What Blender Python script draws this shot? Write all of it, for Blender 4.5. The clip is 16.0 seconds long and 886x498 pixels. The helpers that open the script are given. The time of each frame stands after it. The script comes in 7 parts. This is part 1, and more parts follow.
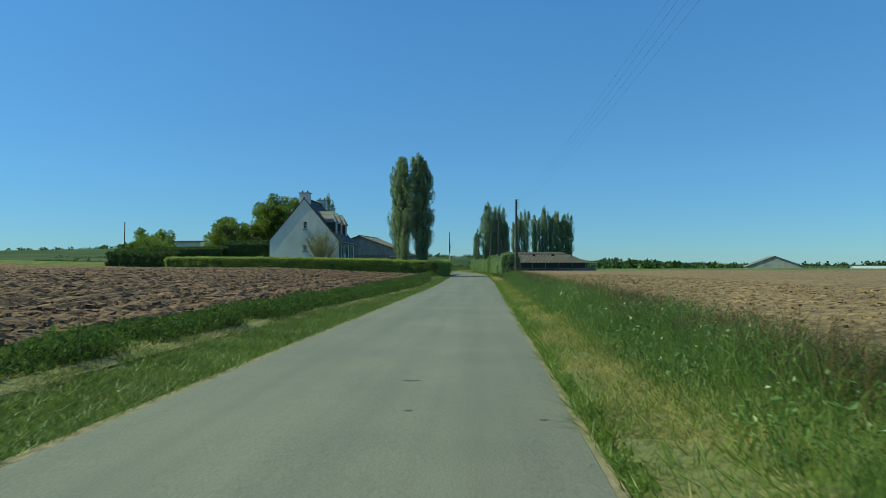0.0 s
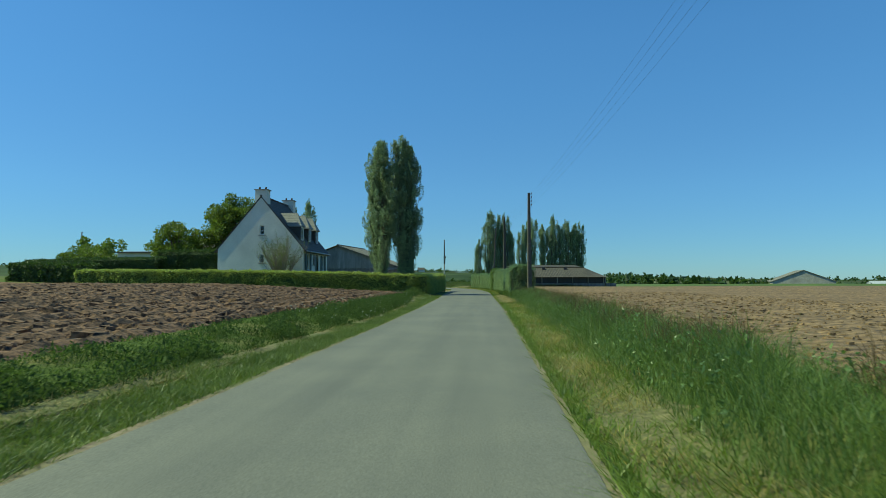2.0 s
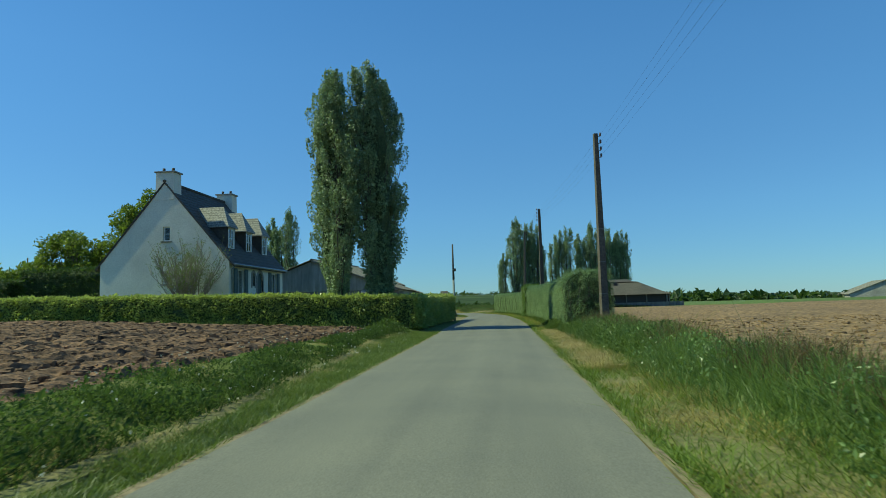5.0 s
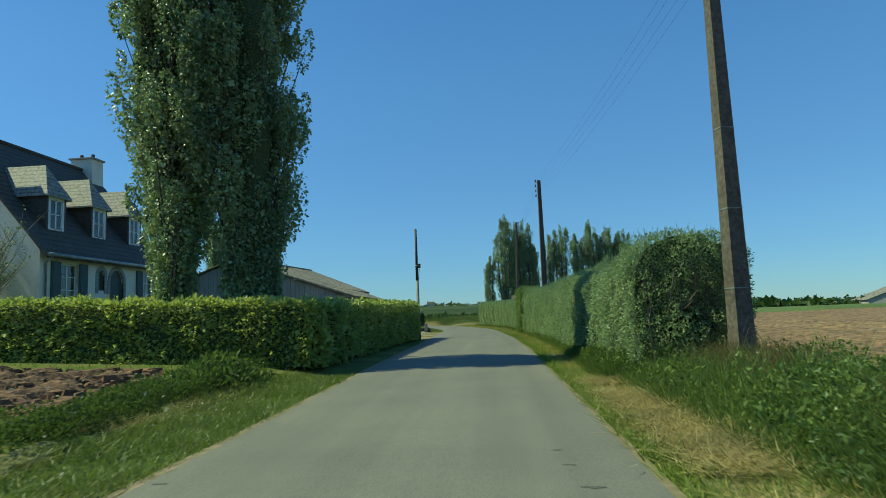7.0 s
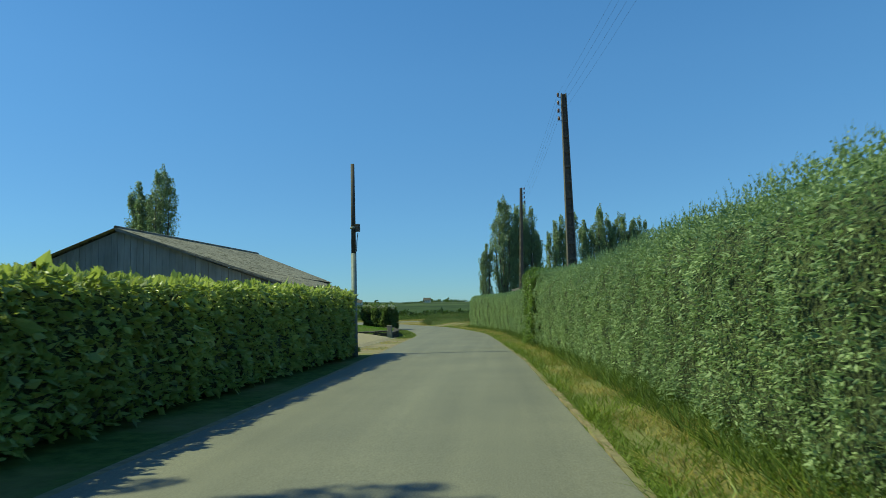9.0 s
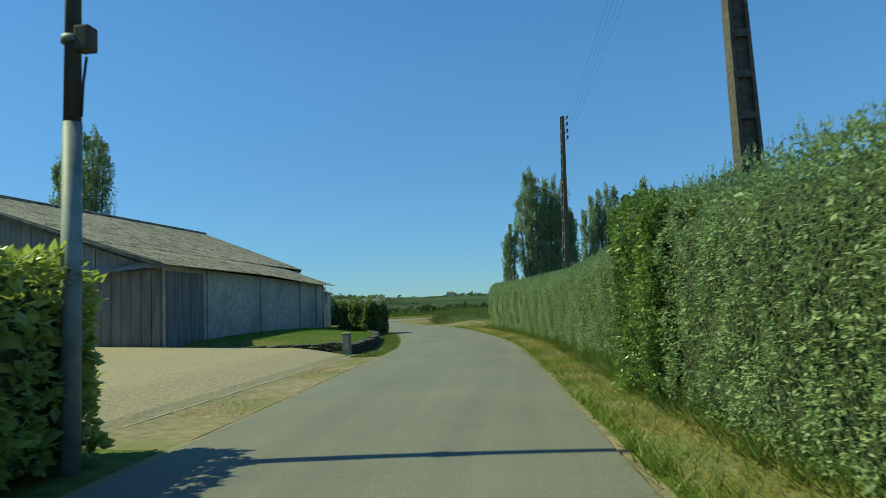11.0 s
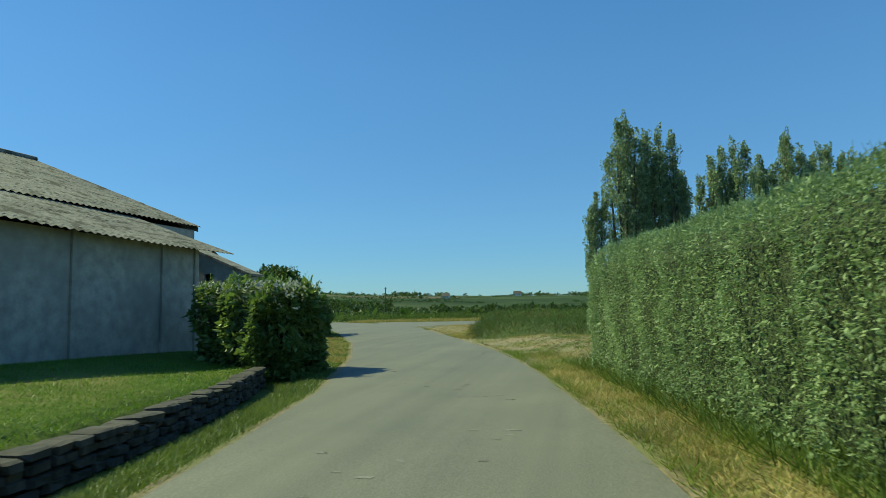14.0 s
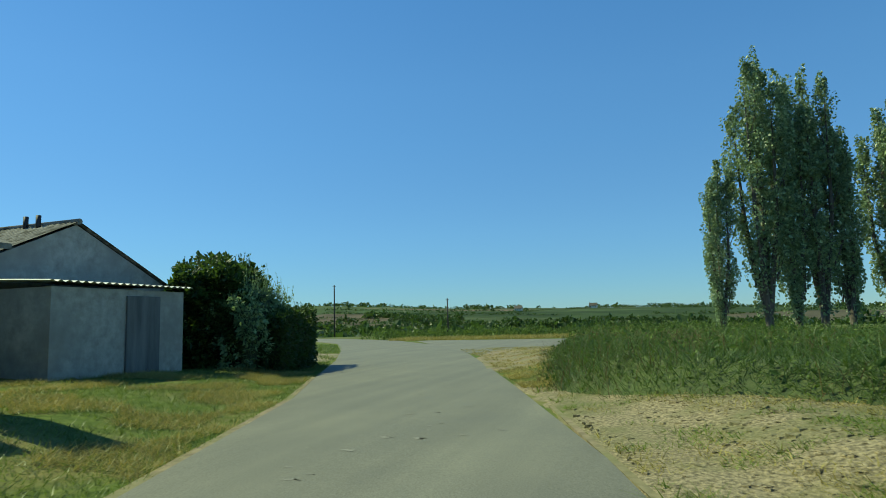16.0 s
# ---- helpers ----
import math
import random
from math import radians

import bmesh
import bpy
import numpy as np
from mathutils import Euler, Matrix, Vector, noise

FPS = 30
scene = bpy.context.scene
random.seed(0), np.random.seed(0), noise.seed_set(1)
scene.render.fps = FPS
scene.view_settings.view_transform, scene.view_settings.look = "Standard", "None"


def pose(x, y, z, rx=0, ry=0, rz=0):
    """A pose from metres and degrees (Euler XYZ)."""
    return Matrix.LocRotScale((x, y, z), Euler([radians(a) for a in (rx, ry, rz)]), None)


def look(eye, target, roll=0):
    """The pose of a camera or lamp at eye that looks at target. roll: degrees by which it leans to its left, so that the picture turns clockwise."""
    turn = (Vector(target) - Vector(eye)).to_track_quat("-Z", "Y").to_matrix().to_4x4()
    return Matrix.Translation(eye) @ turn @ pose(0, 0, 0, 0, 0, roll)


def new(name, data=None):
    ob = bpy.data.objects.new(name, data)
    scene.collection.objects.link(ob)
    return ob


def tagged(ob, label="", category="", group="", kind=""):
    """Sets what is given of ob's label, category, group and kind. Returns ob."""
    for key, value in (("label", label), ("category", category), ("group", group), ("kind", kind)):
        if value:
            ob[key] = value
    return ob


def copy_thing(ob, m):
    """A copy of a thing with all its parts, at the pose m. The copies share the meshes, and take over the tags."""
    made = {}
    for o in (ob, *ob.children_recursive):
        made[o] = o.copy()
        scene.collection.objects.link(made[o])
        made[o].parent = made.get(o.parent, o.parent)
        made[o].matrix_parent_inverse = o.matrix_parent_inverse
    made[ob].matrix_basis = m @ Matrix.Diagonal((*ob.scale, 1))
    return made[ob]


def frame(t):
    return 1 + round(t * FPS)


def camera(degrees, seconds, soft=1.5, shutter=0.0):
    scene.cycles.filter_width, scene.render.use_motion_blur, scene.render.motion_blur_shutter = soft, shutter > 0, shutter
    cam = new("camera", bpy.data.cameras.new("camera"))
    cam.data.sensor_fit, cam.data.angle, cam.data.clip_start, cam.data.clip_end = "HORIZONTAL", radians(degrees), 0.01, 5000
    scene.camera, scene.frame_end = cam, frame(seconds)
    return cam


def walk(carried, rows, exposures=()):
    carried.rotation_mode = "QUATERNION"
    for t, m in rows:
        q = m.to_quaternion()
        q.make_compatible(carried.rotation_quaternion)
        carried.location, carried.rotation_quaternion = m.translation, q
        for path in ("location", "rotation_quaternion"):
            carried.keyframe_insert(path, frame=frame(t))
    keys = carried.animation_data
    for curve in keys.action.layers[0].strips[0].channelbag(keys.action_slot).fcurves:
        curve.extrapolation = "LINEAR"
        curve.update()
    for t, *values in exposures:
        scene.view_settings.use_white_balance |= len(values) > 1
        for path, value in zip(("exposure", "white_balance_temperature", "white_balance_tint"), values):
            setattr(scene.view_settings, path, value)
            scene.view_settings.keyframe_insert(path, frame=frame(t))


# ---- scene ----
# camera: seconds, x, y, z, and the three turns in degrees
cam = camera(71.2, 16.0, soft=0.8, shutter=0.12)
ROWS = [
    (0, -0.044, -0.097, 1.208, 91.52, 0.05, 3.30),
    (0.5, 0.016, 3.654, 1.208, 91.37, 1.33, 5.04),
    (1, 0.073, 7.254, 1.184, 92.93, 0.71, 3.68),
    (1.5, 0.113, 10.946, 1.184, 92.41, -0.34, 3.39),
    (2, 0.083, 14.672, 1.208, 92.91, 0.07, 3.52),
    (2.5, 0.056, 18.201, 1.208, 93.16, 0.14, 4.15),
    (3, 0.021, 21.778, 1.208, 92.83, 0.37, 5.03),
    (3.5, 0.044, 25.350, 1.208, 92.71, 0.30, 5.03),
    (4, 0.008, 28.857, 1.208, 93.49, 0.70, 5.40),
    (6.5, -0.136, 46.524, 1.160, 95.96, 2.63, 5.34),
    (7, -0.083, 50.063, 1.184, 96.07, 2.26, 4.68),
    (7.5, -0.078, 53.571, 1.184, 96.45, 1.44, 4.09),
    (8, 0.006, 56.999, 1.184, 96.51, 1.54, 3.88),
    (8.5, 0.052, 60.286, 1.209, 96.15, 1.57, 4.13),
    (11, -0.136, 76.261, 1.220, 95.27, 2.71, 6.70),
    (11.5, -0.253, 79.412, 1.205, 95.42, 2.93, 7.71),
    (12, -0.389, 82.518, 1.204, 95.15, 1.93, 8.15),
    (12.5, -0.588, 85.643, 1.202, 94.77, 1.89, 9.33),
    (13, -0.844, 88.731, 1.201, 94.58, 1.36, 9.72),
    (13.5, -1.133, 91.821, 1.188, 94.89, 1.36, 11.50),
    (14, -1.489, 94.915, 1.188, 95.37, 1.40, 12.87),
    (14.5, -1.881, 97.991, 1.189, 95.68, 0.68, 13.88),
    (15, -2.357, 100.888, 1.191, 95.83, 1.86, 16.13),
    (15.5, -2.903, 103.741, 1.205, 96.32, 1.76, 18.01),
    (16, -3.585, 106.550, 1.208, 96.74, 1.67, 19.57),
]
walk(cam, [(t, pose(x, y, z, rx, ry, rz)) for t, x, y, z, rx, ry, rz in ROWS],
     [(0, 0.0, 7350, -31), (4.5, 0.02, 7550, -30), (7, 0.08, 7950, -29), (16, 0.14, 8200, -29)])

# ---- world and sun ----
SUN_ELEVATION, SUN_HEADING = 50.0, 4.0   # the light travels towards +x, turned 4 degrees towards +y
world = bpy.data.worlds.new("world")
scene.world = world
world.use_nodes = True
wn = world.node_tree
sky = wn.nodes.new("ShaderNodeTexSky")
sky.sky_type = "NISHITA"
sky.sun_disc = False
sky.sun_elevation = radians(SUN_ELEVATION)
sky.sun_rotation = radians(-90 - SUN_HEADING)
sky.air_density, sky.dust_density, sky.ozone_density = 1.0, 0.1, 2.0
sky.altitude = 1200
deep = wn.nodes.new("ShaderNodeMix")   # the deep clear blue of a dry spring day
deep.data_type, deep.blend_type = "RGBA", "MULTIPLY"
deep.inputs[0].default_value = 1.0
deep.inputs[7].default_value = (0.44, 0.6, 0.98, 1)
wn.links.new(sky.outputs[0], deep.inputs[6])
even = wn.nodes.new("ShaderNodeMix")   # clear air: deep blue overhead, paling towards the horizon
even.data_type = "RGBA"
even.inputs[0].default_value = 0.44
height = wn.nodes.new("ShaderNodeTexCoord")
split = wn.nodes.new("ShaderNodeSeparateXYZ")
paling = wn.nodes.new("ShaderNodeValToRGB")
wn.links.new(height.outputs["Generated"], split.inputs[0])
wn.links.new(split.outputs[2], paling.inputs[0])
for _ in range(3):
    paling.color_ramp.elements.new(0.5)
for e, (at, col) in zip(paling.color_ramp.elements, ((0.0, (0.62, 0.75, 1.25)), (0.12, (0.5, 0.88, 1.95)), (0.28, (0.36, 0.92, 2.5)), (0.5, (0.22, 0.8, 2.65)), (1.0, (0.15, 0.6, 2.2)))):
    e.position, e.color = at, (*col, 1)
wn.links.new(paling.outputs[0], even.inputs[7])
wn.links.new(deep.outputs[2], even.inputs[6])
clear = wn.nodes.new("ShaderNodeValToRGB")   # dry air: little glare over the horizon
wn.links.new(split.outputs[2], clear.inputs[0])
clear.color_ramp.elements.new(0.5)
for e, (at, col) in zip(clear.color_ramp.elements, ((0.0, (0.66, 0.72, 0.78)), (0.14, (0.84, 0.88, 0.91)), (0.36, (1.0, 1.0, 1.0)))):
    e.position, e.color = at, (*col, 1)
air = wn.nodes.new("ShaderNodeMix")
air.data_type, air.blend_type = "RGBA", "MULTIPLY"
air.inputs[0].default_value = 1.0
wn.links.new(even.outputs[2], air.inputs[6])
wn.links.new(clear.outputs[0], air.inputs[7])
wn.links.new(air.outputs[2], wn.nodes["Background"].inputs[0])
wn.nodes["Background"].inputs[1].default_value = 0.225

sun = new("sun", bpy.data.lights.new("sun", "SUN"))
sun.data.energy, sun.data.angle, sun.data.color = 4.7, radians(0.53), (1.0, 0.93, 0.8)
ce, se = math.cos(radians(SUN_ELEVATION)), math.sin(radians(SUN_ELEVATION))
ca, sa = math.cos(radians(SUN_HEADING)), math.sin(radians(SUN_HEADING))
sun.matrix_world = look((-60 * ce * ca, -60 * ce * sa, 60 * se), (0, 0, 0))

# ---- helpers of this scene ----


def part(name, bm, material, parent=None, label=""):
    me = bpy.data.meshes.new(name)
    bm.to_mesh(me)
    bm.free()
    me.materials.append(material)
    ob = new(name, me)
    if parent is not None:
        ob.parent = parent
    if label:
        ob["label"] = label
    return ob


def fast(name, verts, faces, material, parent=None, smooth=False):
    """One mesh from arrays: verts (n, 3), faces (m, k) all with k corners."""
    verts, faces = np.asarray(verts, np.float32), np.asarray(faces, np.int32)
    me = bpy.data.meshes.new(name)
    me.vertices.add(len(verts))
    me.vertices.foreach_set("co", verts.ravel())
    m, k = faces.shape
    me.loops.add(m * k)
    me.loops.foreach_set("vertex_index", faces.ravel())
    me.polygons.add(m)
    me.polygons.foreach_set("loop_start", np.arange(m, dtype=np.int32) * k)
    me.polygons.foreach_set("use_smooth", np.full(m, smooth))
    me.update(calc_edges=True)
    me.validate()
    me.materials.append(material)
    ob = new(name, me)
    if parent is not None:
        ob.parent = parent
    return ob


def holder(name, at, label, category, group="", turn=0.0):
    ob = new(name)
    ob.matrix_world = pose(*at, 0, 0, turn)
    ob.empty_display_size = 0.2
    return tagged(ob, label, category, group)


def box(bm, x0, x1, y0, y1, z0, z1, bevel=0.0):
    vs = [bm.verts.new((x, y, z)) for z in (z0, z1) for x, y in ((x0, y0), (x1, y0), (x1, y1), (x0, y1))]
    fs = [bm.faces.new([vs[i] for i in q]) for q in ((3, 2, 1, 0), (4, 5, 6, 7), (0, 1, 5, 4), (1, 2, 6, 5), (2, 3, 7, 6), (3, 0, 4, 7))]
    if bevel:
        bmesh.ops.bevel(bm, geom=list({e for f in fs for e in f.edges}), offset=bevel, segments=2, affect="EDGES", profile=0.6)
    return bm


def cube(x0, x1, y0, y1, z0, z1, bevel=0.0):
    return box(bmesh.new(), x0, x1, y0, y1, z0, z1, bevel)


def prism(bm, outline, axis, a, b):
    """A flat outline of (u, v) pushed from a to b along an axis: 'y' takes (x, z), 'x' takes (y, z), 'z' takes (x, y)."""
    def at(u, v, w):
        return {"y": (u, w, v), "x": (w, u, v), "z": (u, v, w)}[axis]
    lo = [bm.verts.new(at(u, v, a)) for u, v in outline]
    hi = [bm.verts.new(at(u, v, b)) for u, v in outline]
    n = len(outline)
    bm.faces.new(lo)
    bm.faces.new(hi[::-1])
    for i in range(n):
        bm.faces.new((lo[i], hi[i], hi[(i + 1) % n], lo[(i + 1) % n]))
    bmesh.ops.recalc_face_normals(bm, faces=bm.faces)
    return bm


def tube(bm, points, radii, sides=8, cap=True):
    rings = []
    for i, (p, r) in enumerate(zip(points, radii)):
        p = Vector(p)
        ahead = Vector(points[min(i + 1, len(points) - 1)]) - Vector(points[max(i - 1, 0)])
        q = ahead.to_track_quat("Z", "X") if ahead.length > 1e-6 else Vector((0, 0, 1)).to_track_quat("Z", "X")
        rings.append([bm.verts.new(p + q @ Vector((r * math.cos(a), r * math.sin(a), 0))) for a in [2 * math.pi * k / sides for k in range(sides)]])
    for a, b in zip(rings, rings[1:]):
        for k in range(sides):
            f = bm.faces.new((a[k], a[(k + 1) % sides], b[(k + 1) % sides], b[k]))
            f.smooth = True
    if cap:
        bm.faces.new(rings[0][::-1])
        bm.faces.new(rings[-1])
    return bm


def wave(p, scale, seed):
    """Soft, cheap lumps between about -1 and 1 at points p (n, 3)."""
    r = np.random.default_rng(seed)
    out = 0
    for _ in range(5):
        d = r.normal(size=3)
        d /= np.linalg.norm(d)
        out = out + np.sin(p @ d * (2 * np.pi / scale) * r.uniform(0.6, 1.7) + r.uniform(0, 6.28))
    return out / 3.0


def smooth01(t):
    t = np.clip(t, 0, 1)
    return t * t * (3 - 2 * t)


LEFT_EDGE = [(-2.95, -30), (-2.92, 0), (-2.84, 10), (-2.72, 20), (-2.6, 31), (-2.62, 42), (-2.8, 56), (-3.05, 66), (-3.2, 76), (-3.4, 83), (-3.55, 88), (-3.62, 92), (-3.78, 95), (-4.25, 97.9), (-4.65, 100),
             (-5.3, 103.2), (-6.1, 106), (-7.2, 109.5), (-9.5, 115.5), (-11.6, 119.8), (-14.3, 125.5), (-18.2, 133), (-24, 143), (-32, 152), (-46, 159), (-75, 168)]
RIGHT_EDGE = [(0.68, -30), (0.68, 0), (0.76, 10), (0.9, 25), (1.05, 40), (1.0, 60), (1.02, 70), (0.8, 79), (0.5, 84), (0.22, 89), (0.0, 92.8), (-0.35, 95.8),
              (-0.95, 99.5), (-1.6, 102.7), (-2.3, 106), (-3.3, 109.8), (-5.2, 115.5), (-7.0, 119.8), (-9.7, 127.2), (-13.6, 135.5), (-18.5, 143.5), (-27, 153), (-43, 162.5), (-73, 172)]
_ly, _lx = np.array([p[1] for p in LEFT_EDGE]), np.array([p[0] for p in LEFT_EDGE])
_ry, _rx = np.array([p[1] for p in RIGHT_EDGE]), np.array([p[0] for p in RIGHT_EDGE])


def edge_left(y):
    return np.interp(y, _ly, _lx)


def edge_right(y):
    return np.interp(y, _ry, _rx)


def ground_z(x, y):
    """Height of the land: level at the road, rising to the fields at its sides, a shallow valley ahead and hills behind it."""
    x, y = np.asarray(x, float), np.asarray(y, float)
    u, v = edge_left(y) - 0.5 - x, x - edge_right(y) - 0.5
    near = 1 - smooth01((y - 112) / 30)
    dip = smooth01((y - 93.3) / 1.2) * (1 - smooth01((y - 104.5) / 3))      # a shallow gutter under the lawn's wall
    left = 0.28 * smooth01((u - 1.2 * dip) / 2.2) - 0.07 * dip * smooth01((u + 0.2) / 0.5) * (1 - smooth01((u - 1.5) / 1.0)) + 0.045 * np.clip(u - 2.2, 0, 14)
    left = left + 0.4 * smooth01((y - 65) / 5) * smooth01((-x - 10) / 6) * (1 - smooth01((y - 84) / 6))
    left = left + 0.022 * np.clip(-x - 34, 0, 140)
    right = 0.26 * smooth01(v / 1.6)
    r = np.hypot(x - 0, y - 80)
    far = -7.5 * smooth01((r - 75) / 190) * smooth01((y - 100) / 160) - 2.0 * smooth01((r - 90) / 200)
    heading = np.degrees(np.arctan2(x, y - 80))
    hill = np.interp(heading, [-180, -90, -60, -38, -29, -6, 7, 20, 30, 60, 180], [8, 12, 16, 20, 27, 15, 8, 4, 1, 0, 8])
    climb = smooth01((r - 280) / 620)
    far = far * (1 - climb) + hill * (climb + 0.25 * smooth01((r - 900) / 600))
    far = far + 2.2 * np.sin(x * 0.011 + 1) * np.sin(y * 0.009) * smooth01((r - 200) / 300)
    return (left + right) * near + far


def gz(x, y):
    return float(ground_z(x, y))


# ---- materials ----
def material(name, build):
    m = bpy.data.materials.new(name)
    m.use_nodes = True
    nt = m.node_tree
    bsdf = nt.nodes["Principled BSDF"]
    build(nt, bsdf)
    return m


def node(nt, kind, **values):
    n = nt.nodes.new(kind)
    for key, value in values.items():
        n.inputs[key].default_value = value
    return n


def coords(nt, scale=1.0, stretch=(1, 1, 1)):
    geo = nt.nodes.new("ShaderNodeNewGeometry")
    mp = nt.nodes.new("ShaderNodeMapping")
    mp.inputs["Scale"].default_value = tuple(scale * s for s in stretch)
    nt.links.new(geo.outputs["Position"], mp.inputs["Vector"])
    return mp.outputs[0]


def noise_tex(nt, vec, scale, detail=4.0, rough=0.6):
    n = node(nt, "ShaderNodeTexNoise", Scale=scale, Detail=detail, Roughness=rough)
    nt.links.new(vec, n.inputs["Vector"])
    return n.outputs["Fac"]


def ramp(nt, fac, stops):
    r = nt.nodes.new("ShaderNodeValToRGB")
    while len(r.color_ramp.elements) < len(stops):
        r.color_ramp.elements.new(0.5)
    for e, (at, col) in zip(r.color_ramp.elements, stops):
        e.position, e.color = at, (*col, 1)
    nt.links.new(fac, r.inputs[0])
    return r.outputs[0]


def mix(nt, fac, a, b, mode="MIX"):
    m = nt.nodes.new("ShaderNodeMix")
    m.data_type, m.blend_type = "RGBA", mode
    if isinstance(fac, (int, float)):
        m.inputs[0].default_value = fac
    else:
        nt.links.new(fac, m.inputs[0])
    for sock, val in ((m.inputs[6], a), (m.inputs[7], b)):
        if isinstance(val, tuple):
            sock.default_value = (*val, 1)
        else:
            nt.links.new(val, sock)
    return m.outputs[2]


def bump(nt, bsdf, height, strength=0.4, distance=0.02):
    b = node(nt, "ShaderNodeBump", Strength=strength, Distance=distance)
    nt.links.new(height, b.inputs["Height"])
    nt.links.new(b.outputs[0], bsdf.inputs["Normal"])


def surface(name, dark, light, fine=8.0, broad=0.4, rough=0.85, bumpy=0.4, depth=0.01, stain=None, stretch=(1, 1, 1), metal=0.0, spread=0.2):
    """A matt or satin surface with grain and broad stains."""
    def build(nt, bsdf):
        vec = coords(nt, 1.0, stretch)
        a = noise_tex(nt, vec, fine, 6)
        col = ramp(nt, a, [(0.5 - spread, dark), (0.5 + spread, light)])
        b = noise_tex(nt, vec, broad, 3)
        if stain:
            k = ramp(nt, b, [(0.45, (0, 0, 0)), (0.68, (1, 1, 1))])
            col = mix(nt, k, col, stain)
        else:
            k = ramp(nt, b, [(0.3, (0.78, 0.78, 0.78)), (0.7, (1.12, 1.12, 1.12))])
            col = mix(nt, 1.0, col, k, "MULTIPLY")
        nt.links.new(col, bsdf.inputs["Base Color"])
        bsdf.inputs["Roughness"].default_value = rough
        bsdf.inputs["Metallic"].default_value = metal
        bump(nt, bsdf, a, bumpy, depth)
    return material(name, build)


def leaf(name, dark, light, through_col, rough=0.45, gloss=0.35, trans=0.3):
    """Leaves or blades: each one its own shade, with light coming through."""
    def build(nt, bsdf):
        geo = nt.nodes.new("ShaderNodeNewGeometry")
        col = ramp(nt, geo.outputs["Random Per Island"], [(0.0, dark), (0.55, tuple((a + b) / 2 for a, b in zip(dark, light))), (1.0, light)])
        n = noise_tex(nt, coords(nt), 0.8, 3)
        k = ramp(nt, n, [(0.3, (0.6, 0.64, 0.6)), (0.7, (1.25, 1.2, 1.05))])
        col = mix(nt, 1.0, col, k, "MULTIPLY")
        nt.links.new(col, bsdf.inputs["Base Color"])
        bsdf.inputs["Roughness"].default_value = rough
        bsdf.inputs["Specular IOR Level"].default_value = gloss
        t = nt.nodes.new("ShaderNodeBsdfTranslucent")
        t.inputs["Color"].default_value = (*through_col, 1)
        sh = nt.nodes.new("ShaderNodeMixShader")
        sh.inputs[0].default_value = trans
        nt.links.new(bsdf.outputs[0], sh.inputs[1])
        nt.links.new(t.outputs[0], sh.inputs[2])
        nt.links.new(sh.outputs[0], nt.nodes["Material Output"].inputs["Surface"])
    return material(name, build)


def asphalt_build(nt, bsdf):
    vec = coords(nt)
    fine = noise_tex(nt, vec, 60, 3, 0.7)
    col = ramp(nt, fine, [(0.3, (0.115, 0.112, 0.088)), (0.7, (0.205, 0.199, 0.158))])
    lanes = noise_tex(nt, coords(nt, 1.0, (1.6, 0.05, 1)), 1.0, 3)
    col = mix(nt, 1.0, col, ramp(nt, lanes, [(0.3, (0.84, 0.84, 0.84)), (0.7, (1.1, 1.09, 1.06))]), "MULTIPLY")
    blot = noise_tex(nt, vec, 0.55, 5)
    col = mix(nt, 1.0, col, ramp(nt, blot, [(0.3, (0.86, 0.87, 0.88)), (0.72, (1.1, 1.09, 1.05))]), "MULTIPLY")
    nt.links.new(col, bsdf.inputs["Base Color"])
    bsdf.inputs["Roughness"].default_value = 0.85
    bump(nt, bsdf, fine, 0.35, 0.006)


M_ROAD = material("asphalt", asphalt_build)


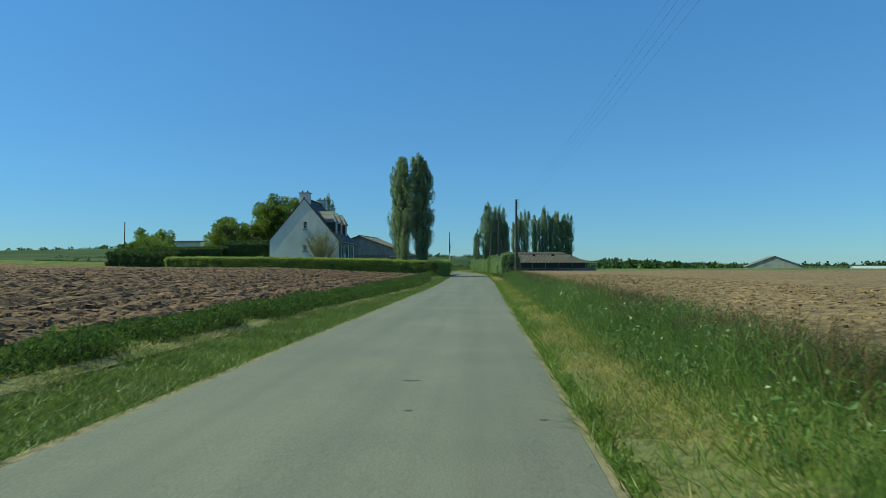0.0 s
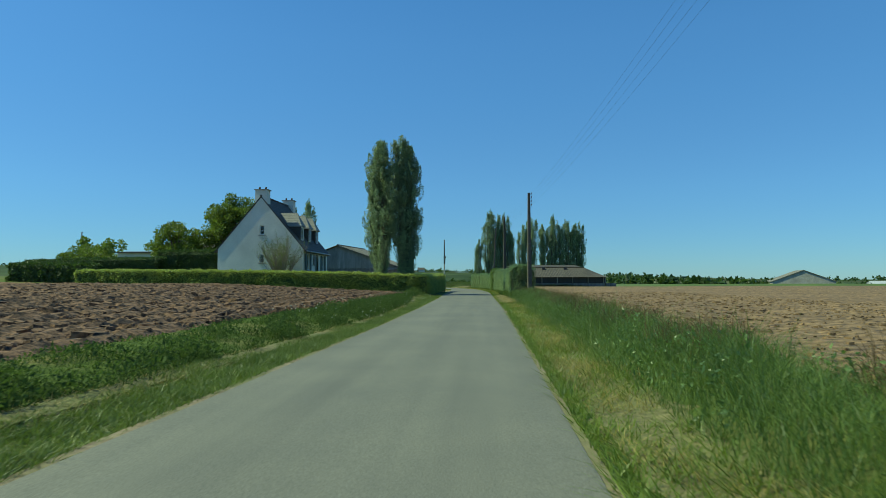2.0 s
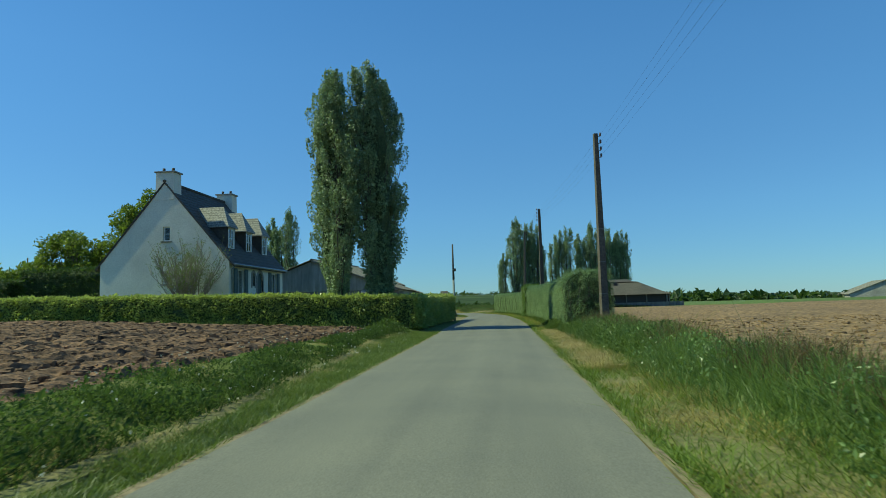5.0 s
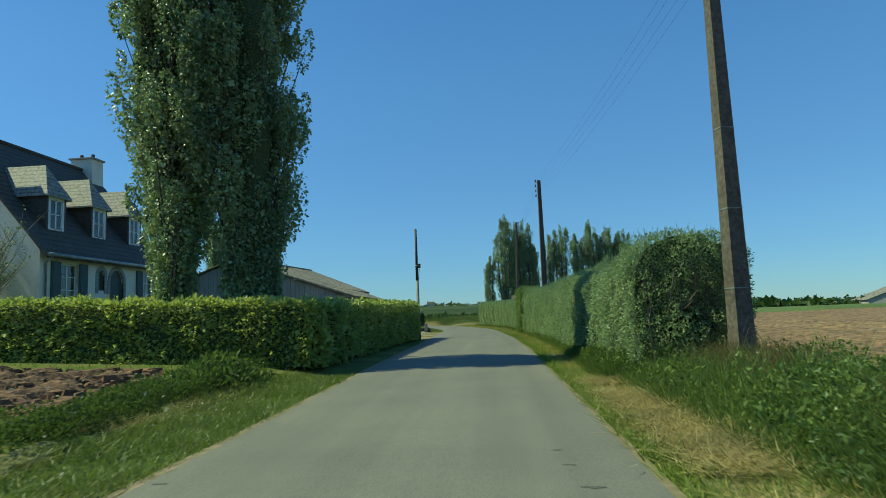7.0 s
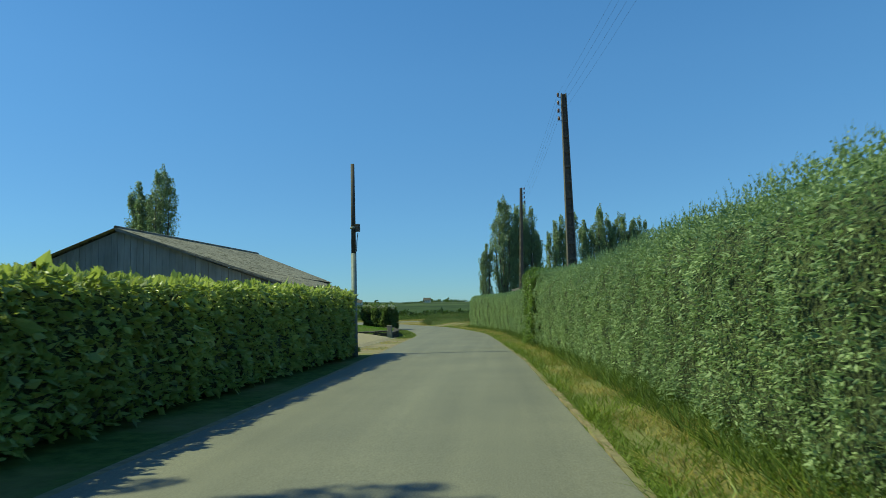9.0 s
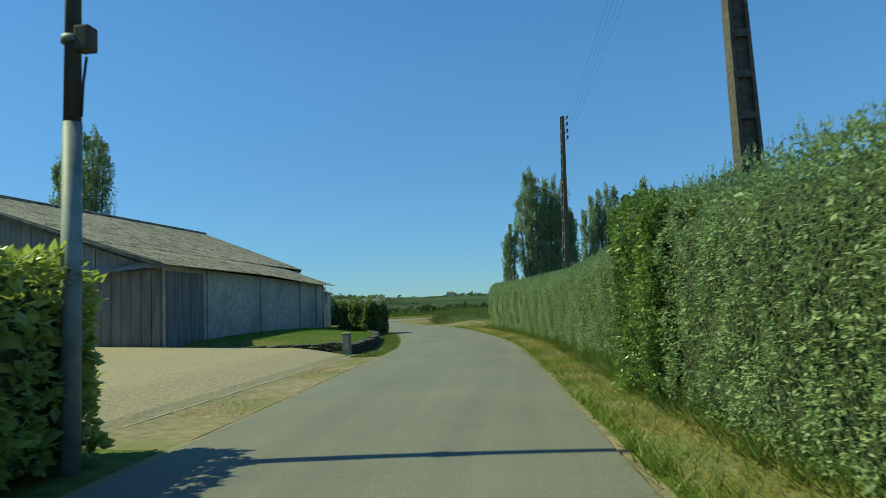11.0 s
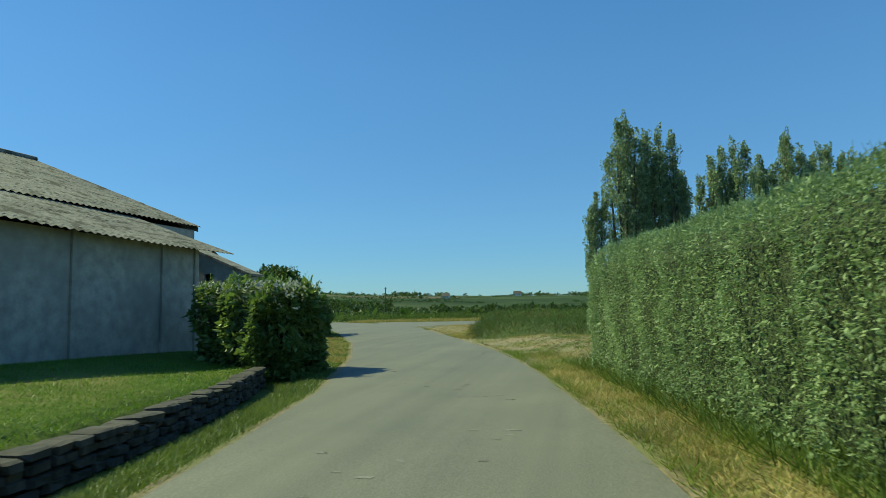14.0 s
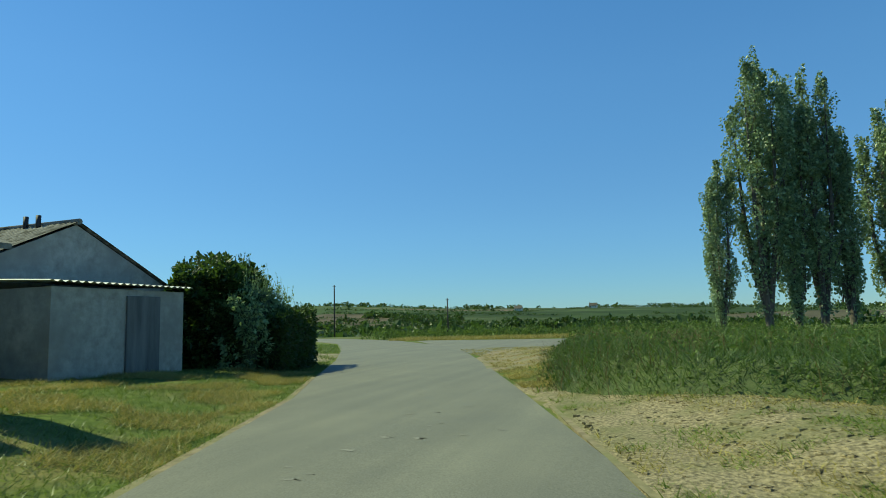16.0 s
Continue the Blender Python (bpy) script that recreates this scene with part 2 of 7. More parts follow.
def ground_build(nt, bsdf):
    """Grass near by, a patchwork of fields further off."""
    vec = coords(nt)
    fine = noise_tex(nt, vec, 5.0, 6)
    col = ramp(nt, fine, [(0.3, (0.055, 0.085, 0.018)), (0.7, (0.13, 0.165, 0.04))])
    dry = noise_tex(nt, vec, 0.6, 4)
    col = mix(nt, ramp(nt, dry, [(0.46, (0, 0, 0)), (0.7, (1, 1, 1))]), col, (0.2, 0.175, 0.07))
    v = node(nt, "ShaderNodeTexVoronoi", Scale=0.0085)
    v.inputs["Randomness"].default_value = 0.85
    nt.links.new(coords(nt, 1.0, (0.6, 1.3, 1)), v.inputs["Vector"])
    sep = nt.nodes.new("ShaderNodeSeparateColor")
    nt.links.new(v.outputs["Color"], sep.inputs[0])
    fields = ramp(nt, sep.outputs[0], [(0.0, (0.035, 0.055, 0.022)), (0.3, (0.055, 0.085, 0.03)), (0.5, (0.085, 0.11, 0.045)), (0.66, (0.035, 0.052, 0.023)), (0.78, (0.15, 0.11, 0.085)), (0.9, (0.06, 0.085, 0.035))])
    blotch = noise_tex(nt, vec, 0.035, 6, 0.65)
    fields = mix(nt, 1.0, fields, ramp(nt, blotch, [(0.3, (0.6, 0.62, 0.62)), (0.7, (1.3, 1.25, 1.2))]), "MULTIPLY")
    geo = nt.nodes.new("ShaderNodeNewGeometry")
    length = nt.nodes.new("ShaderNodeVectorMath")
    length.operation = "DISTANCE"
    nt.links.new(geo.outputs["Position"], length.inputs[0])
    length.inputs[1].default_value = (0, 70, 0)
    far = nt.nodes.new("ShaderNodeMapRange")
    far.inputs["From Min"].default_value, far.inputs["From Max"].default_value = 75, 130
    nt.links.new(length.outputs["Value"], far.inputs["Value"])
    col = mix(nt, far.outputs[0], col, fields)
    nt.links.new(col, bsdf.inputs["Base Color"])
    bsdf.inputs["Roughness"].default_value = 0.95
    bsdf.inputs["Specular IOR Level"].default_value = 0.1
    bump(nt, bsdf, fine, 0.7, 0.06)


M_GROUND = material("grassland", ground_build)
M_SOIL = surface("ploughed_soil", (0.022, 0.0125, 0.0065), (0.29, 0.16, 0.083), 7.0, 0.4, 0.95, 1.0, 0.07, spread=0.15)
M_SOIL_DRY = surface("dry_soil", (0.05, 0.03, 0.012), (0.33, 0.212, 0.1), 5.0, 0.2, 0.95, 0.8, 0.05, spread=0.17)
M_DIRT = surface("bare_dirt", (0.13, 0.1, 0.058), (0.31, 0.245, 0.145), 7, 0.7, 0.95, 0.7, 0.03, stain=(0.16, 0.16, 0.06))
M_GRAVEL = surface("gravel", (0.1, 0.082, 0.042), (0.38, 0.31, 0.175), 26, 0.9, 0.95, 1.0, 0.03, stain=(0.14, 0.14, 0.05), spread=0.14)
M_YARD = surface("yard_gravel", (0.19, 0.155, 0.095), (0.37, 0.31, 0.2), 16, 0.5, 0.95, 0.9, 0.02, stain=(0.3, 0.25, 0.145))
M_TURF = surface("dry_turf", (0.07, 0.072, 0.025), (0.26, 0.225, 0.09), 14, 1.1, 0.95, 0.8, 0.03, stain=(0.15, 0.16, 0.05))
M_BANK = surface("rank_turf", (0.03, 0.05, 0.014), (0.1, 0.125, 0.04), 9, 0.8, 0.95, 0.8, 0.05)
M_OLDROOF = surface("mossy_roof", (0.04, 0.035, 0.027), (0.12, 0.105, 0.083), 4, 0.6, 0.92, 0.6, 0.01)
M_CROP = surface("green_crop", (0.06, 0.1, 0.02), (0.12, 0.17, 0.04), 4, 0.15, 0.95, 0.8, 0.08)
M_GRASS = leaf("grass_blades", (0.085, 0.135, 0.022), (0.22, 0.28, 0.055), (0.26, 0.36, 0.05))
M_VERGE = leaf("verge_blades", (0.06, 0.1, 0.02), (0.2, 0.24, 0.06), (0.2, 0.28, 0.05))
M_GRASS_TALL = leaf("tall_grass", (0.045, 0.092, 0.022), (0.19, 0.255, 0.07), (0.24, 0.34, 0.07))
M_WEED = leaf("weeds", (0.03, 0.06, 0.016), (0.16, 0.22, 0.06), (0.17, 0.25, 0.05), rough=0.6, gloss=0.2)
M_DITCH = leaf("ditch_leaves", (0.022, 0.045, 0.014), (0.12, 0.17, 0.05), (0.13, 0.2, 0.04), rough=0.7, gloss=0.12)
M_MEADOW = leaf("rank_meadow", (0.04, 0.082, 0.024), (0.135, 0.195, 0.06), (0.15, 0.23, 0.05))
M_STRAW = leaf("dry_grass", (0.25, 0.215, 0.07), (0.46, 0.4, 0.16), (0.4, 0.33, 0.1), gloss=0.15)
M_HAY = leaf("mown_hay", (0.3, 0.25, 0.11), (0.6, 0.5, 0.25), (0.42, 0.34, 0.15), gloss=0.15)
M_SEED = leaf("seed_heads", (0.08, 0.055, 0.032), (0.2, 0.145, 0.08), (0.2, 0.14, 0.07), gloss=0.1)
M_LAWN = leaf("lawn_blades", (0.085, 0.165, 0.02), (0.17, 0.28, 0.045), (0.2, 0.34, 0.03))
M_LAUREL = leaf("laurel_leaves", (0.18, 0.23, 0.06), (0.54, 0.58, 0.2), (0.44, 0.52, 0.12), rough=0.35, gloss=0.5, trans=0.42)
M_OLEAST = leaf("grey_green_leaves", (0.115, 0.178, 0.082), (0.365, 0.465, 0.265), (0.3, 0.43, 0.175), rough=0.5, gloss=0.35)
M_DARKLEAF = leaf("dark_leaves", (0.025, 0.05, 0.014), (0.075, 0.115, 0.03), (0.1, 0.17, 0.03))
M_POPLAR = leaf("poplar_leaves", (0.09, 0.14, 0.065), (0.36, 0.45, 0.25), (0.28, 0.38, 0.15), rough=0.38, gloss=0.6, trans=0.27)
M_TREE = leaf("tree_leaves", (0.07, 0.11, 0.02), (0.21, 0.26, 0.055), (0.26, 0.35, 0.05))
M_BRIGHT = leaf("bright_leaves", (0.075, 0.13, 0.038), (0.23, 0.32, 0.105), (0.22, 0.34, 0.06), rough=0.35, gloss=0.5)
M_SPECK = leaf("white_specks", (0.5, 0.5, 0.42), (0.75, 0.75, 0.68), (0.5, 0.5, 0.4), gloss=0.1)
M_GLOSSY = leaf("glossy_dark_leaves", (0.06, 0.1, 0.03), (0.26, 0.34, 0.11), (0.2, 0.3, 0.07), rough=0.4, gloss=0.45)
# dark filling for hedges and crowns, with inner shade painted as its colour
M_CORE = surface("shaded_core", (0.018, 0.03, 0.01), (0.11, 0.145, 0.055), 34, 3, 1.0, 1.0, 0.05, spread=0.12)
M_BARK = surface("bark", (0.06, 0.05, 0.038), (0.17, 0.145, 0.115), 9, 1.5, 0.95, 0.8, 0.02, stretch=(1, 1, 0.25))
M_TWIG = surface("twigs", (0.17, 0.135, 0.105), (0.36, 0.295, 0.235), 9, 1.5, 0.95, 0.4, 0.01)
M_CONCRETE = surface("concrete", (0.055, 0.047, 0.037), (0.15, 0.128, 0.1), 14, 1.2, 0.9, 0.5, 0.006)
M_POST = surface("weathered_post", (0.2, 0.175, 0.13), (0.38, 0.33, 0.25), 12, 2.0, 0.9, 0.6, 0.01)
M_STONE = surface("field_stone", (0.03, 0.027, 0.021), (0.1, 0.088, 0.07), 6, 2.0, 0.9, 0.8, 0.015)
M_RENDER = surface("wall_render", (0.62, 0.59, 0.5), (0.76, 0.73, 0.63), 12, 0.35, 0.92, 0.25, 0.004)
M_SLATE = surface("slates", (0.04, 0.035, 0.029), (0.095, 0.084, 0.07), 7, 0.8, 0.75, 0.5, 0.01)
def sunlit_slate_build(nt, bsdf):
    """Slates coloured paler as if sunlit, their courses showing as thin dark lines."""
    vec = coords(nt)
    n = noise_tex(nt, vec, 9, 6, 0.7)
    col = ramp(nt, n, [(0.32, (0.07, 0.068, 0.06)), (0.66, (0.4, 0.38, 0.32))])
    wv = node(nt, "ShaderNodeTexWave", Scale=1.9)
    wv.bands_direction = "Z"
    wv.inputs["Distortion"].default_value = 0.6
    nt.links.new(vec, wv.inputs["Vector"])
    col = mix(nt, 1.0, col, ramp(nt, wv.outputs["Fac"], [(0.0, (0.45, 0.45, 0.45)), (0.25, (1, 1, 1))]), "MULTIPLY")
    nt.links.new(col, bsdf.inputs["Base Color"])
    bsdf.inputs["Roughness"].default_value = 0.7
    bump(nt, bsdf, n, 0.5, 0.01)


M_SLATE_PALE = material("sunlit_slates", sunlit_slate_build)
def fibro_build(nt, bsdf):
    """Old corrugated sheets, mottled by lichen and moss."""
    vec = coords(nt)
    fine = noise_tex(nt, vec, 11, 5, 0.7)
    col = ramp(nt, fine, [(0.3, (0.12, 0.11, 0.09)), (0.7, (0.34, 0.315, 0.265))])
    moss = noise_tex(nt, coords(nt, 1.0, (1.0, 0.55, 1.0)), 3.2, 6, 0.65)
    col = mix(nt, ramp(nt, moss, [(0.5, (0, 0, 0)), (0.6, (1, 1, 1))]), col, (0.075, 0.07, 0.05))
    broad = noise_tex(nt, vec, 0.35, 3)
    col = mix(nt, 1.0, col, ramp(nt, broad, [(0.3, (0.75, 0.76, 0.76)), (0.7, (1.15, 1.13, 1.06))]), "MULTIPLY")
    nt.links.new(col, bsdf.inputs["Base Color"])
    bsdf.inputs["Roughness"].default_value = 0.93
    bump(nt, bsdf, moss, 0.5, 0.015)


M_FIBRO = material("fibre_cement", fibro_build)
M_SHEET = surface("grey_sheeting", (0.19, 0.2, 0.2), (0.33, 0.34, 0.335), 3, 0.5, 0.7, 0.3, 0.006, stretch=(1, 1, 0.2))
M_SHED = surface("pale_block_wall", (0.3, 0.275, 0.23), (0.5, 0.465, 0.395), 5, 0.6, 0.92, 0.5, 0.01, stain=(0.28, 0.265, 0.23))
M_FLECK = surface("dried_mud", (0.17, 0.162, 0.135), (0.25, 0.238, 0.2), 30, 4, 0.95, 0.3, 0.003)
M_TAR = surface("tar_patch", (0.07, 0.066, 0.055), (0.12, 0.112, 0.094), 40, 4, 0.85, 0.3, 0.003)
M_BOARD = surface("weathered_boards", (0.1, 0.1, 0.095), (0.235, 0.23, 0.215), 4, 0.7, 0.85, 0.5, 0.01, stretch=(1, 1, 0.12))
M_TARP = surface("grey_tarpaulin", (0.42, 0.43, 0.43), (0.55, 0.56, 0.55), 3, 0.7, 0.5, 0.3, 0.01)
M_GREEN_SHEET = surface("green_sheeting", (0.15, 0.34, 0.21), (0.21, 0.43, 0.28), 3, 0.4, 0.45, 0.15, 0.004)
M_YELLOW = surface("yellow_trim", (0.55, 0.37, 0.03), (0.68, 0.48, 0.05), 5, 1, 0.5, 0.1, 0.003)
M_SHUTTER = surface("dark_green_paint", (0.018, 0.042, 0.04), (0.035, 0.072, 0.068), 8, 1, 0.5, 0.2, 0.003)
M_WHITE = surface("white_paint", (0.66, 0.67, 0.66), (0.76, 0.77, 0.76), 9, 1, 0.55, 0.1, 0.002)
M_GRANITE = surface("granite", (0.16, 0.155, 0.145), (0.36, 0.345, 0.32), 24, 1.5, 0.85, 0.4, 0.006)
M_TERRA = surface("sooty_clay", (0.03, 0.024, 0.02), (0.08, 0.06, 0.045), 12, 2, 0.85, 0.3, 0.004)
M_ZINC = surface("zinc", (0.22, 0.235, 0.25), (0.36, 0.375, 0.39), 6, 1, 0.45, 0.1, 0.002, metal=0.6)
M_GALV = surface("galvanised_steel", (0.13, 0.155, 0.145), (0.24, 0.27, 0.25), 8, 1.5, 0.6, 0.15, 0.002)
M_DARKWOOD = surface("tarred_wood", (0.03, 0.026, 0.022), (0.085, 0.075, 0.062), 8, 1.0, 0.85, 0.5, 0.006, stretch=(1, 1, 0.1))
M_BLACK = surface("black_rubber", (0.012, 0.012, 0.013), (0.03, 0.03, 0.032), 10, 2, 0.6, 0.1, 0.002)
M_PORCELAIN = surface("brown_porcelain", (0.09, 0.05, 0.03), (0.16, 0.09, 0.055), 10, 2, 0.25, 0.05, 0.002)


def glass_build(nt, bsdf):
    bsdf.inputs["Base Color"].default_value = (0.75, 0.8, 0.8, 1)
    bsdf.inputs["Roughness"].default_value = 0.03
    bsdf.inputs["Transmission Weight"].default_value = 1.0
    bsdf.inputs["IOR"].default_value = 1.45


M_GLASS = material("window_glass", glass_build)

# ---- the land ----
def axis_steps(near0, near1, step, limit, growth=1.22):
    vals = list(np.arange(near0, near1 + 1e-6, step))
    s = step
    while vals[-1] < limit:
        s *= growth
        vals.append(vals[-1] + s)
    s = step
    while vals[0] > -limit:
        s *= growth
        vals.insert(0, vals[0] - s)
    return np.array(vals)


def sheet(name, xs, ys, height, material_, label, lift=0.0, smooth=True):
    X, Y = np.meshgrid(xs, ys)
    Z = height(X, Y) + lift
    v = np.stack([X, Y, Z], -1).reshape(-1, 3)
    n, m = len(ys), len(xs)
    i = (np.arange(n - 1)[:, None] * m + np.arange(m - 1)).ravel()
    ob = fast(name, v, np.stack([i, i + 1, i + m + 1, i + m], 1), material_, smooth=smooth)
    return tagged(ob, label, name.split("_")[-1], kind="structure")


def fine_steps():
    xs = axis_steps(-34, 26, 0.75, 2600)
    return np.sort(np.r_[xs[(xs < -11.6) | (xs > 5.6)], np.arange(-11.5, 5.6, 0.25)])


ground = sheet("ground", fine_steps(), axis_steps(-12, 150, 0.7, 2600), ground_z, M_GROUND, "green and brown farmland with meadows and fields", -0.02)


def ribbon(name, left, right, z, material_, label, steps=1.0, crown=0.0, ragged=0.0, seed=3, drape=False, lip=0.045, inner=5, rim=0.012):
    """A strip of ground between two edges given as (x, y) lines with the same number of points."""
    r = np.random.default_rng(seed)
    left, right = np.array(left, float), np.array(right, float)
    mid = (left + right) / 2
    d = np.r_[0, np.cumsum(np.hypot(*np.diff(mid, axis=0).T))]
    s = np.arange(0, d[-1], steps)
    A = np.stack([np.interp(s, d, left[:, k]) for k in (0, 1)], 1)
    B = np.stack([np.interp(s, d, right[:, k]) for k in (0, 1)], 1)
    cols = inner + 4
    w = np.r_[0, rim, np.linspace(rim + 0.1, 0.9 - rim, inner), 1 - rim, 1]
    P = A[:, None] * (1 - w[None, :, None]) + B[:, None] * w[None, :, None]
    if ragged:
        P[:, 0, 0] += r.normal(0, ragged, len(s))
        P[:, -1, 0] += r.normal(0, ragged, len(s))
    base = ground_z(P[..., 0], P[..., 1])
    Z = base * 0 + ground_z(P[:, cols // 2, 0], P[:, cols // 2, 1])[:, None] + z + crown * (1 - (2 * w - 1) ** 2)[None]
    if drape:
        Z = base + z
    Z[:, 0] -= lip
    Z[:, -1] -= lip
    if drape:
        Z[0], Z[-1] = Z[0] - lip, Z[-1] - lip
    v = np.concatenate([P, Z[..., None]], -1).reshape(-1, 3)
    i = (np.arange(len(s) - 1)[:, None] * cols + np.arange(cols - 1)).ravel()
    ob = fast(name, v, np.stack([i, i + 1, i + cols + 1, i + cols], 1), material_)
    return tagged(ob, label, name, kind="structure")


road_l = np.array(LEFT_EDGE, float)
# the right edge, taken square across from each point of the left one
dd = np.r_[0, np.cumsum(np.hypot(*np.diff(np.array(RIGHT_EDGE), axis=0).T))]
dl = np.r_[0, np.cumsum(np.hypot(*np.diff(road_l, axis=0).T))]
road_r = np.stack([np.interp(dl * dd[-1] / dl[-1], dd, np.array(RIGHT_EDGE)[:, k]) for k in (0, 1)], 1)
road = ribbon("road", road_l, road_r, 0.02, M_ROAD, "narrow pale grey asphalt lane with worn edges", 0.17, 0.02, 0.014, lip=0.06)
side = ribbon("side_road", [(-19.6, 146.0), (-12.0, 144.6), (0, 144.2), (14, 144.4), (40, 145)], [(-9.6, 127.5), (-7.6, 134.5), (0, 138.9), (14, 139.6), (40, 140.2)], 0.019, M_ROAD, "narrow asphalt side road joining the lane", 0.6, 0.0, 0.0, drape=True, lip=0.03, inner=25)
edge_dirt_r = ribbon("dirt_edge", [(x - 0.04, y) for x, y in RIGHT_EDGE[:17]], [(x + 0.035, y) for x, y in RIGHT_EDGE[:17]], 0.012, M_DIRT, "strip of dry earth along the asphalt edge", 0.15, 0.0, 0.02, 5, True, 0.05)
edge_dirt_l = ribbon("dirt_edge", [(x - 0.08, y) for x, y in LEFT_EDGE[:20]], [(x + 0.04, y) for x, y in LEFT_EDGE[:20]], 0.012, M_DIRT, "strip of dry earth along the asphalt edge", 0.15, 0.0, 0.018, 6, True, 0.05)
wide_dirt = [p for p in RIGHT_EDGE if 84 <= p[1] <= 108]
edge_sand = ribbon("dirt_edge", [(x - 0.03, y) for x, y in wide_dirt], [(x + 0.26, y) for x, y in wide_dirt], 0.004, M_DIRT, "sandy strip worn along the lane's edge", 0.15, 0.0, 0.05, 15, True, 0.04, rim=0.2)
turf_r = ribbon("dry_turf", [(x + 0.22, y) for x, y in RIGHT_EDGE[:16]], [(x + 1.0, y) for x, y in RIGHT_EDGE[:16]], 0.014, M_TURF, "strip of short sun-dried yellow turf", 0.15, 0.0, 0.09, 7, True, 0.05)


def strip(y):
    """Width of the short green grass between the lane and the dry line before the ditch."""
    return np.interp(y, [0, 8, 20, 33, 45, 56], [1.25, 1.3, 0.95, 0.5, 0.6, 1.3])


turf_l = ribbon("dry_turf", [(x - strip(y) - 0.3, y) for x, y in LEFT_EDGE[:7]], [(x - strip(y) - 0.02, y) for x, y in LEFT_EDGE[:7]], 0.014, M_TURF, "strip of short sun-dried yellow turf", 0.15, 0.0, 0.1, 8, True, 0.05)


def ploughed(name, xs, ys, material_, label, amp, seed, trend, pitch=0.8, coarse=0.8, ridge=0.45):
    """Bare worked soil: rows of clods running along the field."""
    def height(X, Y):
        p = np.stack([X, Y, 0 * X], -1)
        rough = wave(p.reshape(-1, 3), 0.55, seed).reshape(X.shape) + 0.8 * wave(p.reshape(-1, 3), 0.27, seed + 1).reshape(X.shape)
        rows = np.sin((X * trend[0] + Y * trend[1]) * 2 * np.pi / pitch + 0.3 * wave(p.reshape(-1, 3), 4, seed + 2).reshape(X.shape))
        rows = rows * (np.abs(X) < 30)
        jit = np.random.default_rng(seed).normal(0, 0.5, X.shape)
        fade = smooth01((X - X.min()) / 1.2) * smooth01((X.max() - X) / 1.2) * smooth01((Y.max() - Y) / 1.0)
        return ground_z(X, Y) + 0.03 + 0.07 * smooth01((np.abs(X) - 26) / 6) + amp * (0.3 * rough + ridge * rows + coarse * jit) * fade - 0.12 * (1 - fade)
    return sheet(name, xs, ys, height, material_, label, smooth=False)


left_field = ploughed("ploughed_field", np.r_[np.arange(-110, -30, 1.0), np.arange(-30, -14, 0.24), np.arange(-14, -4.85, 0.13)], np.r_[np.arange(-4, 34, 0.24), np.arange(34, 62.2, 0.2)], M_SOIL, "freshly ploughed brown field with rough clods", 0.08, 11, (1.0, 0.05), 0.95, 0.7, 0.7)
right_field = ploughed("tilled_field", np.r_[np.arange(3.0, 14, 0.22), np.arange(14, 40, 0.4), np.arange(40, 190, 1.6)], np.r_[np.arange(-6, 30, 0.28), np.arange(30, 108, 0.6)], M_SOIL_DRY, "dry tilled pale brown field with fine clods", 0.045, 21, (1.0, 0.1), 0.8, 0.35)
crop = sheet("crop_strip", np.arange(24, 420, 4.0), np.arange(108, 175, 3.0), lambda X, Y: ground_z(X, Y) - 0.3 + 0.65 * smooth01((Y - 108) / 3) * smooth01((X - 24) / 4) + 0.05 * wave(np.stack([X, Y, 0 * X], -1).reshape(-1, 3), 5, 5).reshape(X.shape), M_CROP, "green cereal crop strip beyond the bare field")


def scatter_clods(name, xs, ys, n, size, material_, label, seed):
    r = np.random.default_rng(seed)
    x = r.uniform(*xs, n) if name == "x" else xs[0] + (xs[1] - xs[0]) * r.power(1.0, n)
    y = r.uniform(*ys, n)
    clear = (x > edge_right(y) + 0.12) | (x < edge_left(y) - 0.12)
    x, y = x[clear], y[clear]
    n = len(x)
    z = ground_z(x, y) + (0.04 if size > 0.03 else 0.018)
    lump = np.array([(1, 0, -0.8), (0, 1, -0.8), (-1, 0, -0.8), (0, -1, -0.8), (0.75, 0.1, 0.35), (0, 0.7, 0.6), (-0.7, 0, 0.45), (0, -0.75, 0.5)], float)
    quads = np.array([(0, 1, 5, 4), (1, 2, 6, 5), (2, 3, 7, 6), (3, 0, 4, 7), (4, 5, 6, 7)])
    s = size * r.lognormal(0, 0.5, n)
    v = lump[None] * s[:, None, None] * r.uniform(0.6, 1.25, (n, 8, 1)) * np.array([1.2, 1.0, 0.6])
    a = r.uniform(0, 6.28, n)
    ca_, sa_ = np.cos(a)[:, None], np.sin(a)[:, None]
    v = np.stack([v[..., 0] * ca_ - v[..., 1] * sa_, v[..., 0] * sa_ + v[..., 1] * ca_, v[..., 2]], -1) + np.stack([x, y, z], -1)[:, None]
    f = (quads[None] + 8 * np.arange(n)[:, None, None]).reshape(-1, 4)
    return tagged(fast(name, v.reshape(-1, 3), f, material_), label, "soil clods", kind="stuff")


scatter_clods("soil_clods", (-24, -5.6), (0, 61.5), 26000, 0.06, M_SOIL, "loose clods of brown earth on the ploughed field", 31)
scatter_clods("dry_clods", (3.4, 15), (2, 62), 9000, 0.032, M_SOIL_DRY, "loose dry clods on the tilled field", 32)

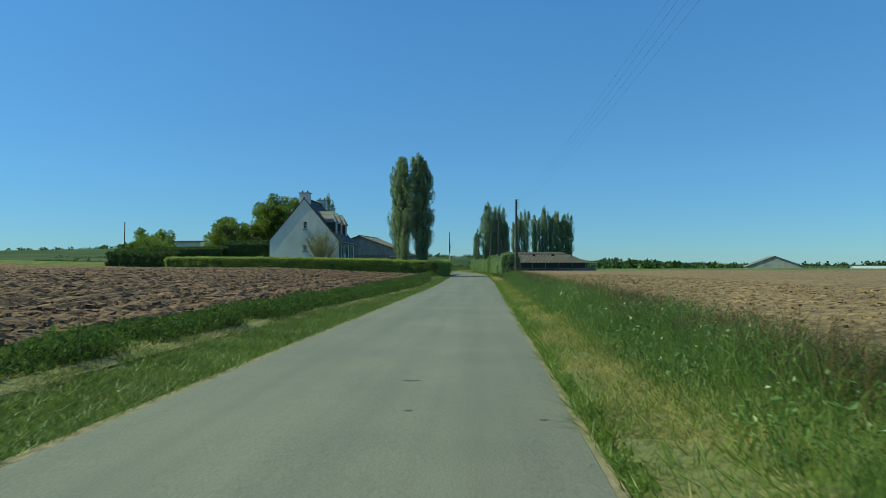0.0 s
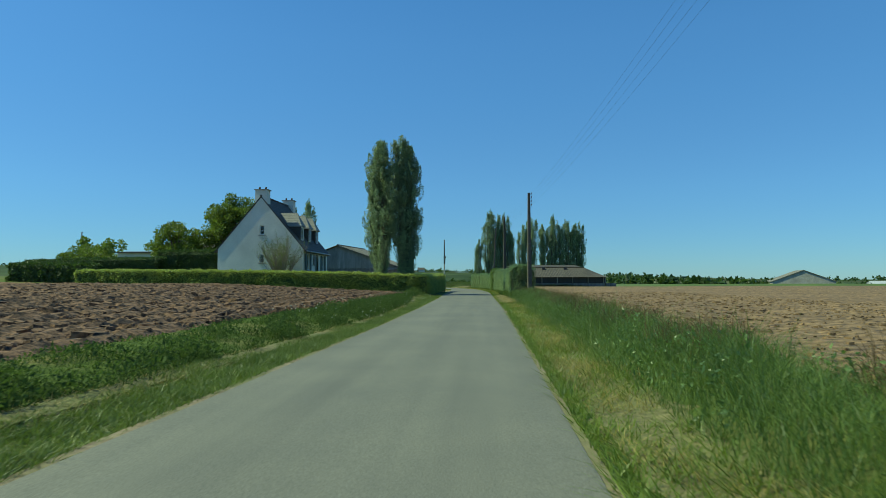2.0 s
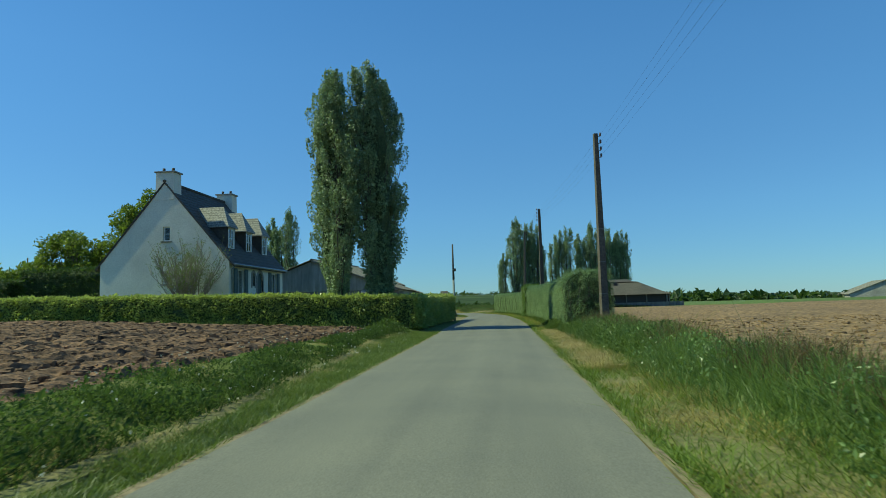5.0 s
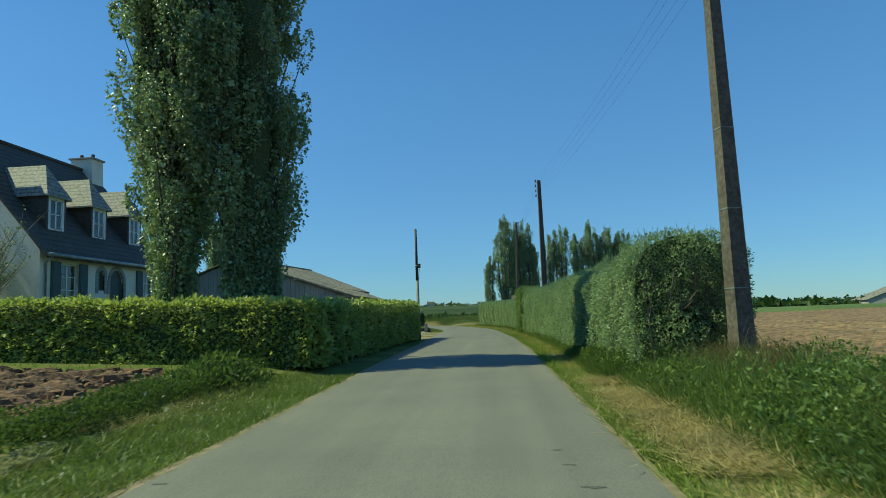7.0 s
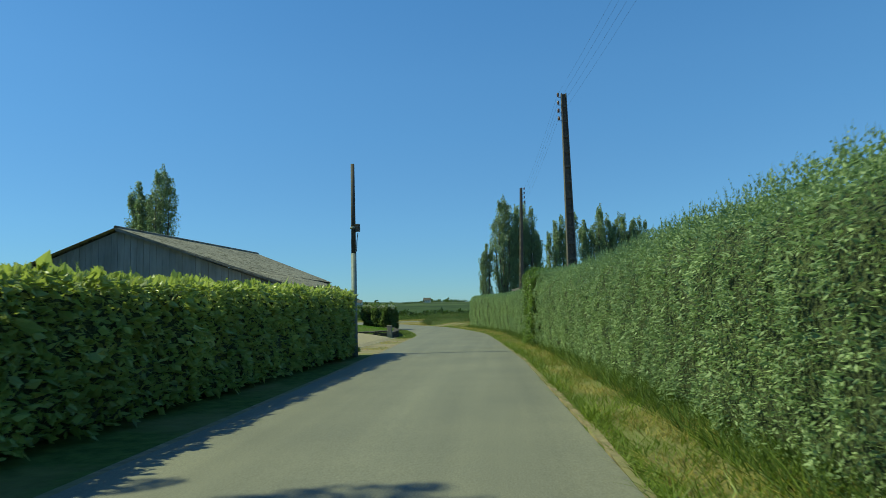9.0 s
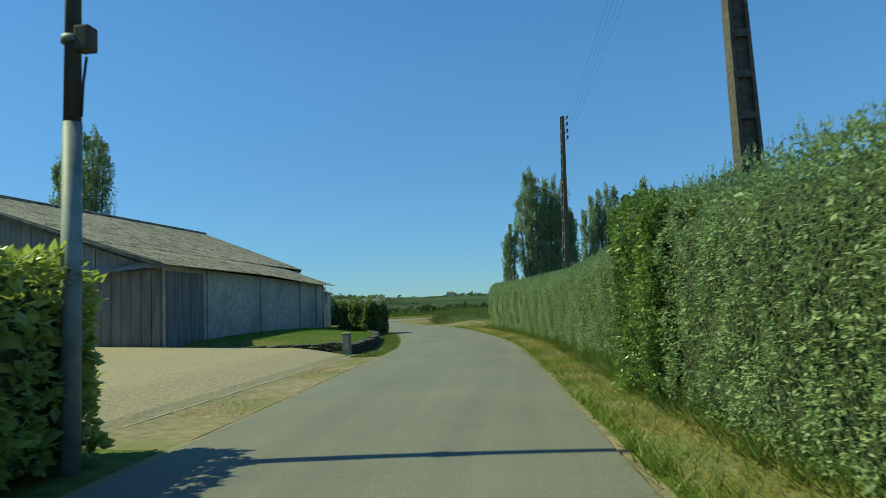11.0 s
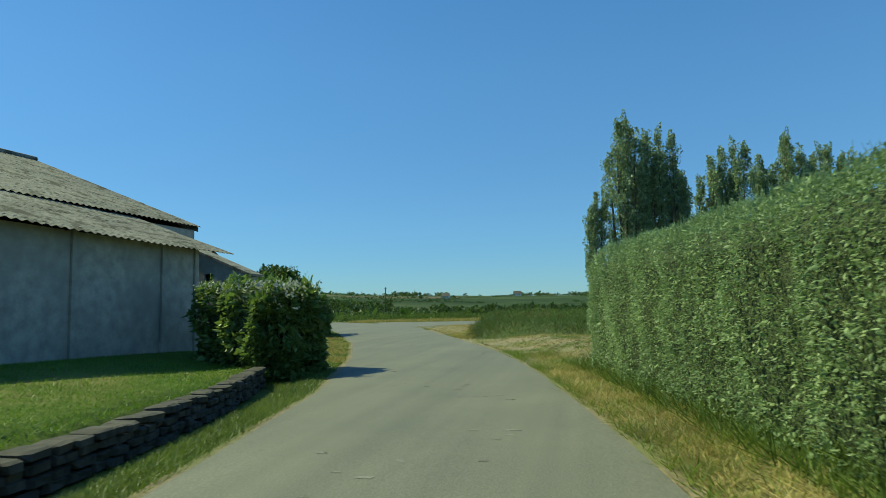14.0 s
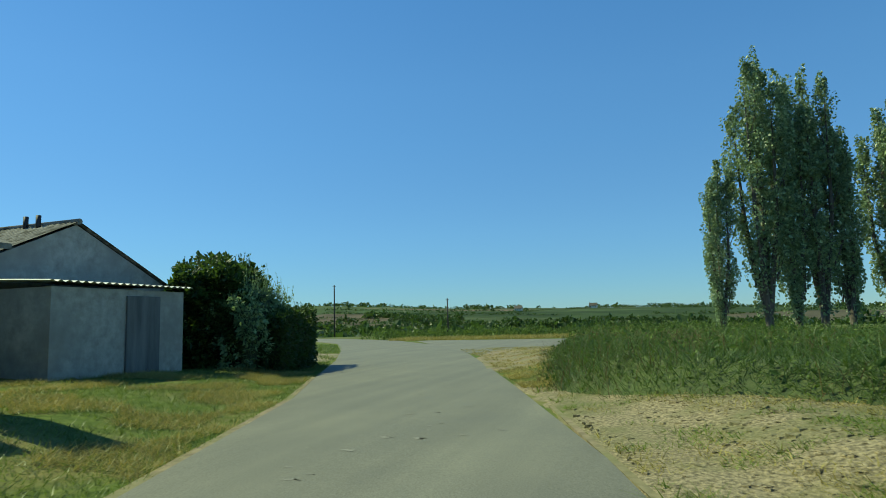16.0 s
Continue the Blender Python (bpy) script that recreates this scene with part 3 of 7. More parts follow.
# farmyard
yard = ribbon("gravel_yard", [(-13.5, 82.0), (-13.5, 88), (-12.5, 92.9)], [(-4.5, 82.0), (-4.5, 88), (-4.6, 92.9)], 0.015, M_YARD, "trodden pale gravel farmyard entrance", 0.3, drape=True, lip=0.06, inner=35, rim=0.03)
apron = ribbon("gravel_apron", [(-4.6, 81.9), (-4.6, 88), (-4.6, 92.3)], [(-3.33, 81.9), (-3.5, 88), (-3.66, 92.3)], 0.018, M_DIRT, "sandy strip between the farmyard and the lane", 0.3, 0.0, 0.05, drape=True, lip=0.05, inner=11, rim=0.05)
def bank_in(x, y):
    """How far a spot lies inside the rough grass bank on the corner of the junction."""
    left = np.interp(y, [112.6, 113.4, 115, 117, 120, 125.5, 130, 136.5], [1.5, -1.4, -3.7, -5.6, -6.2, -7.1, -5.4, 0.0])
    return np.minimum(x - left, 18 - x)


def bank_z(x, y):
    lift = np.interp(x, [-7, -4, 0, 6, 16], [0.5, 0.42, 0.3, 0.22, 0.1])
    return ground_z(x, y) - 0.06 + (lift + 0.06) * smooth01(bank_in(x, y) / 1.3) * smooth01((137.5 - y) / 1.5)


bank = sheet("grass_bank", np.arange(-8.5, 18.6, 0.3), np.arange(112.4, 138.1, 0.3), bank_z, M_BANK, "low rough bank of rank grass on the junction's corner")
turnout = ribbon("dry_turnout", [(-2.72, 107.2), (-3.62, 110.3), (-4.5, 113), (-5.5, 116), (-6.6, 118.4)], [(0.2, 107.2), (1.8, 109.8), (1.9, 113), (1.2, 115.6), (-2.6, 118.4)], 0.02, M_GRAVEL, "patch of dry gravel and worn grass beside the lane", 0.3, 0.0, 0.12, drape=True, lip=0.05, inner=21, rim=0.06)
corner_dirt = ribbon("dirt_corner", [(-7.9, 121.4), (-9.5, 126), (-10.2, 130)], [(-5.5, 122.5), (-6.0, 127), (-6.4, 131)], 0.025, M_DIRT, "worn bare earth on the corner of the junction", 0.3, 0.0, 0.1, drape=True, lip=0.05, inner=15, rim=0.06)

field_way = ribbon("dirt_track", [(-22, 131), (-18, 130.4), (-16.3, 130)], [(-20, 125.4), (-16.5, 125.0), (-14.1, 125.0)], 0.02, M_DIRT, "pale bare earth of a field entrance beside the lane", 0.3, 0.0, 0.1, drape=True, lip=0.05, inner=15, rim=0.06)

# lawn behind a low retaining wall


def lawn_z(x, y):
    e = np.interp(y, [92.6, 96, 99.5, 102.2, 104.6, 108], [-5.0, -5.05, -5.55, -6.15, -6.95, -8.0])
    return 0.22 + 0.3 * smooth01((e - x) / 3.0) + 0.06 * np.sin(y * 0.4)


lx, ly = [], np.arange(93.0, 107.2, 0.35)
lv = []
for row, y in enumerate(ly):
    e = float(np.interp(y, [92.6, 96, 99.5, 102.2, 104.6, 108], [-5.0, -5.05, -5.55, -6.15, -6.95, -8.0]))
    for t_ in np.linspace(0, 1, 12):
        x = -9.7 * (1 - t_) + e * t_
        lv.append((x, y, -0.1 if row in (0, len(ly) - 1) or t_ > 0.999 else float(lawn_z(x, y))))
i = (np.arange(len(ly) - 1)[:, None] * 12 + np.arange(11)).ravel()
tagged(fast("lawn", lv, np.stack([i, i + 1, i + 13, i + 12], 1), M_GROUND, smooth=True), "mown green lawn beside the barn", "lawn", kind="structure")


# ---- foliage makers ----
def blades(name, x, y, z, height, width, lean, material_, label, category="grass", seed=1, bend=0.5, parent=None, simple=False):
    """Many blades, each bent and tapering, at given roots."""
    r = np.random.default_rng(seed)
    n = len(x)
    root = np.stack([x, y, z], -1)
    a = r.uniform(0, 6.283, n)
    side = np.stack([np.cos(a), np.sin(a), 0 * a], -1)
    tilt = r.normal(0, lean, (n, 2))
    h = height[:, None]
    up = np.concatenate([tilt, np.ones((n, 1))], 1)
    up /= np.linalg.norm(up, axis=1)[:, None]
    mid = root + up * h * 0.55
    tip = root + up * h * (1 - 0.2 * bend) + np.concatenate([tilt * bend * 1.6, np.zeros((n, 1))], 1) * h
    w = (width * r.uniform(0.6, 1.3, n))[:, None]
    if simple:
        v = np.stack([root - side * w * 0.7, root + side * w * 0.7, tip], 1).reshape(-1, 3)
        return tagged(fast(name, v, 3 * np.arange(n)[:, None] + np.arange(3), material_), label, category, kind="stuff")
    v = np.stack([root - side * w / 2, root + side * w / 2, mid + side * w * 0.4, mid - side * w * 0.4, tip], 1).reshape(-1, 3)
    b = 5 * np.arange(n)[:, None]
    f = np.concatenate([b + [0, 1, 2], b + [0, 2, 3], b + [3, 2, 4]])
    ob = fast(name, v, f, material_, parent)
    return ob if parent is not None else tagged(ob, label, category, kind="stuff")


def leaf_cards(P, N, length, width, r, up=0.25, spread=0.8, lay=0.0):
    """Kite-shaped leaves, folded along the middle, at points P that face N."""
    n = len(P)
    d = N + r.normal(0, spread, (n, 3)) + np.array([0, 0, up])
    d /= np.linalg.norm(d, axis=1)[:, None]
    s = np.cross(d, r.normal(size=(n, 3)) + np.array([0, 0, lay]))   # lay: how far the blades lie flat to the sky
    s /= np.linalg.norm(s, axis=1)[:, None] + 1e-9
    q = np.cross(d, s)
    L = (length * r.lognormal(0, 0.28, n))[:, None]
    W = L * np.broadcast_to(width / length, (n,))[:, None] * r.uniform(0.8, 1.2, (n, 1))
    v = np.stack([P, P + d * L * 0.45 + s * W / 2 + q * W * 0.15, P + d * L, P + d * L * 0.45 - s * W / 2 + q * W * 0.15], 1)
    return v.reshape(-1, 3), (4 * np.arange(n)[:, None] + np.arange(4))


def hedge(line, thick, material_, label, leaf_len, leaf_wide, density, seed, lump=0.07, shoots=0, shoot_len=0.25, round_=0.25, ends=(True, True), group="", core_in=0.13, shown=(0.0, 1.0)):
    """A clipped hedge along a line of (x, y, base, top): a core coloured as dark shade, and leaves all over it."""
    r = np.random.default_rng(seed)
    line = np.array(line, float)
    seg = np.hypot(*np.diff(line[:, :2], axis=0).T)
    d = np.r_[0, np.cumsum(seg)]
    root = holder("hedge", (line[0, 0], line[0, 1], line[0, 2]), label, "hedge", group)

    def at(s):
        c = np.stack([np.interp(s, d, line[:, k]) for k in range(4)], -1)
        e = 0.4
        t = np.stack([np.interp(np.clip(s + e, 0, d[-1]), d, line[:, k]) - np.interp(np.clip(s - e, 0, d[-1]), d, line[:, k]) for k in (0, 1)], -1)
        t /= np.linalg.norm(t, axis=-1)[..., None]
        return c, np.stack([t[..., 1], -t[..., 0]], -1), t      # centre, right-hand normal, along

    def profile(u, w, h, rr):
        """u in 0..1 round the section from the left foot over the top to the right foot: offset, height, normal."""
        rr = np.minimum(rr, w / 2 - 0.02)
        a, arc = h - rr, rr * np.pi / 2
        total = 2 * a + 2 * arc + (w - 2 * rr)
        q = u * total
        off, z, no, nz = np.zeros_like(u), np.zeros_like(u), np.zeros_like(u), np.zeros_like(u)
        k = q < a
        off, z, no = np.where(k, -w / 2, off), np.where(k, q, z), np.where(k, -1, no)
        q1 = q - a
        k = (q1 >= 0) & (q1 < arc)
        th = q1 / rr
        off, z = np.where(k, -w / 2 + rr - rr * np.cos(th), off), np.where(k, a + rr * np.sin(th), z)
        no, nz = np.where(k, -np.cos(th), no), np.where(k, np.sin(th), nz)
        q2 = q1 - arc
        k = (q2 >= 0) & (q2 < w - 2 * rr)
        off, z, nz = np.where(k, -w / 2 + rr + q2, off), np.where(k, h, z), np.where(k, 1, nz)
        q3 = q2 - (w - 2 * rr)
        k = (q3 >= 0) & (q3 < arc)
        th = q3 / rr
        off, z = np.where(k, w / 2 - rr + rr * np.sin(th), off), np.where(k, a + rr * np.cos(th), z)
        no, nz = np.where(k, np.sin(th), no), np.where(k, np.cos(th), nz)
        q4 = q3 - arc
        k = q4 >= 0
        off, z, no = np.where(k, w / 2, off), np.where(k, a - q4, z), np.where(k, 1, no)
        return off, np.clip(z, 0, None), no, nz

    # the inside: an added dark core, the shade between leaves put into its colour
    ns, nu = max(3, int(d[-1] / 0.4)), 14
    S, U = np.meshgrid(np.linspace(0, d[-1], ns), np.linspace(0, 1, nu), indexing="ij")
    c, nr, t = at(S)
    inset = core_in
    off, z, no, nz = profile(U, thick - 2 * inset, c[..., 3] - c[..., 2] - inset, round_)
    p = np.concatenate([c[..., :2] + nr * off[..., None], (c[..., 2] + z)[..., None]], -1)
    p[0, :, :2] += t[0] * inset
    p[-1, :, :2] -= t[-1] * inset
    p += (wave(p.reshape(-1, 3), 0.7, seed + 5) * 0.05).reshape(ns, nu, 1) * np.concatenate([nr * no[..., None], nz[..., None]], -1)
    i = (np.arange(ns - 1)[:, None] * nu + np.arange(nu - 1)).ravel()
    v = p.reshape(-1, 3)
    f = [tuple(q) for q in np.stack([i, i + 1, i + nu + 1, i + nu], 1)]
    mid0, mid1 = len(v), len(v) + 1
    v = np.concatenate([v, [p[0].mean(0)], [p[-1].mean(0)]])
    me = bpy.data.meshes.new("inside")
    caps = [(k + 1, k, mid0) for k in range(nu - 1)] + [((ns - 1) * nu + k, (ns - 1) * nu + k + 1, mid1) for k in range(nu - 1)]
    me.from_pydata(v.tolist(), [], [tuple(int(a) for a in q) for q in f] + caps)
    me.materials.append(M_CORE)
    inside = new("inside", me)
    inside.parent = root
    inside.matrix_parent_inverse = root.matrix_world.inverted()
    # the leaves
    per = 2 * float(np.mean(line[:, 3] - line[:, 2])) + thick
    n = int(density * d[-1] * per)
    n = int(n * (shown[1] - shown[0]))
    s, u = r.uniform(0, d[-1], n), r.uniform(*shown, n)
    c, nr, t = at(s)
    off, z, no, nz = profile(u, np.full(n, thick), c[:, 3] - c[:, 2], round_)
    P = np.concatenate([c[:, :2] + nr * off[:, None], (c[:, 2] + z)[:, None]], 1)
    N = np.concatenate([nr * no[:, None], nz[:, None]], 1)
    cap_n = int(2.6 * density * thick * float(line[0, 3] - line[0, 2]))
    for end, on in enumerate(ends):
        if on:
            cc, cr, ct = at(np.full(cap_n, d[-1] * end))
            o, hh = r.uniform(-thick / 2, thick / 2, cap_n), r.uniform(0, 1, cap_n)
            P = np.concatenate([P, np.concatenate([cc[:, :2] + cr * o[:, None], (cc[:, 2] + hh * (cc[:, 3] - cc[:, 2] - 0.5 * round_ * (np.abs(o) / thick * 2) ** 3))[:, None]], 1)])
            bulge = 0.2 * thick * (1 - (2 * o / thick) ** 2) * np.sqrt(np.clip(1.05 - hh, 0, 1)) ** 0.5 - 0.06
            bulge = bulge + 0.11 * wave(P[-cap_n:], 0.8, seed + 3) + 0.06 * wave(P[-cap_n:], 0.3, seed + 4)
            out_ = ct * (1 if end else -1)
            P[-cap_n:, :2] += out_ * bulge[:, None]
            N = np.concatenate([N, np.concatenate([out_ + cr * (o / thick)[:, None], 0.5 * hh[:, None] ** 3], 1)])
    P = P + N * (lump * (wave(P, 0.9, seed + 9) + 0.6 * wave(P, 0.35, seed + 10)) - np.abs(r.normal(0, 0.05, len(P))))[:, None]
    v, f = leaf_cards(P - N * leaf_len * 0.3, N * 0.8, leaf_len, leaf_wide, r, -0.2, 0.6, 1.3)
    if shoots:
        m = int(shoots * d[-1])
        s = r.uniform(0, d[-1], m)
        c, nr, t = at(s)
        o = r.uniform(-thick / 2, thick / 2, m) * 0.95
        base = np.concatenate([c[:, :2] + nr * o[:, None], (c[:, 3] - 0.08 * (np.abs(o) / thick * 2) ** 2)[:, None]], 1)
        tall = shoot_len * np.minimum(r.gamma(2.2, 0.4, m), 1.9)
        sway = r.normal(0, 0.18, (m, 2))
        for k in range(6):
            h = tall * (k + 0.5) / 6
            q = base + np.stack([sway[:, 0] * h, sway[:, 1] * h, h - 0.03], 1) + r.normal(0, 0.008, (m, 3))
            v2, f2 = leaf_cards(q, np.tile([0, 0, 0.7], (m, 1)), leaf_len * (0.75 - 0.05 * k), leaf_wide * 0.6, r, 0.4, 0.5)
            f = np.concatenate([f, f2 + len(v)])
            v = np.concatenate([v, v2])
        tip = base + np.stack([sway[:, 0] * tall, sway[:, 1] * tall, tall], 1)
        q = np.tile([0.003, 0.002, 0.0], (m, 1))
        v2 = np.stack([base - q, base + q, tip + q * 0.5, tip - q * 0.5], 1).reshape(-1, 3)
        f = np.concatenate([f, 4 * np.arange(m)[:, None] + np.arange(4) + len(v)])
        v = np.concatenate([v, v2])
    foliage = fast("foliage", v, f, material_, root)
    foliage.matrix_parent_inverse = root.matrix_world.inverted()
    return root


def limb(bm, p0, p1, r0, r1, sides=6, sag=0.0, steps=4):
    p0, p1 = Vector(p0), Vector(p1)
    pts = [p0.lerp(p1, k / steps) + Vector((0, 0, -sag * math.sin(math.pi * k / steps))) for k in range(steps + 1)]
    tube(bm, pts, [r0 + (r1 - r0) * k / steps for k in range(steps + 1)], sides, False)


def poplar(height, radius, n_sprays, n_leaves, seed, label, leaf_len=0.1, lean=0.0, skirt=1.2, group="poplar trees", leaders=3, dense=0.0):
    """A tall column-shaped poplar: a trunk, steep limbs and leafy sprays with gaps between; stands at the origin."""
    r = np.random.default_rng(seed)
    root = holder("poplar_tree", (0, 0, 0), label, "tree", group)
    bm = bmesh.new()
    H = height
    stem = [(lean * (k / 10) ** 2.2 * H * 0.12, 0.05 * math.sin(k * 1.3), H * 0.93 * k / 10) for k in range(11)]
    base_r = 0.013 * H
    tube(bm, [(0, 0, -0.3)] + stem, [base_r * 1.5] + [base_r * (1 - k / 10.5) ** 0.8 + 0.01 for k in range(11)], 9, False)
    part("trunk", bm, M_BARK, root)

    def width(f):
        return radius * np.interp(f, [0.0, 0.08, 0.22, 0.42, 0.62, 0.8, 0.93, 1.0], [0.2, 0.36, 0.66, 0.96, 1.0, 0.86, 0.55, 0.15])
    bm = bmesh.new()
    spots, dirs = [], []
    heads = [(0.0, 0.0, 1.0)] + [(0.56 * radius * math.cos(6.283 * q / (leaders - 1) + seed), 0.56 * radius * math.sin(6.283 * q / (leaders - 1) + seed), r.uniform(0.84, 0.99)) for q in range(leaders - 1)]
    for hx, hy, tall in heads[1:]:
        limb(bm, (0, 0, skirt * 0.4), (hx * 0.8, hy * 0.8, H * tall * 0.45), 0.011 * H, 0.007 * H, 7, 0.0, 4)
        limb(bm, (hx * 0.8, hy * 0.8, H * tall * 0.45), (hx, hy, H * tall * 0.9), 0.007 * H, 0.01, 6, 0.0, 3)
    for k in range(n_sprays):
        hx, hy, tall = heads[k % leaders]
        f = r.uniform(0, 1) ** (0.9 if dense else 0.7)
        a = r.uniform(0, 6.283)
        fat = (0.014 + 0.017 * r.uniform()) * H * (1.1 - 0.3 * f)
        rr = max(0.05, width(f) * (0.62 if dense else 0.46) * r.uniform(0.12, 1.0) ** 0.45 * r.uniform(0.72, 1.25) - 0.5 * fat)
        z = skirt + f * (H * tall - skirt) * 0.95
        cx = lean * (z / H) ** 2.2 * H * 0.12
        spread = min(1.0, 0.35 + 1.4 * f)
        top = np.array([cx + hx * spread + rr * math.cos(a), hy * spread + rr * math.sin(a), z])
        z0 = max(skirt * 0.7, z - (0.9 + rr * 1.9))
        foot = np.array([lean * (z0 / H) ** 2.2 * H * 0.12 + hx * spread * 0.8, hy * spread * 0.8, z0])
        if k % 2 == 0 and rr > 0.25:
            limb(bm, foot, top, 0.012 * H * (1 - f) * 0.35 + 0.012, 0.008, 5, 0.12 * rr, 3)
        # a flame-shaped tuft, closed below and pointed above
        n = max(8, int(n_leaves / n_sprays * r.uniform(0.6, 1.4)))
        ln = fat * r.uniform(3.6, 6.2)
        out = np.array([math.cos(a) * 0.24 + lean * 0.12, math.sin(a) * 0.24, 1.0])
        q = r.uniform(-0.5, 0.5, n)
        round_ = fat * np.interp(q, [-0.5, -0.3, -0.1, 0.2, 0.5], [0.3, 0.8, 1.0, 0.72, 0.15]) * r.uniform(0.25, 1.0, n) ** 0.3
        b = r.uniform(0, 6.283, n)
        e = np.stack([np.cos(b), np.sin(b), 0 * b], -1)
        spots.append(top + out * (q * ln)[:, None] + e * round_[:, None] + r.normal(0, 0.07 * fat, (n, 3)))
        dirs.append(e * 0.55)
    part("branchwork", bm, M_BARK, root)
    v, f = leaf_cards(np.concatenate(spots), np.concatenate(dirs), leaf_len, leaf_len * 0.8, r, -0.7, 0.5)
    fast("crown", v, f, M_POPLAR, root)
    if not dense:
        return root
    # an added lumpy column; its dark colour stands for the shade inside the crown
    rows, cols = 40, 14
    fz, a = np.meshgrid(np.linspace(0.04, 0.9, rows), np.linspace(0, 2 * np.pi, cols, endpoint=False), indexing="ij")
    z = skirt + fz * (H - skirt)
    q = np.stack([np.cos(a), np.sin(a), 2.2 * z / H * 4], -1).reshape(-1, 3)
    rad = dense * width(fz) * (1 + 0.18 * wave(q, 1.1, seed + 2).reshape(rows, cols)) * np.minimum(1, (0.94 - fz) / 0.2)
    p = np.stack([lean * (z / H) ** 2.2 * H * 0.12 + rad * np.cos(a), rad * np.sin(a), z], -1).reshape(-1, 3)
    i, j = np.meshgrid(np.arange(rows - 1), np.arange(cols), indexing="ij")
    i, j, k = i.ravel() * cols, j.ravel(), (j.ravel() + 1) % cols
    fast("crown_shade_core", p, np.stack([i + j, i + k, i + cols + k, i + cols + j], 1), M_CORE, root)
    return root


def broad_tree(height, radius, n_clumps, n_leaves, seed, label, material_=None, leaf_len=0.13, clear=0.25, squash=1.0, group="", name="tree", bark=None):
    """A round-headed tree or large shrub: trunk, limbs and clumps of leaves; stands at the origin."""
    r = np.random.default_rng(seed)
    root = holder(name, (0, 0, 0), label, "tree" if name == "tree" else "shrub", group)
    bm = bmesh.new()
    tube(bm, [(0, 0, -0.3), (0.03, 0, height * clear * 0.6), (0.08, 0.05, height * clear * 1.3), (0, 0, height * 0.75)], [0.03 * height, 0.024 * height, 0.018 * height, 0.006 * height], 8, False)
    part("trunk", bm, bark or M_BARK, root)
    bm = bmesh.new()
    spots, dirs = [], []
    mid = height * (clear + (1 - clear) / 2)
    half = height * (1 - clear) / 2
    for k in range(n_clumps):
        d = r.normal(size=3)
        d /= np.linalg.norm(d)
        q = r.uniform(0.25, 1.0) ** 0.5 * r.uniform(0.8, 1.08)
        c = np.array([d[0] * radius * q, d[1] * radius * q, mid + d[2] * half * q * squash * 0.9])
        limb(bm, (0, 0, height * clear * r.uniform(0.7, 1.6)), c, 0.009 * height, 0.01, 5, 0.1, 3)
        n = max(6, int(n_leaves / n_clumps * r.uniform(0.6, 1.4)))
        fat = r.uniform(0.6, 1.3) * radius * 0.2
        e = r.normal(size=(n, 3))
        e /= np.linalg.norm(e, axis=1)[:, None]
        spots.append(c + e * fat * (r.uniform(0, 1, (n, 1)) ** 0.4) * np.array([1, 1, 0.75]))
        dirs.append(e * 0.8 + d * 0.3)
    part("branchwork", bm, bark or M_BARK, root)
    v, f = leaf_cards(np.concatenate(spots), np.concatenate(dirs), leaf_len, leaf_len * 0.6, r)
    fast("crown", v, f, material_ or M_TREE, root)
    return root


# ---- hedges ----
hedge([(-33.0, 63.85, gz(-33, 63.3) - 0.05, 2.12), (-21, 63.85, gz(-21, 63.3) - 0.05, 2.05), (-11, 63.85, gz(-11, 63.3) - 0.05, 1.88), (-5.2, 63.85, gz(-5, 63.3) - 0.05, 1.68), (-4.1, 63.85, 0.2, 1.62)],
      1.1, M_LAUREL, "clipped bright green laurel hedge along the field", 0.09, 0.055, 640, 41, 0.06, 10, 0.1, 0.14, shown=(0.3, 1.0), group="clipped garden hedge")
hedge([(-4.62, 64.3, 0.1, 1.62), (-4.6, 72, 0.12, 1.72), (-4.5, 77, 0.12, 1.8), (-4.34, 80.3, 0.12, 1.82), (-4.5, 81.5, 0.12, 1.72)], 1.15, M_LAUREL, "clipped laurel hedge along the lane, in shade", 0.1, 0.06, 520, 42, 0.07, 10, 0.1, 0.14, shown=(0.3, 1.0), group="clipped garden hedge")
hedge([(-5.1, 80.95, 0.25, 1.78), (-9, 80.95, 0.4, 1.85), (-16, 80.95, 0.6, 1.95)], 1.0, M_LAUREL, "clipped laurel hedge beside the farmyard entrance", 0.085, 0.05, 420, 43, 0.04, 12, 0.1, 0.14, shown=(0.3, 1.0), group="clipped garden hedge")
hedge_a = hedge([(3.08, 60.25, 0.1, 2.4), (3.02, 61.5, 0.1, 2.22), (3.0, 63.5, 0.1, 2.1), (3.0, 66, 0.1, 2.13), (3.0, 72, 0.1, 2.2), (2.85, 78, 0.1, 2.18), (2.5, 82, 0.1, 2.3), (2.42, 84.0, 0.1, 2.38)], 2.0, M_OLEAST, "tall grey-green hedge with loose shoots on top", 0.042, 0.019, 1300, 44, 0.08, 230, 0.085, 0.62, shown=(0.0, 0.68), group="tall roadside hedge")
hedge([(2.45, 87.45, 0.1, 2.2), (2.2, 89, 0.1, 2.08), (1.85, 93, 0.1, 1.98), (1.3, 97, 0.1, 2.02), (0.95, 99.6, 0.1, 2.06), (0.25, 103, 0.1, 2.1), (-0.2, 105, 0.1, 2.12), (-0.5, 106.5, 0.1, 2.12)], 1.9, M_OLEAST, "tall grey-green hedge with loose shoots on top", 0.036, 0.017, 1700, 45, 0.075, 250, 0.08, 0.4, shown=(0.0, 0.68), group="tall roadside hedge")
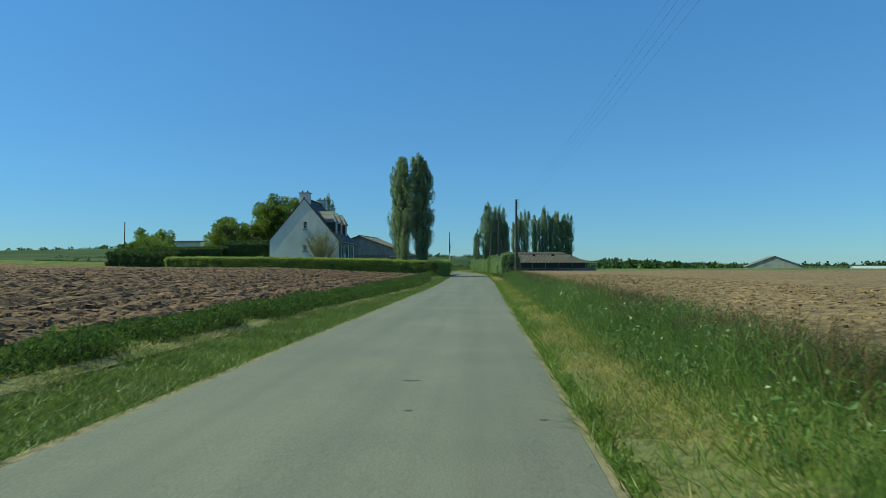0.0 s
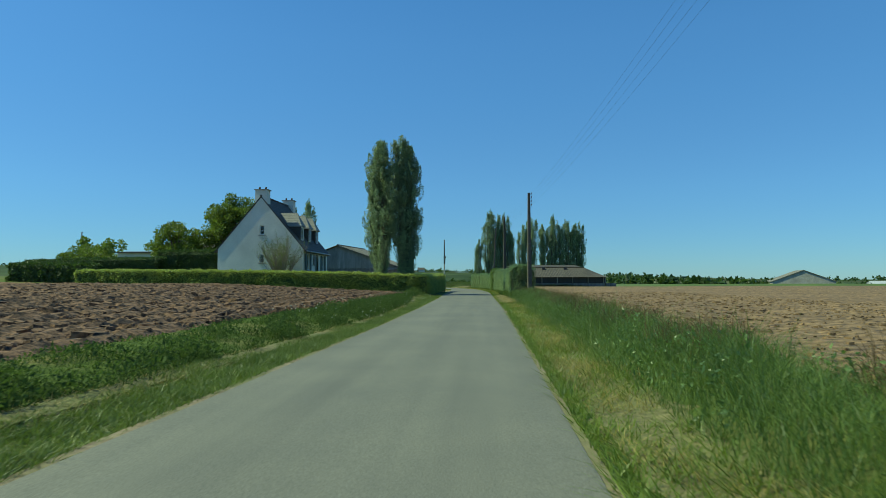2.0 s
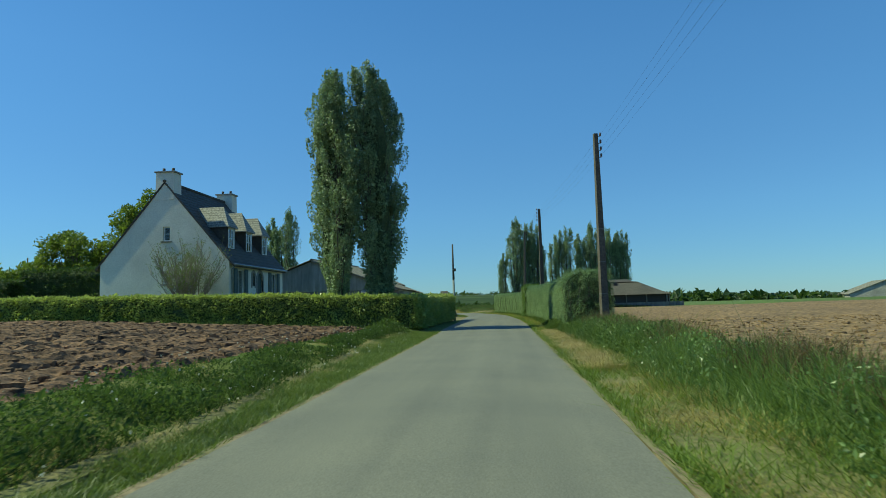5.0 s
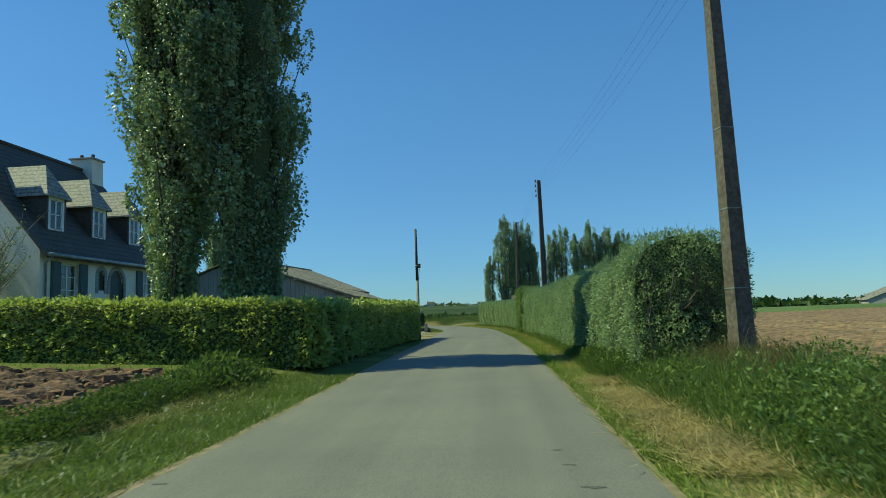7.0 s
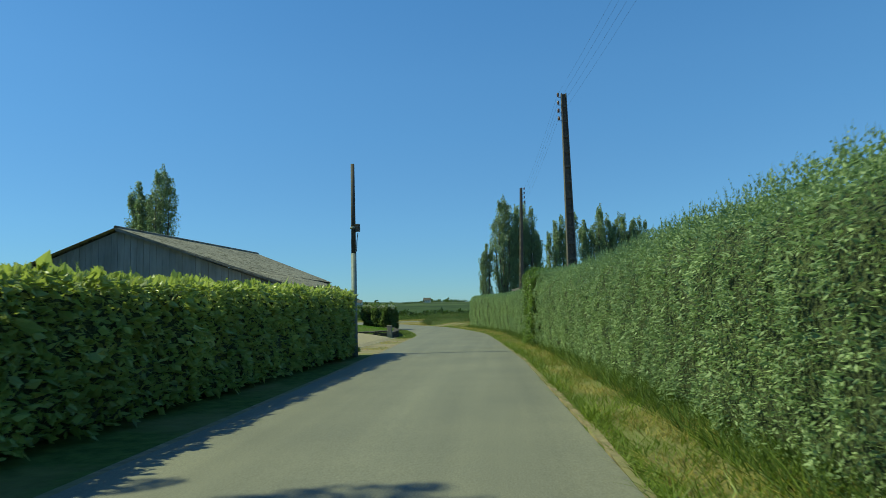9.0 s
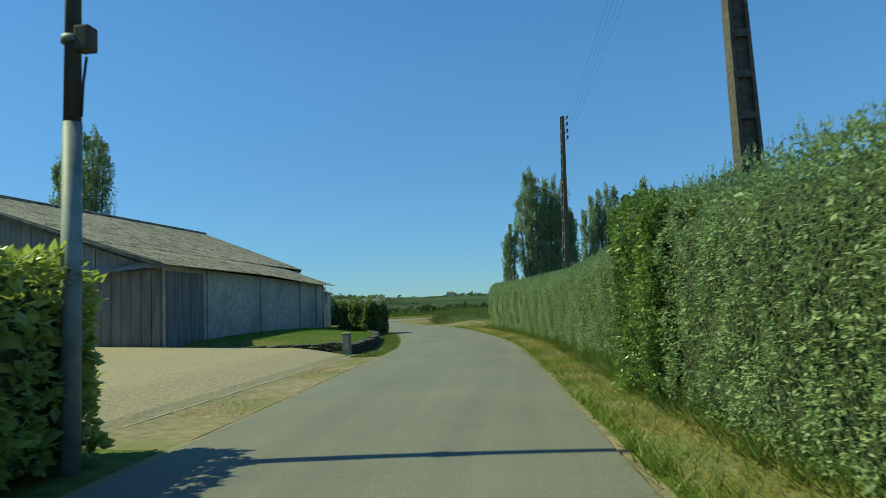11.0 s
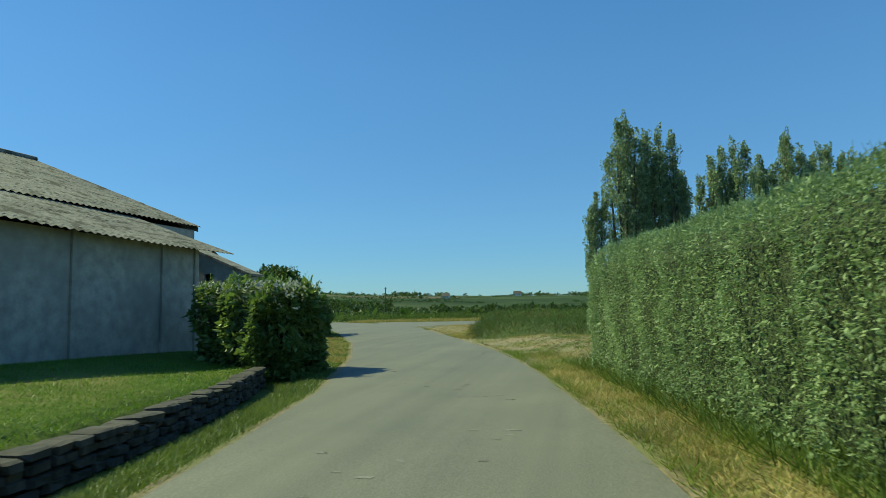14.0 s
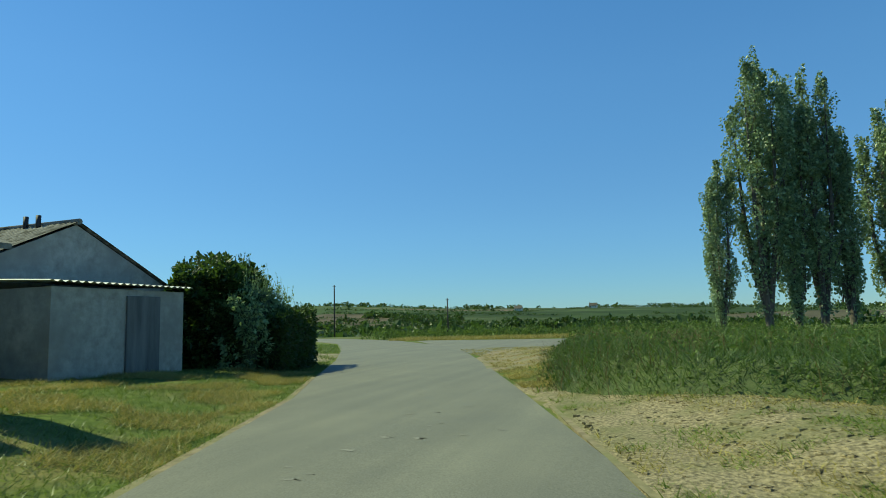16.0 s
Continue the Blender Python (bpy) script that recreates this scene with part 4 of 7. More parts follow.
hedge([(2.3, 83.5, 0.1, 2.4), (2.12, 84.75, 0.1, 2.5)], 2.0, M_BRIGHT, "fresh bright green shrub growing in the hedge's end", 0.054, 0.028, 1350, 46, 0.1, 40, 0.12, 0.45, group="tall roadside hedge")

# bare grey branches showing in the cut end of the tall hedge
for feet, tip, thick in (((2.45, 60.1, 0.2), (2.3, 59.95, 0.72), 0.016), ((2.5, 60.1, 0.2), (2.38, 59.96, 0.66), 0.012), ((2.62, 60.1, 1.0), (2.74, 59.92, 1.72), 0.02), ((2.8, 60.05, 1.12), (3.05, 59.9, 1.4), 0.014),
                         ((2.8, 60.05, 1.1), (2.98, 59.9, 1.26), 0.012), ((3.1, 60.1, 1.3), (3.05, 59.95, 2.1), 0.014), ((3.5, 60.1, 0.3), (3.6, 59.95, 1.25), 0.018), ((3.3, 60.1, 0.2), (3.2, 59.95, 0.85), 0.012), ((3.75, 60.15, 0.7), (3.8, 60.0, 1.7), 0.013)):
    bm = bmesh.new()
    limb(bm, feet, tip, thick, thick * 0.45, 6, 0.03, 5)
    bmesh.ops.translate(bm, vec=-hedge_a.location, verts=bm.verts[:])
    part("bare_branch", bm, M_BARK, hedge_a, "bare grey branch")

# ---- poplars ----
near_a = poplar(12.5, 1.95, 400, 100000, 51, "tall columnar poplar behind the garden hedge, wind-bent top", 0.075, 0.3, 0.7, dense=0.42)
near_a.matrix_world = pose(-8.2, 65.3, gz(-8, 65.3), 0, 0, 250)
near_b = poplar(12.8, 1.5, 340, 96000, 50, "tall columnar poplar behind the garden hedge, wind-bent top", 0.075, 0.4, 0.9, dense=0.42)
near_b.matrix_world = pose(-6.05, 65.1, gz(-6, 65.1), 0, 0, 250)
row_a = poplar(16.4, 1.85, 190, 20000, 53, "tall poplar in a row behind the green shed", 0.135, 0.15, 1.7, leaders=5)
row_a.matrix_world = pose(1.8, 144.3, gz(1.8, 144.3) - 0.05)
row_b = poplar(14.6, 1.65, 170, 19000, 54, "tall poplar in a row behind the green shed", 0.135, 0.3, 1.5, leaders=4)
row_b.matrix_world = pose(3.4, 145.4, gz(3.4, 145.4) - 0.05, 0, 0, 40)
for x, y, s, a, src in ((-0.6, 143.2, 0.70, 20, row_b), (4.9, 146.4, 0.97, 100, row_a), (6.4, 147.2, 0.93, 200, row_b), (9.0, 148.8, 0.95, 60, row_b), (11.0, 150, 0.92, 300, row_a), (14.0, 151.4, 0.97, 150, row_b),
                        (15.7, 152.3, 0.98, 10, row_a), (17.4, 153.2, 0.97, 80, row_b), (19.2, 154, 0.92, 220, row_a), (20.8, 155, 0.98, 280, row_b), (22.4, 155.8, 0.9, 130, row_a)):
    c = copy_thing(src, pose(x, y, gz(x, y) - 0.05, 0, 0, a))
    c.scale = (s, s, s)
for x, y, s, a, src in ((-28.6, 115, 0.86, 30, row_a), (-30.3, 115.6, 0.9, 200, row_b)):
    c = copy_thing(src, pose(x, y, gz(x, y) - 0.05, 0, 0, a))
    c.scale = (s, s, s)
    c["label"] = "dark poplar standing behind the barn"


# ---- house ----
def slabs(outlines, axis, a, b):
    bm = bmesh.new()
    for o in outlines:
        prism(bm, o, axis, a, b)
    bmesh.ops.remove_doubles(bm, verts=bm.verts[:], dist=1e-4)
    return bm


def window(parent, axis, plane, u0, u1, z0, z1, out, depth=0.12, bars=1, cross=1):
    """A window with frame, pane and glazing bars; axis 'x' faces along x."""
    w = holder("window", (0, 0, 0), "white-framed window", "window")
    w.parent = parent
    for k in ("label", "category"):
        del w[k]
    a, b = plane - out * depth, plane - out * (depth - 0.05)
    lo, hi = min(a, b), max(a, b)

    def bx(bm, p0, p1, q0, q1, l, h):
        return box(bm, l, h, p0, p1, q0, q1) if axis == "x" else box(bm, p0, p1, l, h, q0, q1)
    bm = bmesh.new()
    t = 0.055
    for p0, p1, q0, q1 in ((u0, u0 + t, z0, z1), (u1 - t, u1, z0, z1), (u0 + t, u1 - t, z0, z0 + t), (u0 + t, u1 - t, z1 - t, z1)):
        bx(bm, p0, p1, q0, q1, lo, hi)
    for k in range(bars):
        c = u0 + (u1 - u0) * (k + 1) / (bars + 1)
        bx(bm, c - 0.03, c + 0.03, z0 + t, z1 - t, lo, hi)
    for k in range(cross):
        c = z0 + (z1 - z0) * (k + 1) / (cross + 1)
        bx(bm, u0 + t, u1 - t, c - 0.012, c + 0.012, lo + 0.005, hi - 0.005)
    part("window_frame", bm, M_WHITE, w)
    bm = bx(bmesh.new(), u0 + t, u1 - t, z0 + t, z1 - t, (lo + hi) / 2 - 0.006, (lo + hi) / 2 + 0.006)
    p = part("pane", bm, M_GLASS, w)
    p.visible_shadow = False
    return w


def house():
    h = holder("house", (-20.4, 75.3, gz(-20.4, 75) - 0.1), "white rendered house with steep slate roof and three dormers", "house")
    inv = h.matrix_world.inverted()

    def add(name, bm, mat, parent=None, label=""):
        ob = part(name, bm, mat, parent or h, label)
        if parent is None:
            ob.matrix_parent_inverse = inv
        return ob
    x0, x1, y0, y1, xm = -24.5, -16.35, 71.1, 79.9, -20.42
    zb, ze, zr, t = 0.6, 4.2, 9.05, 0.3
    slope = (zr - ze) / (x1 - xm)

    def top(x):
        return ze + slope * ((x1 - x) if x > xm else (x - x0)) * (1 if x > xm else (zr - ze) / (xm - x0) / slope) - 0.06
    wx0, wx1 = -20.52, -20.08
    south = [[(x0, zb), (wx0, zb), (wx0, top(wx0)), (x0, ze - 0.06)],
             [(wx0, zb), (wx1, zb), (wx1, 2.9), (wx0, 2.9)],
             [(wx0, 3.65), (wx1, 3.65), (wx1, 5.5), (wx0, 5.5)],
             [(wx0, 6.35), (wx1, 6.35), (wx1, top(wx1)), (xm, zr - 0.06), (wx0, top(wx0))],
             [(wx1, zb), (x1, zb), (x1, ze - 0.06), (wx1, top(wx1))]]
    add("gable_wall", slabs(south, "y", y0, y0 + t), M_RENDER)
    north = [[(x0, zb), (x1, zb), (x1, ze - 0.06), (xm, zr - 0.06), (x0, ze - 0.06)]]
    add("gable_wall", slabs(north, "y", y1 - t, y1), M_RENDER)
    add("rear_wall", slabs([[(y0 + t, zb), (y1 - t, zb), (y1 - t, ze - 0.06), (y0 + t, ze - 0.06)]], "x", x0, x0 + t), M_RENDER)
    # front wall with two windows, an oval light and an arched doorway
    w1, w2, ov, dr = (72.2, 73.2), (77.7, 78.7), (74.45, 74.85), (75.25, 76.2)
    front = []
    cuts = [y0 + t, w1[0], w1[1], ov[0], ov[1], dr[0], dr[1], w2[0], w2[1], y1 - t]
    holes = {1: (2.2, 3.7), 3: (2.75, 3.6), 5: (1.3, 3.65), 7: (2.2, 3.7)}
    for k in range(9):
        a, b = cuts[k], cuts[k + 1]
        if k in holes:
            q0, q1 = holes[k]
            front.append([(a, zb), (b, zb), (b, q0), (a, q0)])
            if k in (3, 5):
                m, rr = (a + b) / 2, (b - a) / 2
                arc = [(m + rr * math.cos(i * math.pi / 8), q1 - rr + rr * math.sin(i * math.pi / 8)) for i in range(9)]
                for (ya, za), (yb, zb_) in zip(arc, arc[1:]):
                    front.append([(yb, zb_), (ya, za), (ya, ze - 0.06), (yb, ze - 0.06)])
            else:
                front.append([(a, q1), (b, q1), (b, ze - 0.06), (a, ze - 0.06)])
        else:
            front.append([(a, zb), (b, zb), (b, ze - 0.06), (a, ze - 0.06)])
    add("front_wall", slabs(front, "x", x1 - t, x1), M_RENDER)
    floor = add("floor", cube(x0 + t, x1 - t, y0 + t, y1 - t, 1.25, 1.35), M_BOARD)
    attic = add("attic_floor", cube(x0 + t, x1 - t, y0 + t, y1 - t, 4.0, 4.12), M_BOARD)
    # roof slopes with courses of slates laid as thin steps
    n = 24
    for sgn, xe in ((1, x1 + 0.28), (-1, x0 - 0.28)):
        run = abs(xe - xm)
        sl = slope if sgn > 0 else (zr - ze) / (xm - x0)
        base = prism(bmesh.new(), [(xm, zr + 0.02), (xe, zr + 0.02 - sl * run), (xe, zr - 0.06 - sl * run), (xm, zr - 0.06)], "y", y0 - 0.05, y1 + 0.05)
        roof = add("roof", base, M_SLATE, None, "steep roof of dark slates")
        bm = prism(bmesh.new(), [(0, -0.035), (sgn * (run / n + 0.02), -sl * (run / n + 0.02)), (sgn * (run / n + 0.02), -sl * (run / n + 0.02) - 0.05), (0, -0.075)], "y", y0 - 0.06, y1 + 0.06)
        course = bpy.data.meshes.new("slate_course")
        bm.to_mesh(course)
        bm.free()
        course.materials.append(M_SLATE)
        for k in range(n):
            piece = new("slate_course", course)
            piece.parent = roof
            piece.location = (xm + sgn * run * k / n, 0, zr + 0.1 - sl * run * k / n)
    bm = bmesh.new()
    tube(bm, [(xm, y0 - 0.06, zr + 0.1), (xm, y1 + 0.06, zr + 0.1)], [0.1, 0.1], 8)
    add("ridge_tiles", bm, M_SLATE)
    # eaves gutter and downpipe
    bm = bmesh.new()
    tube(bm, [(x1 + 0.33, y0, ze - 0.26), (x1 + 0.33, y1, ze - 0.26)], [0.07, 0.07], 8)
    add("gutter", bm, M_ZINC)
    bm = bmesh.new()
    tube(bm, [(x1 + 0.3, y0 + 0.25, ze - 0.3), (x1 + 0.06, y0 + 0.25, ze - 0.55), (x1 + 0.06, y0 + 0.25, 1.0)], [0.04] * 3, 8)
    add("downpipe", bm, M_ZINC)
    # chimneys
    for cy0, cy1 in ((y0 - 0.02, y0 + 0.85), (y1 - 0.85, y1 + 0.02)):
        ch = add("chimney", slabs([[(xm - 0.6, 8.0), (xm + 0.6, 8.0), (xm + 0.56, 9.68), (xm - 0.56, 9.68)]], "y", cy0, cy1), M_RENDER)
        part("cap", cube(xm - 0.66, xm + 0.66, cy0 - 0.06, cy1 + 0.06, 9.68, 9.77, 0.015), M_GRANITE, ch, "grey stone cap")
        for px in (-0.3, 0.3):
            bm = bmesh.new()
            tube(bm, [(xm + px, (cy0 + cy1) / 2, 9.77), (xm + px, (cy0 + cy1) / 2, 10.03)], [0.1, 0.08], 10)
            part("chimney_pot", bm, M_TERRA, ch, "small dark chimney pot")
    # windows, sills, shutters
    for q0, q1 in ((5.5, 6.35), (2.9, 3.65)):
        w = window(h, "y", y0, wx0, wx1, q0, q1, -1, 0.16, 0, 1)
        w.matrix_parent_inverse = inv
        part("sill", cube(wx0 - 0.12, wx1 + 0.12, y0 - 0.07, y0 + 0.1, q0 - 0.1, q0 - 0.003, 0.01), M_GRANITE, w, "granite sill")
    for a, b in (w1, w2):
        w = window(h, "x", x1, a, b, 2.2, 3.7, 1, 0.16, 1, 2)
        w.matrix_parent_inverse = inv
        part("sill", cube(x1 - 0.1, x1 + 0.07, a - 0.1, b + 0.1, 2.1, 2.197, 0.01), M_GRANITE, w, "granite sill")
        for s0, s1 in ((a - 0.54, a - 0.02), (b + 0.02, b + 0.54)):
            bm = cube(x1 + 0.01, x1 + 0.045, s0, s1, 2.15, 3.75, 0.006)
            for k in range(4):
                zz = 2.25 + k * 0.38
                box(bm, x1 + 0.045, x1 + 0.057, s0 + 0.07, s1 - 0.07, zz, zz + 0.3)
            part("shutter", bm, M_SHUTTER, w, "dark blue-grey wooden shutter")
    # oval light and arched door with granite surrounds
    for (a, b), q1, q0, nm in ((ov, 3.6, 2.75, "oval_light"), (dr, 3.65, 1.35, "front_door")):
        m, rr = (a + b) / 2, (b - a) / 2
        bm = bmesh.new()
        arc = [(m + rr * math.cos(i * math.pi / 10), q1 - rr + rr * math.sin(i * math.pi / 10)) for i in range(11)]
        prism(bm, [(a, q0)] + [(u, v) for u, v in arc[::-1]] + [(b, q0)], "x", x1 - 0.16, x1 - 0.1)
        door = add(nm, bm, M_SHUTTER, None, "dark painted arched panel")
        bm = bmesh.new()
        R = rr + 0.17
        outer = [(m + R * math.cos(i * math.pi / 10), q1 - rr + R * math.sin(i * math.pi / 10)) for i in range(11)]
        for i in range(10):
            prism(bm, [arc[i], outer[i], outer[i + 1], arc[i + 1]], "x", x1 - 0.08, x1 + 0.025)
        for s0, s1 in ((a - 0.17, a), (b, b + 0.17)):
            zz = q0 - (0.12 if nm == "oval_light" else 0)
            while zz < q1 - rr - 0.02:
                z2 = min(zz + 0.32, q1 - rr)
                prism(bm, [(s0, zz), (s1, zz), (s1, z2 - 0.012), (s0, z2 - 0.012)], "x", x1 - 0.08, x1 + 0.025)
                zz = z2
        part("stone_surround", bm, M_GRANITE, door, "cut granite surround")
    # dormers
    for cy in (72.7, 75.35, 78.0):
        w_, fx = 0.54, -16.95
        d = holder("dormer", (0, 0, 0), "dormer", "dormer")
        for k in ("label", "category"):
            del d[k]
        d.parent = h
        d.matrix_parent_inverse = inv
        zb_, zt = 5.05, 6.38
        back = -19.0
        for s0, s1 in ((cy - w_, cy - w_ + 0.1), (cy + w_ - 0.1, cy + w_)):
            part("cheek", prism(bmesh.new(), [(fx, zb_ - 0.2), (fx, zt), (back, zt), (back, 5.4)], "y", s0, s1), M_SLATE, d, "slate-hung dormer cheek")
        bm = bmesh.new()
        box(bm, fx - 0.1, fx, cy - w_ + 0.1, cy - w_ + 0.2, zb_, zt)
        box(bm, fx - 0.1, fx, cy + w_ - 0.2, cy + w_ - 0.1, zb_, zt)
        box(bm, fx - 0.1, fx, cy - w_ + 0.2, cy + w_ - 0.2, zt - 0.12, zt)
        part("front", bm, M_WHITE, d)
        win = bmesh.new()
        a, b = cy - w_ + 0.2, cy + w_ - 0.2
        for p0, p1, q0, q1 in ((a, a + 0.05, zb_, zt - 0.12), (b - 0.05, b, zb_, zt - 0.12), (cy - 0.035, cy + 0.035, zb_, zt - 0.12), (a, b, zb_, zb_ + 0.05), (a, b, zt - 0.17, zt - 0.12), (a, b, zb_ + 0.6, zb_ + 0.63)):
            box(win, fx - 0.07, fx - 0.02, p0, p1, q0, q1)
        part("window_frame", win, M_WHITE, d)
        g = part("pane", cube(fx - 0.05, fx - 0.04, a, b, zb_, zt - 0.12), M_GLASS, d)
        g.visible_shadow = False
        # hipped front roof of the dormer
        e, ov_ = 0.14, w_ + 0.16
        bm = bmesh.new()
        zr_ = 7.68
        vs = [(fx + e, cy - ov_, zt), (fx + e, cy + ov_, zt), (back - 0.3, cy + ov_, zt), (back - 0.3, cy - ov_, zt), (fx - 0.5, cy, zr_), (back - 0.9, cy, zr_)]
        for off in (0, -0.07):
            vv = [bm.verts.new((x, y, z + off)) for x, y, z in vs]
            for q in ((0, 1, 4), (1, 2, 5, 4), (3, 0, 4, 5)):
                bm.faces.new([vv[i] for i in (q if off == 0 else q[::-1])])
            if off == 0:
                first = vv
            else:
                for i, j in ((0, 1), (1, 2), (3, 0)):
                    bm.faces.new((first[i], vv[i], vv[j], first[j]))
        bmesh.ops.recalc_face_normals(bm, faces=bm.faces)
        # dormer tops get the paler slates, sunlight painted into the colour
        part("dormer_roof", bm, M_SLATE_PALE, d, "pale slate roof with sunlight put into its colour")
    return h


house()


# ---- barn ----
def corrugated(bm, u0, u1, pitch, amp, path, along="y"):
    """A wavy sheet: waves across u (y or x), following path points (v, z) down the slope."""
    n = max(2, int(abs(u1 - u0) / pitch * 6))
    rows = []
    for v, z in path:
        row = []
        for k in range(n + 1):
            u = u0 + (u1 - u0) * k / n
            h = amp * math.sin(2 * math.pi * (u - u0) / pitch)
            row.append(bm.verts.new((v, u, z + h) if along == "y" else (u, v, z + h)))
        rows.append(row)
    for a, b in zip(rows, rows[1:]):
        for k in range(n):
            bm.faces.new((a[k], a[k + 1], b[k + 1], b[k]))
    return bm


def boards(parent, inv, axis, plane, u0, u1, z0, top, width, mat, seed, out, name="board"):
    """Upright boards side by side, each one its own piece; top(u) gives the height."""
    r = np.random.default_rng(seed)
    u = u0
    while u < u1 - 0.02:
        b = min(u + width, u1)
        zt = min(top(u), top(b))
        d = 0.022 + 0.008 * r.uniform(-1, 1)
        bm = bmesh.new()
        gap = 0.006 + 0.006 * r.uniform()
        a_, b_ = u + gap, b - gap
        o = [(a_, z0 + r.uniform(0, 0.05)), (b_, z0 + r.uniform(0, 0.05)), (b_, top(b) - 0.01), (a_, top(u) - 0.01)]
        prism(bm, o, axis, plane, plane + out * d)
        ob = part(name, bm, mat, parent)
        ob.matrix_parent_inverse = inv
        u = b


def laps(x0, x1, z, slope_, step=1.35):
    """Points down a slope, with a small drop at each lap of the sheets."""
    pts, x = [(x0, z)], x0
    while x + step < x1 - 0.1:
        x += step
        h = z - slope_ * (x - x0)
        pts += [(x, h + 0.005), (x + 0.01, h - 0.005)]
    return pts + [(x1, z - slope_ * (x1 - x0))]


def barn():
    zg = 0.25
    b = holder("barn", (-14, 100, zg), "long weathered barn with low corrugated fibre-cement roof", "barn")
    inv = b.matrix_world.inverted()

    def add(name, bm, mat, label=""):
        rise(bm)
        ob = part(name, bm, mat, b, label)
        ob.matrix_parent_inverse = inv
        return ob

    def rise(bm):
        """The ridge climbs a little towards the far end."""
        for v in bm.verts:
            if v.co.z > 2.8:
                v.co.z += 0.35 * (v.co.y - 92.5) / 18 * (v.co.z - 2.8) / 2.9
            if v.co.z > 2.3 and v.co.x > -12.45:     # the lane-side eaves sag towards the far end
                v.co.z += 0.16 * (1 - float(smooth01((v.co.y - 98) / 8))) * float(smooth01((v.co.x + 12.45) / 2.5))
    xe, xl, xr, y0, y1 = -9.95, -26.4, -18.1, 92.5, 110.5
    ze, zr = 2.72, 5.72
    sl = (zr - ze) / (xe - xr)

    def top(x):
        return zr - sl * abs(x - xr) - 0.12
    t = 0.12
    # frames behind the cladding
    add("gable_wall", slabs([[(xl, zg), (-13.0, zg), (-13.0, top(-13.0)), (xr, zr - 0.12), (xl, top(xl))]], "y", y0 + 0.03, y0 + 0.03 + t), M_BOARD)
    add("gable_wall", slabs([[(-13.0, zg), (xe, zg), (xe, top(xe)), (-13.0, top(-13.0))]], "y", y0 + 0.03, y0 + 0.03 + t), M_BOARD)
    add("rear_gable", slabs([[(xl, zg), (-12.3, zg), (-12.3, top(-12.3)), (xr, zr - 0.12), (xl, top(xl))]], "y", y1 - t, y1), M_SHED)
    add("rear_gable", slabs([[(-12.2, zg), (xe, zg), (xe, top(xe)), (-12.2, top(-12.2))]], "y", 107.3 - t, 107.3), M_SHED)
    add("side_wall", slabs([[(y0 + 0.03 + t, zg), (107.3 - t, zg), (107.3 - t, top(xe)), (y0 + 0.03 + t, top(xe))]], "x", xe - t, xe), M_SHED, "grey side wall in shade")
    add("side_wall", slabs([[(107.3, zg), (y1 - t, zg), (y1 - t, top(-12.3)), (107.3, top(-12.3))]], "x", -12.3 - t, -12.3), M_SHED)
    add("side_wall", slabs([[(y0 + 0.03 + t, zg), (y1 - t, zg), (y1 - t, top(xl)), (y0 + 0.03 + t, top(xl))]], "x", xl, xl + t), M_BOARD)
    # gable cladding, upright ribbed sheets in two tiers
    boards(b, inv, "y", y0, xl, -9.95, 2.72, lambda x: zr - sl * abs(x - xr) - 0.1, 0.33, M_SHEET, 61, -1, "cladding_sheet")
    boards(b, inv, "y", y0, -26.4, -9.95, 0.3, lambda x: 2.62, 0.3, M_BOARD, 62, -1)
    # side wall: sparse upright boards and posts over the grey wall
    for yy in (92.6, 95.1, 99.3, 103.7, 106.0, 107.1):
        add("post", cube(xe + 0.005, xe + 0.05, yy, yy + 0.08, 0.3, ze - 0.1), M_SHED)
    boards(b, inv, "x", xe + 0.005, 92.75, 94.9, 0.35, lambda y: ze - 0.12, 0.22, M_BOARD, 63, 1)
    # roofs
    up = 0.02
    bm = corrugated(bmesh.new(), y0 - 0.35, y1 + 0.2, 0.177, 0.016, laps(xr, -12.2, zr + up, sl))
    east = add("roof", bm, M_FIBRO, "weathered corrugated fibre-cement roof")
    bm = corrugated(bmesh.new(), y0 - 0.35, 108.1, 0.177, 0.016, laps(-12.45, -9.55, zr - 0.014 - sl * 5.65, sl))
    for v in bm.verts:      # the lower sheets sag away from the upper ones towards the far end
        v.co.z -= 0.05 * float(smooth01((v.co.y - 104) / 4)) * (-9.55 - v.co.x) / 2.9
    add("lean_to_roof", bm, M_FIBRO, "lower course of corrugated roofing")
    bm = corrugated(bmesh.new(), y0 - 0.35, y1 + 0.2, 0.177, 0.016, [(xr, zr + up), (-22, zr + up - sl * 3.9), (xl - 0.4, zr + up - sl * (xr - xl + 0.4))])
    add("roof", bm, M_FIBRO)
    bm = bmesh.new()
    tube(bm, [(xr, y0 - 0.35, zr + 0.03), (xr, y1 + 0.2, zr + 0.03)], [0.09, 0.09], 8)
    add("ridge_cap", bm, M_FIBRO)
    for yy in (y0 - 0.33, y1 + 0.15):
        bm = bmesh.new()
        prism(bm, [(xr, zr), (-9.6 if yy < 100 else -12.3, zr - sl * (8.5 if yy < 100 else 5.8)), (-9.6 if yy < 100 else -12.3, zr - 0.14 - sl * (8.5 if yy < 100 else 5.8)), (xr, zr - 0.14)], "y", yy, yy + 0.03)
        add("bargeboard", bm, M_BOARD)
    # roll of pale sheet over the entrance
    bm = bmesh.new()
    corrugated(bm, -13.4, -10.0, 0.5, 0.012, [(y0 - 0.02, 2.74), (y0 - 0.22, 2.6), (y0 - 0.26, 2.5)], "x")
